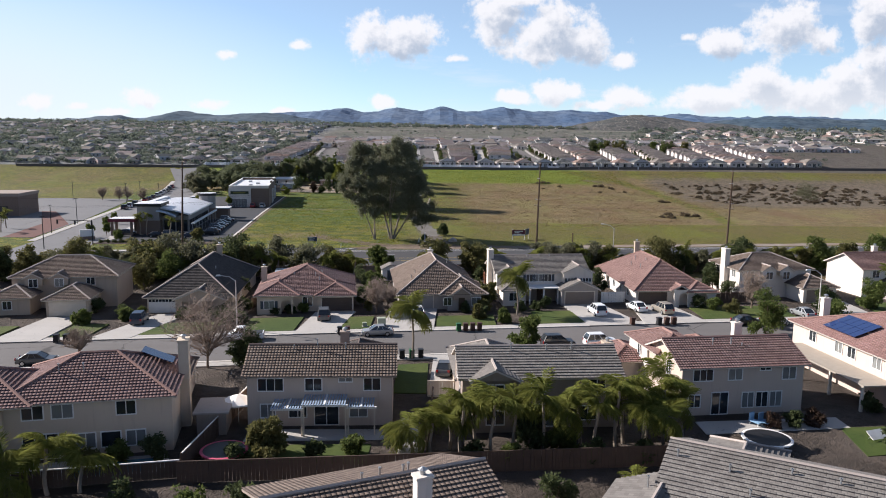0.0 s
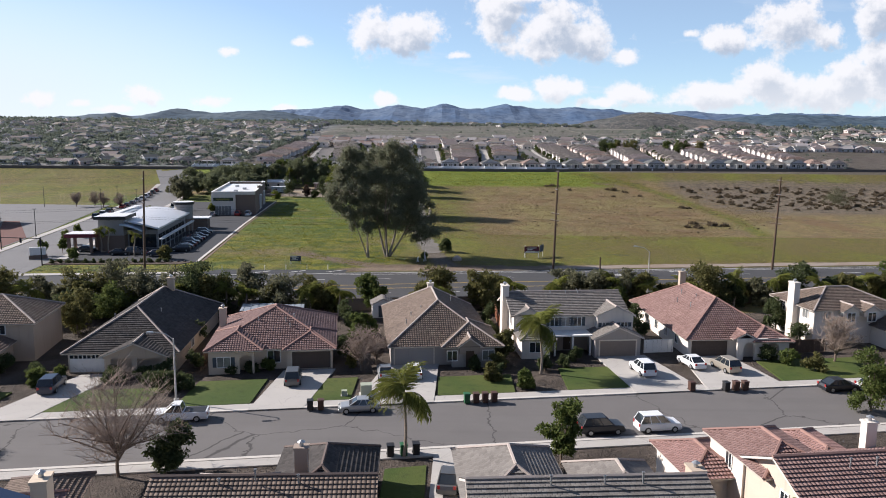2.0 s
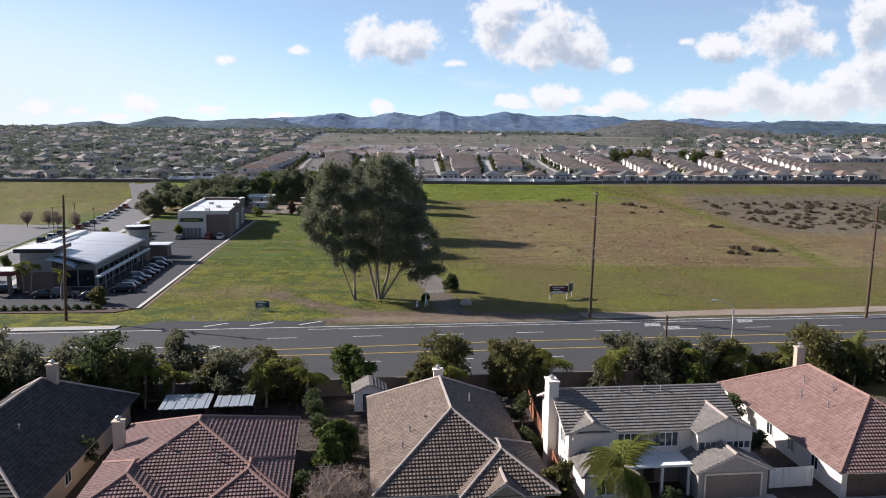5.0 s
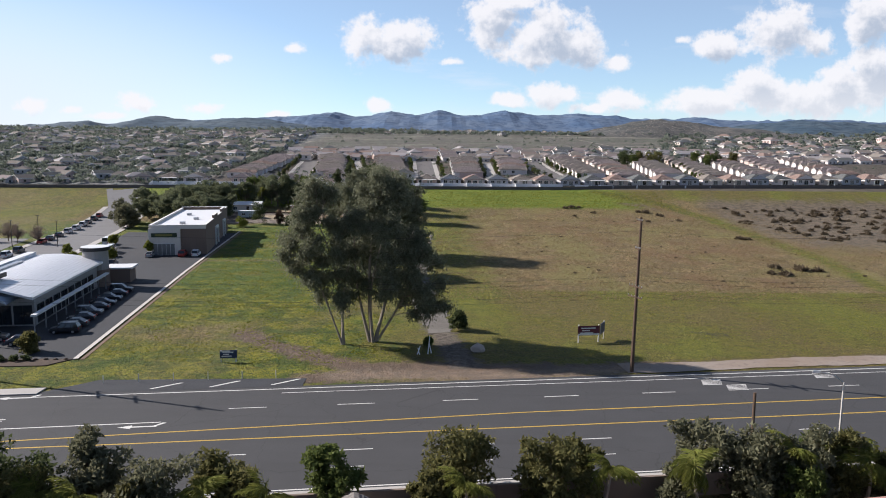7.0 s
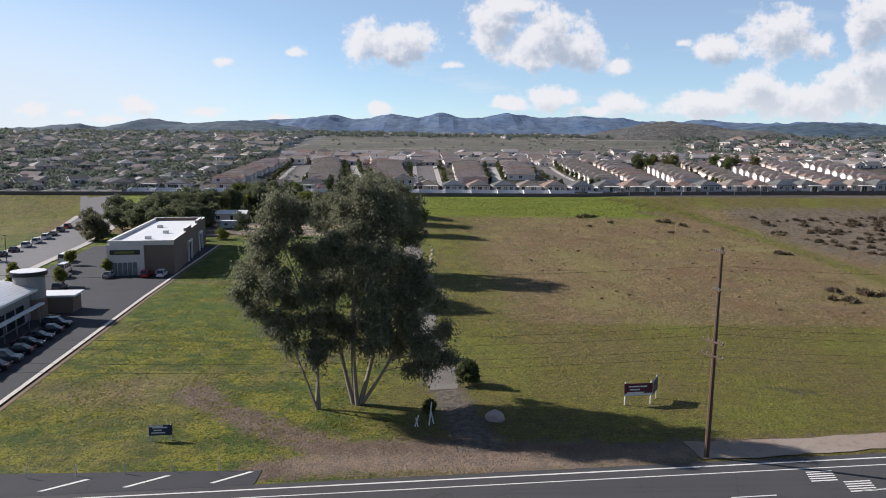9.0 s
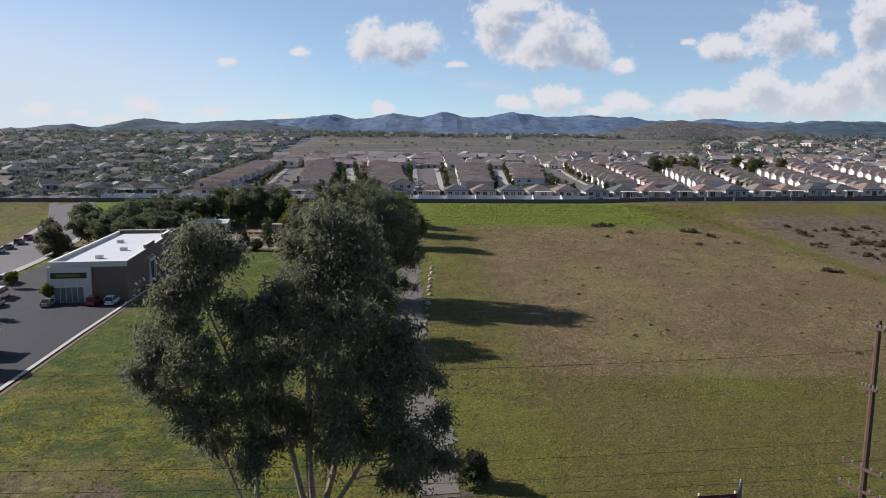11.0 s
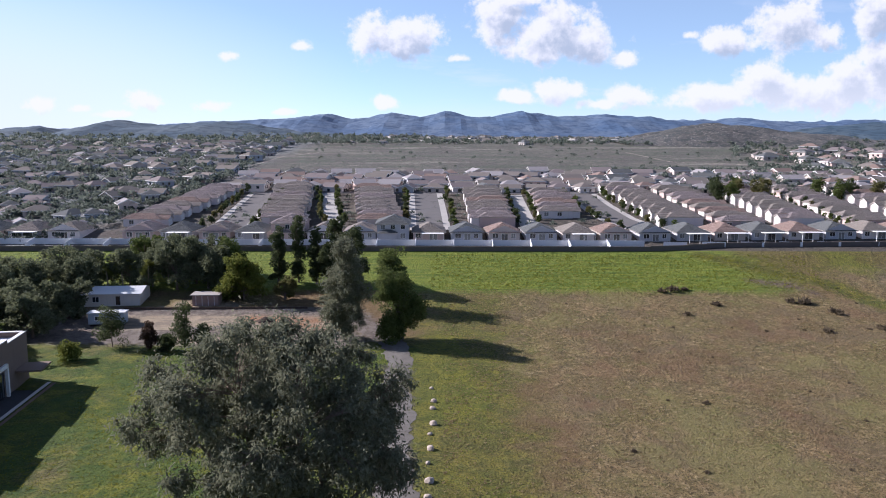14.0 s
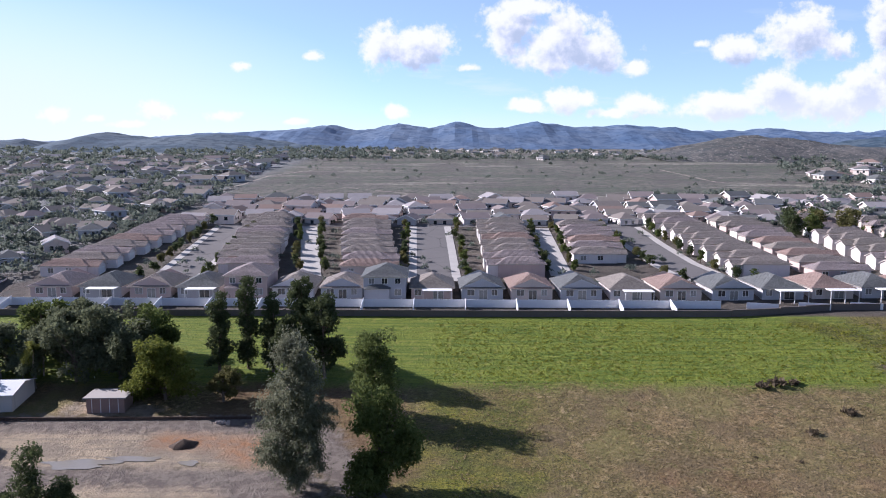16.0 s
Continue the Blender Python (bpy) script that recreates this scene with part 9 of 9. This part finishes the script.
def palm(x, y, h, r, label, seed, leaf=None, fronds=14, feather=True):
    """A feather palm: ringed trunk and arching fronds, each with its leaflets."""
    rd = random.Random(seed)
    t = thing("palm_tree", label, "palm", (x, y, land(y)), rd.uniform(0, 360), "palms")
    g = Geo()
    k = 10
    g.tube([(0.15 * math.sin(i * 0.5), 0.1 * math.cos(i * 0.4), -0.2 + (h + 0.2) * i / k) for i in range(k + 1)], [0.16 - 0.05 * i / k + (0.012 if i % 2 else 0) for i in range(k + 1)], 8)
    part("trunk", g, M_PALEBARK, t)
    key = ("frond", round(r, 1), (leaf or L_PALM).name)
    if key not in CACHE:
        q = random.Random(5)
        f = Geo()
        pts = [Vector((r * s * (1 - 0.10 * s), 0, r * (0.75 * s - 1.0 * s * s))) for s in (i / 14 for i in range(15))]
        f.tube(pts, [0.035 - 0.002 * i for i in range(15)], 4)
        for i in range(2, 15):
            for e in range(2):
                for s in (-1, 1):
                    p = pts[i - 1].lerp(pts[i], e / 2 + q.uniform(-0.15, 0.15))
                    ln = r * 0.42 * math.sin(math.pi * (0.16 + 0.74 * (i + e / 2) / 15)) * q.uniform(0.8, 1.15)
                    tip = p + Vector((ln * q.uniform(0.25, 0.6), s * ln * q.uniform(0.35, 0.75), -ln * q.uniform(0.3, 0.85)))
                    f.face([p, p.lerp(tip, 0.45) + Vector((0.04, 0, 0.05)), tip, p.lerp(tip, 0.45) - Vector((0.04, 0, -0.02))])
        CACHE[key] = f.mesh("frond", leaf or L_PALM)
    for i in range(fronds):
        up_ = -96 + 216 * ((i * 0.618) % 1.0)
        k = rd.uniform(0.7, 1.12)
        part("frond", CACHE[key], None, t, "", Matrix.Translation((0.15 * math.sin(5), 0.1 * math.cos(4), h)) @ Euler((rd.uniform(-0.35, 0.35), radians(-up_ * 0.5 + rd.uniform(-9, 9)), radians(137.5 * i + rd.uniform(-14, 14)))).to_matrix().to_4x4() @ Matrix.Diagonal((k, k, k, 1)))


palm(-3.4, 87.4, 6.2, 3.3, "feathery queen palm on the pavement", 1, fronds=46)
palm(11.9, 111.8, 6.2, 3.3, "feathery queen palm on a front lawn", 2, fronds=46)
for i, (x, y, h) in enumerate(((-0.6, 58.4, 4.2), (2.0, 59.5, 4.6), (4.6, 58.8, 4.2), (6.6, 60.2, 5.0), (9.0, 59.6, 5.2), (11.4, 60.4, 5.0), (13.6, 59.8, 4.6), (15.6, 60.6, 4.8), (17.8, 60.2, 4.4), (19.8, 61.0, 5.2), (21.6, 61.8, 5.4), (20.6, 64.0, 6.2), (19.6, 58.8, 3.4), (-2.2, 57.4, 3.6), (3.2, 61.2, 4.0), (8.0, 61.6, 4.6), (12.6, 61.8, 4.8), (16.6, 62.4, 4.4), (1.0, 60.6, 3.6), (18.8, 62.2, 3.6))):
    palm(x, y, h * (0.78 + 0.09 * (i * 7 % 5)), 2.5 + 0.2 * (i % 3), "feathery garden palm in a row along the back fence", 10 + i, fronds=26)
for i, (x, y, h) in enumerate(((-36.0, 51.0, 4.6), (-32.6, 51.2, 3.4), (-29.6, 51.6, 3.6), (-31.0, 49.6, 2.4), (-27.2, 52.0, 2.6), (-34.2, 49.8, 2.2))):
    palm(x, y, h, 2.9, "feathery palm in a back garden", 40 + i, fronds=24)
palm(40.5, 57.5, 2.4, 2.0, "young palm beside the lawn", 48)
palm(21.5, 53.6, 2.0, 1.9, "small palm behind the board fence", 98)
palm(15.0, 51.4, 1.6, 1.8, "young palm below the fence", 49)
for i, (x, off, h) in enumerate(((-33.0, 146.5, 4.2), (-30.0, 146.0, 3.6), (-20.5, 145.6, 3.8), (-1.0, 144.5, 3.8), (10.5, 145.0, 4.2), (26.5, 146.0, 4.6), (33.5, 145.5, 3.6), (47.5, 145.8, 4.8), (55, 146, 4.2), (-39.5, 146, 4.2), (-53, 146, 4.2), (-60, 145, 4.6), (-67, 145.4, 4.0), (62, 146, 3.8), (18.0, 145.2, 4.2), (38.5, 145.0, 4.0), (-16.0, 145.0, 3.6), (70, 146, 4))):
    palm(x, road_y(x, off), h, 2.5, "feathery queen palm beside the garden wall", 60 + i, fronds=24)
palm(74.0, 118.5, 6.0, 2.6, "tall palm in a front garden", 80, fronds=20)
palm(-77.6, 201.5, 5.4, 1.9, "palm beside the shop entrance", 81)
palm(-79.6, 202.0, 5.0, 1.8, "palm beside the shop entrance", 82)
palm(-69.5, 196.5, 4.8, 1.9, "palm beside the shop entrance", 83)
palm(-77.0, 398.5, 7.0, 3.0, "tall palm beside the dirt yard", 84, fronds=22)
for i in range(5):
    palm(-88 + i * 3.4, 400 + i, 5.5 + (i % 2), 2.4, "palm in the grove beside the farm", 85 + i)
palm(-122, 214, 4.5, 2.4, "palm beside the parking lot", 95)
palm(-118, 205, 4.5, 2.4, "palm beside the parking lot", 96)
for i, (x, y, h, w) in enumerate(((-80, 285, 4, 1.6), (-84, 272, 4.2, 1.8), (-92, 268, 3.4, 1.5), (-97, 262, 3.2, 1.5), (-101, 284, 3.4, 1.6), (-96, 300, 3.8, 1.8), (-90, 196, 3.6, 1.2), (-87.5, 200, 3.4, 1.2), (-94, 214, 3.6, 1.3), (-97, 226, 3.6, 1.3), (-80, 190, 2.6, 1.6))):
    tree(x, y, h, lumpy(260 + i, 7, w * 0.5, w * 0.5, h * 0.4, h * 0.85, w * 0.5, w * 0.7, 0.2), L_LIME if i < 6 else L_MID, M_BARK, "young street tree in the parking lot", 260 + i, 1300, 0.34, group="lot trees", shell=0.45, trunks=((0, 0, 0.08),))


for i in range(15):
    x = -83.0 + i * 1.65
    tree(x, 186.4 + (x + 83) * 0.12, 0.9, [(0, 0, 0.5, 0.6, 0.5, 0.45), (0.3, 0.1, 0.35, 0.5, 0.45, 0.35)], L_DARK, M_BARK, "low clipped dark shrub at the lot edge", 330 + i, 260, 0.22, ((0, 0, 0.04),), "shrub", "lot edge shrubs", 0.4)


rnd = random.Random(31)
for line in STREETS:
    for side in (-7.8, 7.8) if line in STREETS[:3] else (-3.6, 3.6):
        y = line[0][1] + rnd.uniform(2, 6)
        while y < line[-1][1]:
            x = float(np.interp(y, [p[1] for p in line], [p[0] for p in line])) + side + rnd.uniform(-0.8, 0.8)
            w, h = rnd.uniform(0.8, 1.5), rnd.uniform(2.4, 4.2)
            tree(x, y, h, lumpy(int(y * 3 + side), 5, w * 0.6, w * 0.6, h * 0.3, h * 0.85, w * 0.5, w * 0.75, 0.2), rnd.choice([L_DARK, L_DARK, L_MID, L_OLIVE]), M_BARK, "small dark street tree among estate houses", int(y * 7 + x), 240, 0.5, ((0, 0, 0.08),), "tree", "estate street trees", 0.4)
            y += rnd.uniform(4.0, 8.0)
for x, y in ((98, 500), (103, 497), (108, 503), (113, 499), (118, 504), (101, 507), (110, 509), (146, 500), (152, 505), (158, 499), (140, 507)):
    tree(x, y, rnd.uniform(6, 9), lumpy(int(x * 5), 9, 2.2, 2.2, 1.5, 7.0, 1.5, 2.3, 0.2), rnd.choice([L_DARK, L_OLIVE, L_MID]), M_BARK, "broad green tree among estate houses", int(x * 9), 900, 0.6, ((0, 0, 0.16),), "tree", "estate grove", 0.4)


# ---- scrub, grass and far woods ----
def scatter(name, label, category, pts, leaf, seed, size, per, flat=0.6):
    """Clumps of leaf sprays at (x, y, radius): stuff that nobody could count."""
    r = np.random.RandomState(seed)
    P = np.array(pts)
    k = np.repeat(np.arange(len(P)), per)
    d = r.normal(size=(len(k), 3))
    d /= np.linalg.norm(d, axis=1, keepdims=True)
    d[:, 2] = np.abs(d[:, 2])
    rad = P[k, 2:3] * (0.5 + 0.5 * r.rand(len(k), 1))
    c = d * rad
    c[:, 2] *= flat
    c[:, 0] += P[k, 0]
    c[:, 1] += P[k, 1]
    c[:, 2] += np.interp(P[k, 1], GY, GZ)
    if P.shape[1] > 3:
        c[:, 2] += P[k, 3]
    u = r.normal(size=(len(k), 3))
    u[:, 2] = np.abs(u[:, 2])
    u /= np.linalg.norm(u, axis=1, keepdims=True)
    w = np.cross(u, r.normal(size=(len(k), 3)))
    w /= np.linalg.norm(w, axis=1, keepdims=True)
    s = size * P[k, 2:3] * (0.6 + 0.8 * r.rand(len(k), 1))
    spray = np.stack([c - w * s * 0.5, c + w * s * 0.5, c + u * s * 1.15], 1)
    me = bpy.data.meshes.new(name)
    me.from_pydata(spray.reshape(-1, 3).tolist(), [], np.arange(len(k) * 3).reshape(-1, 3).tolist())
    me.materials.append(leaf)
    me.update()
    tagged(new(name, me), label, category, kind="stuff")


rs = np.random.RandomState(77)


def spread(count, x0, x1, y0, y1, r0, r1, keep=lambda x, y: True):
    out = []
    while len(out) < count:
        x, y = rs.uniform(x0, x1), rs.uniform(y0, y1)
        if keep(x, y):
            out.append((x, y, rs.uniform(r0, r1)))
    return out


def clumpy(x, y, size, least):
    """True in patches of about that size, so that tufts gather and leave gaps."""
    v = noise.noise(Vector((x / size, y / size, 3.1))) + 0.6 * noise.noise(Vector((x / size * 3.3, y / size * 3.3, 9.7)))
    return v > least + rs.uniform(-0.7, 0.7)


L_STRAW = leaves("straw_grass", (0.16, 0.120, 0.060), (0.34, 0.262, 0.150), 0.75)
L_WEED = leaves("green_weeds", (0.110, 0.140, 0.012), (0.255, 0.245, 0.042), 0.75)
L_SCRUB = leaves("brown_scrub", (0.085, 0.066, 0.044), (0.15, 0.118, 0.08), 0.75)
scatter("dry_grass", "tufts of dry straw grass over the field", "grass", spread(34000, -4, 125, 232, 402, 0.08, 0.24, lambda x, y: x < 30 + (y - 190) * 0.9 and clumpy(x, y, 9.0, 0.12)), L_STRAW, 1, 0.9, 3, 0.6)
scatter("weeds", "low green weeds over the vacant land", "grass", spread(14000, -62, -8, 189, 345, 0.07, 0.20, lambda x, y: x > -51 - (y - 190) * 0.13 and x < -8 - (y - 190) * 0.06 and clumpy(x, y, 6.0, 0.15)) + spread(6000, 6, 90, 194, 242, 0.05, 0.13, lambda x, y: clumpy(x, y, 8.0, 0.15)) + spread(4000, -8, 95, 402, 426, 0.12, 0.34), L_WEED, 2, 0.8, 4, 0.5)
BRUSH = [(53, 401.8, 1.4), (50, 401, 1.2), (56, 402, 1.0), (51, 384, 1.0), (60, 391.2, 1.1), (82, 393, 1.7), (79, 394, 1.3), (85.5, 385.5, 1.5), (77.2, 372.6, 1.1), (90, 375.4, 1.2), (94.8, 328, 1.5), (97, 327, 1.1), (80.7, 271.8, 1.4), (78.5, 261.2, 1.5), (76, 263, 1.1), (85.4, 268.2, 1.8), (89, 267, 1.4), (37, 331.5, 0.6), (118, 391, 1.4), (131, 388, 1.5), (135, 372, 1.6), (131, 377, 1.4), (152, 389, 1.6), (154, 379, 1.6)]
scatter("sagebrush", "low brown sagebrush clumps in the field", "scrub", spread(300, 112, 215, 322, 402, 0.4, 1.5, lambda x, y: x + 0.25 * y > 205) + spread(60, 20, 104, 250, 400, 0.2, 0.45) + BRUSH, L_SCRUB, 3, 0.5, 60, 0.6)


def far_trees(count, x0, x1, y0, y1, r0, r1, keep=lambda x, y: True):
    return [(x, y, r, r * 0.5) for x, y, r in spread(count, x0, x1, y0, y1, r0, r1, keep)]


def edge(y):
    """Where the wooded suburb ends and the estate and the open land begin."""
    return float(np.interp(y, [430, 512, 560, 640, 760, 960], [-116, -100, -96, -104, -112, -40]))


far = far_trees(2600, -330, -96, 434, 580, 0.8, 1.9, lambda x, y: x < edge(y) - 2)
far += far_trees(5200, -600, -96, 440, 780, 1.0, 2.5, lambda x, y: x < edge(y) - 2)
far += far_trees(1300, -850, -20, 750, 960, 1.4, 3.2, lambda x, y: x < edge(y) + 40)
far += far_trees(300, -110, 300, 750, 800, 1.2, 2.8)
far += far_trees(70, -90, 150, 566, 740, 0.7, 1.6)
far += far_trees(420, 130, 420, 540, 720, 1.2, 3.0, lambda x, y: x > 130 + (y - 540) * 0.3)
far += far_trees(360, -96, 240, 446, 560, 0.7, 1.5)
far += far_trees(150, 60, 260, 558, 568, 1.0, 2.4)
far += far_trees(520, 200, 800, 700, 960, 1.6, 3.6)
far += far_trees(60, 84, 165, 500, 545, 1.6, 3.0)
far += far_trees(360, -60, 480, 800, 940, 0.7, 2.0)
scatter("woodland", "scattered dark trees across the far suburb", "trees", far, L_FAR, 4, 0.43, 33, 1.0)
# houses half hidden among the trees, and the far rows of the estate
far_g = Geo()


def far_house(x, y, turn, tall, wi, ri, big=1.0, gable=False):
    """Walls, hipped or gabled roof, pale eaves and a few window panes, added to the far suburb."""
    z, c, s_ = land(y), math.cos(turn), math.sin(turn)
    w, d, h = 4.9 * big, 6.6 * big, (4.6 if tall else 2.8) * big

    def at(px, py, pz):
        return (x + px * c - py * s_, y + px * s_ + py * c, z + pz)
    ring = [(-w, -d), (w, -d), (w, d), (-w, d)]
    for (ax, ay), (bx, by) in zip(ring, ring[1:] + ring[:1]):
        far_g.face([at(ax, ay, -1.5), at(bx, by, -1.5), at(bx, by, h), at(ax, ay, h)], wi)
        for f in (0.25, 0.62):
            nx, ny = (by - ay), -(bx - ax)
            l = math.hypot(nx, ny)
            nx, ny = nx / l * 0.04, ny / l * 0.04
            p0, p1 = (ax + (bx - ax) * f + nx, ay + (by - ay) * f + ny), (ax + (bx - ax) * (f + 0.13) + nx, ay + (by - ay) * (f + 0.13) + ny)
            far_g.face([at(*p0, h - 2.0), at(*p1, h - 2.0), at(*p1, h - 0.9), at(*p0, h - 0.9)], 9)
    o, e = 0.5, h - 0.2
    a, b, cc, dd = at(-w - o, -d - o, e), at(w + o, -d - o, e), at(w + o, d + o, e), at(-w - o, d + o, e)
    top = h + 0.46 * w
    if gable:
        r0, r1 = at(0, -d - o, top), at(0, d + o, top)
        faces = ([b, cc, r1, r0], [dd, a, r0, r1])
        for py in (-d, d):
            far_g.face([at(-w, py, h - 0.1), at(w, py, h - 0.1), at(0, py, top - 0.25)], wi)
        for py in (-d - o - 0.02, d + o + 0.02):
            for px in (-w - o, w + o):
                far_g.face([at(px, py, e - 0.28), at(px, py, e + 0.04), at(0, py, top + 0.04), at(0, py, top - 0.28)], 10)
    else:
        r0, r1 = at(0, -d + w, top), at(0, d - w, top)
        faces = ([a, b, r0], [b, cc, r1, r0], [cc, dd, r1], [dd, a, r0, r1])
    for f in faces:
        far_g.face(f, 11 if ri == 5 else 4 + ri)
    rim = [(-w - o, -d - o), (w + o, -d - o), (w + o, d + o), (-w - o, d + o)]
    for i, ((ax, ay), (bx, by)) in enumerate(zip(rim, rim[1:] + rim[:1])):
        if not gable or i % 2:
            far_g.face([at(ax, ay, e - 0.25), at(bx, by, e - 0.25), at(bx, by, e), at(ax, ay, e)], 10)


rr = random.Random(21)
y = 519
while y < 560:
    x = -92 + rr.uniform(0, 5)
    while x < 280:
        far_house(x, y + rr.uniform(-1.2, 1.2), rr.choice([0, 1.571, 1.571]) + rr.uniform(-0.3, 0.3), rr.random() < 0.15, rr.choice([0, 1, 1, 2, 3]), rr.choice([0, 0, 1, 1, 2, 3, 4, 5, 5]), rr.uniform(0.54, 0.68), rr.random() < 0.6)
        x += rr.uniform(7.6, 11.5)
    y += 7.0
for i in range(1150):
    x, y = rr.uniform(-600, -100), rr.uniform(438, 770)
    if x < edge(y) - 5:
        far_house(x, y, rr.uniform(0, 3.1), rr.random() < 0.1, rr.choice([0, 2, 2, 3]), rr.choice([0, 1, 2, 2, 4, 4, 5]), rr.uniform(0.45, 0.72), rr.random() < 0.5)
for i in range(150):
    x, y = rr.uniform(120, 480), rr.uniform(520, 700)
    if x > 150 + (y - 560) * 0.3:
        far_house(x, y, rr.uniform(0, 3.1), rr.random() < 0.15, rr.choice([0, 1, 3]), rr.choice([0, 2, 3, 4]), rr.uniform(0.6, 0.85))
for i in range(170):
    x, y = rr.uniform(-200, 620), rr.uniform(770, 960)
    far_house(x, y, rr.uniform(0, 3.1), False, 1, rr.choice([2, 4]), rr.uniform(0.35, 0.65))
tagged(new("distant_houses", far_g.mesh("distant_houses", E_W + E_R + [M_GLASS, M_WHITE, tiles("estate_tile_pale", (0.36, 0.335, 0.335), (0.46, 0.43, 0.43))])), "many pale houses with tile roofs in the far suburb", "houses", kind="stuff")
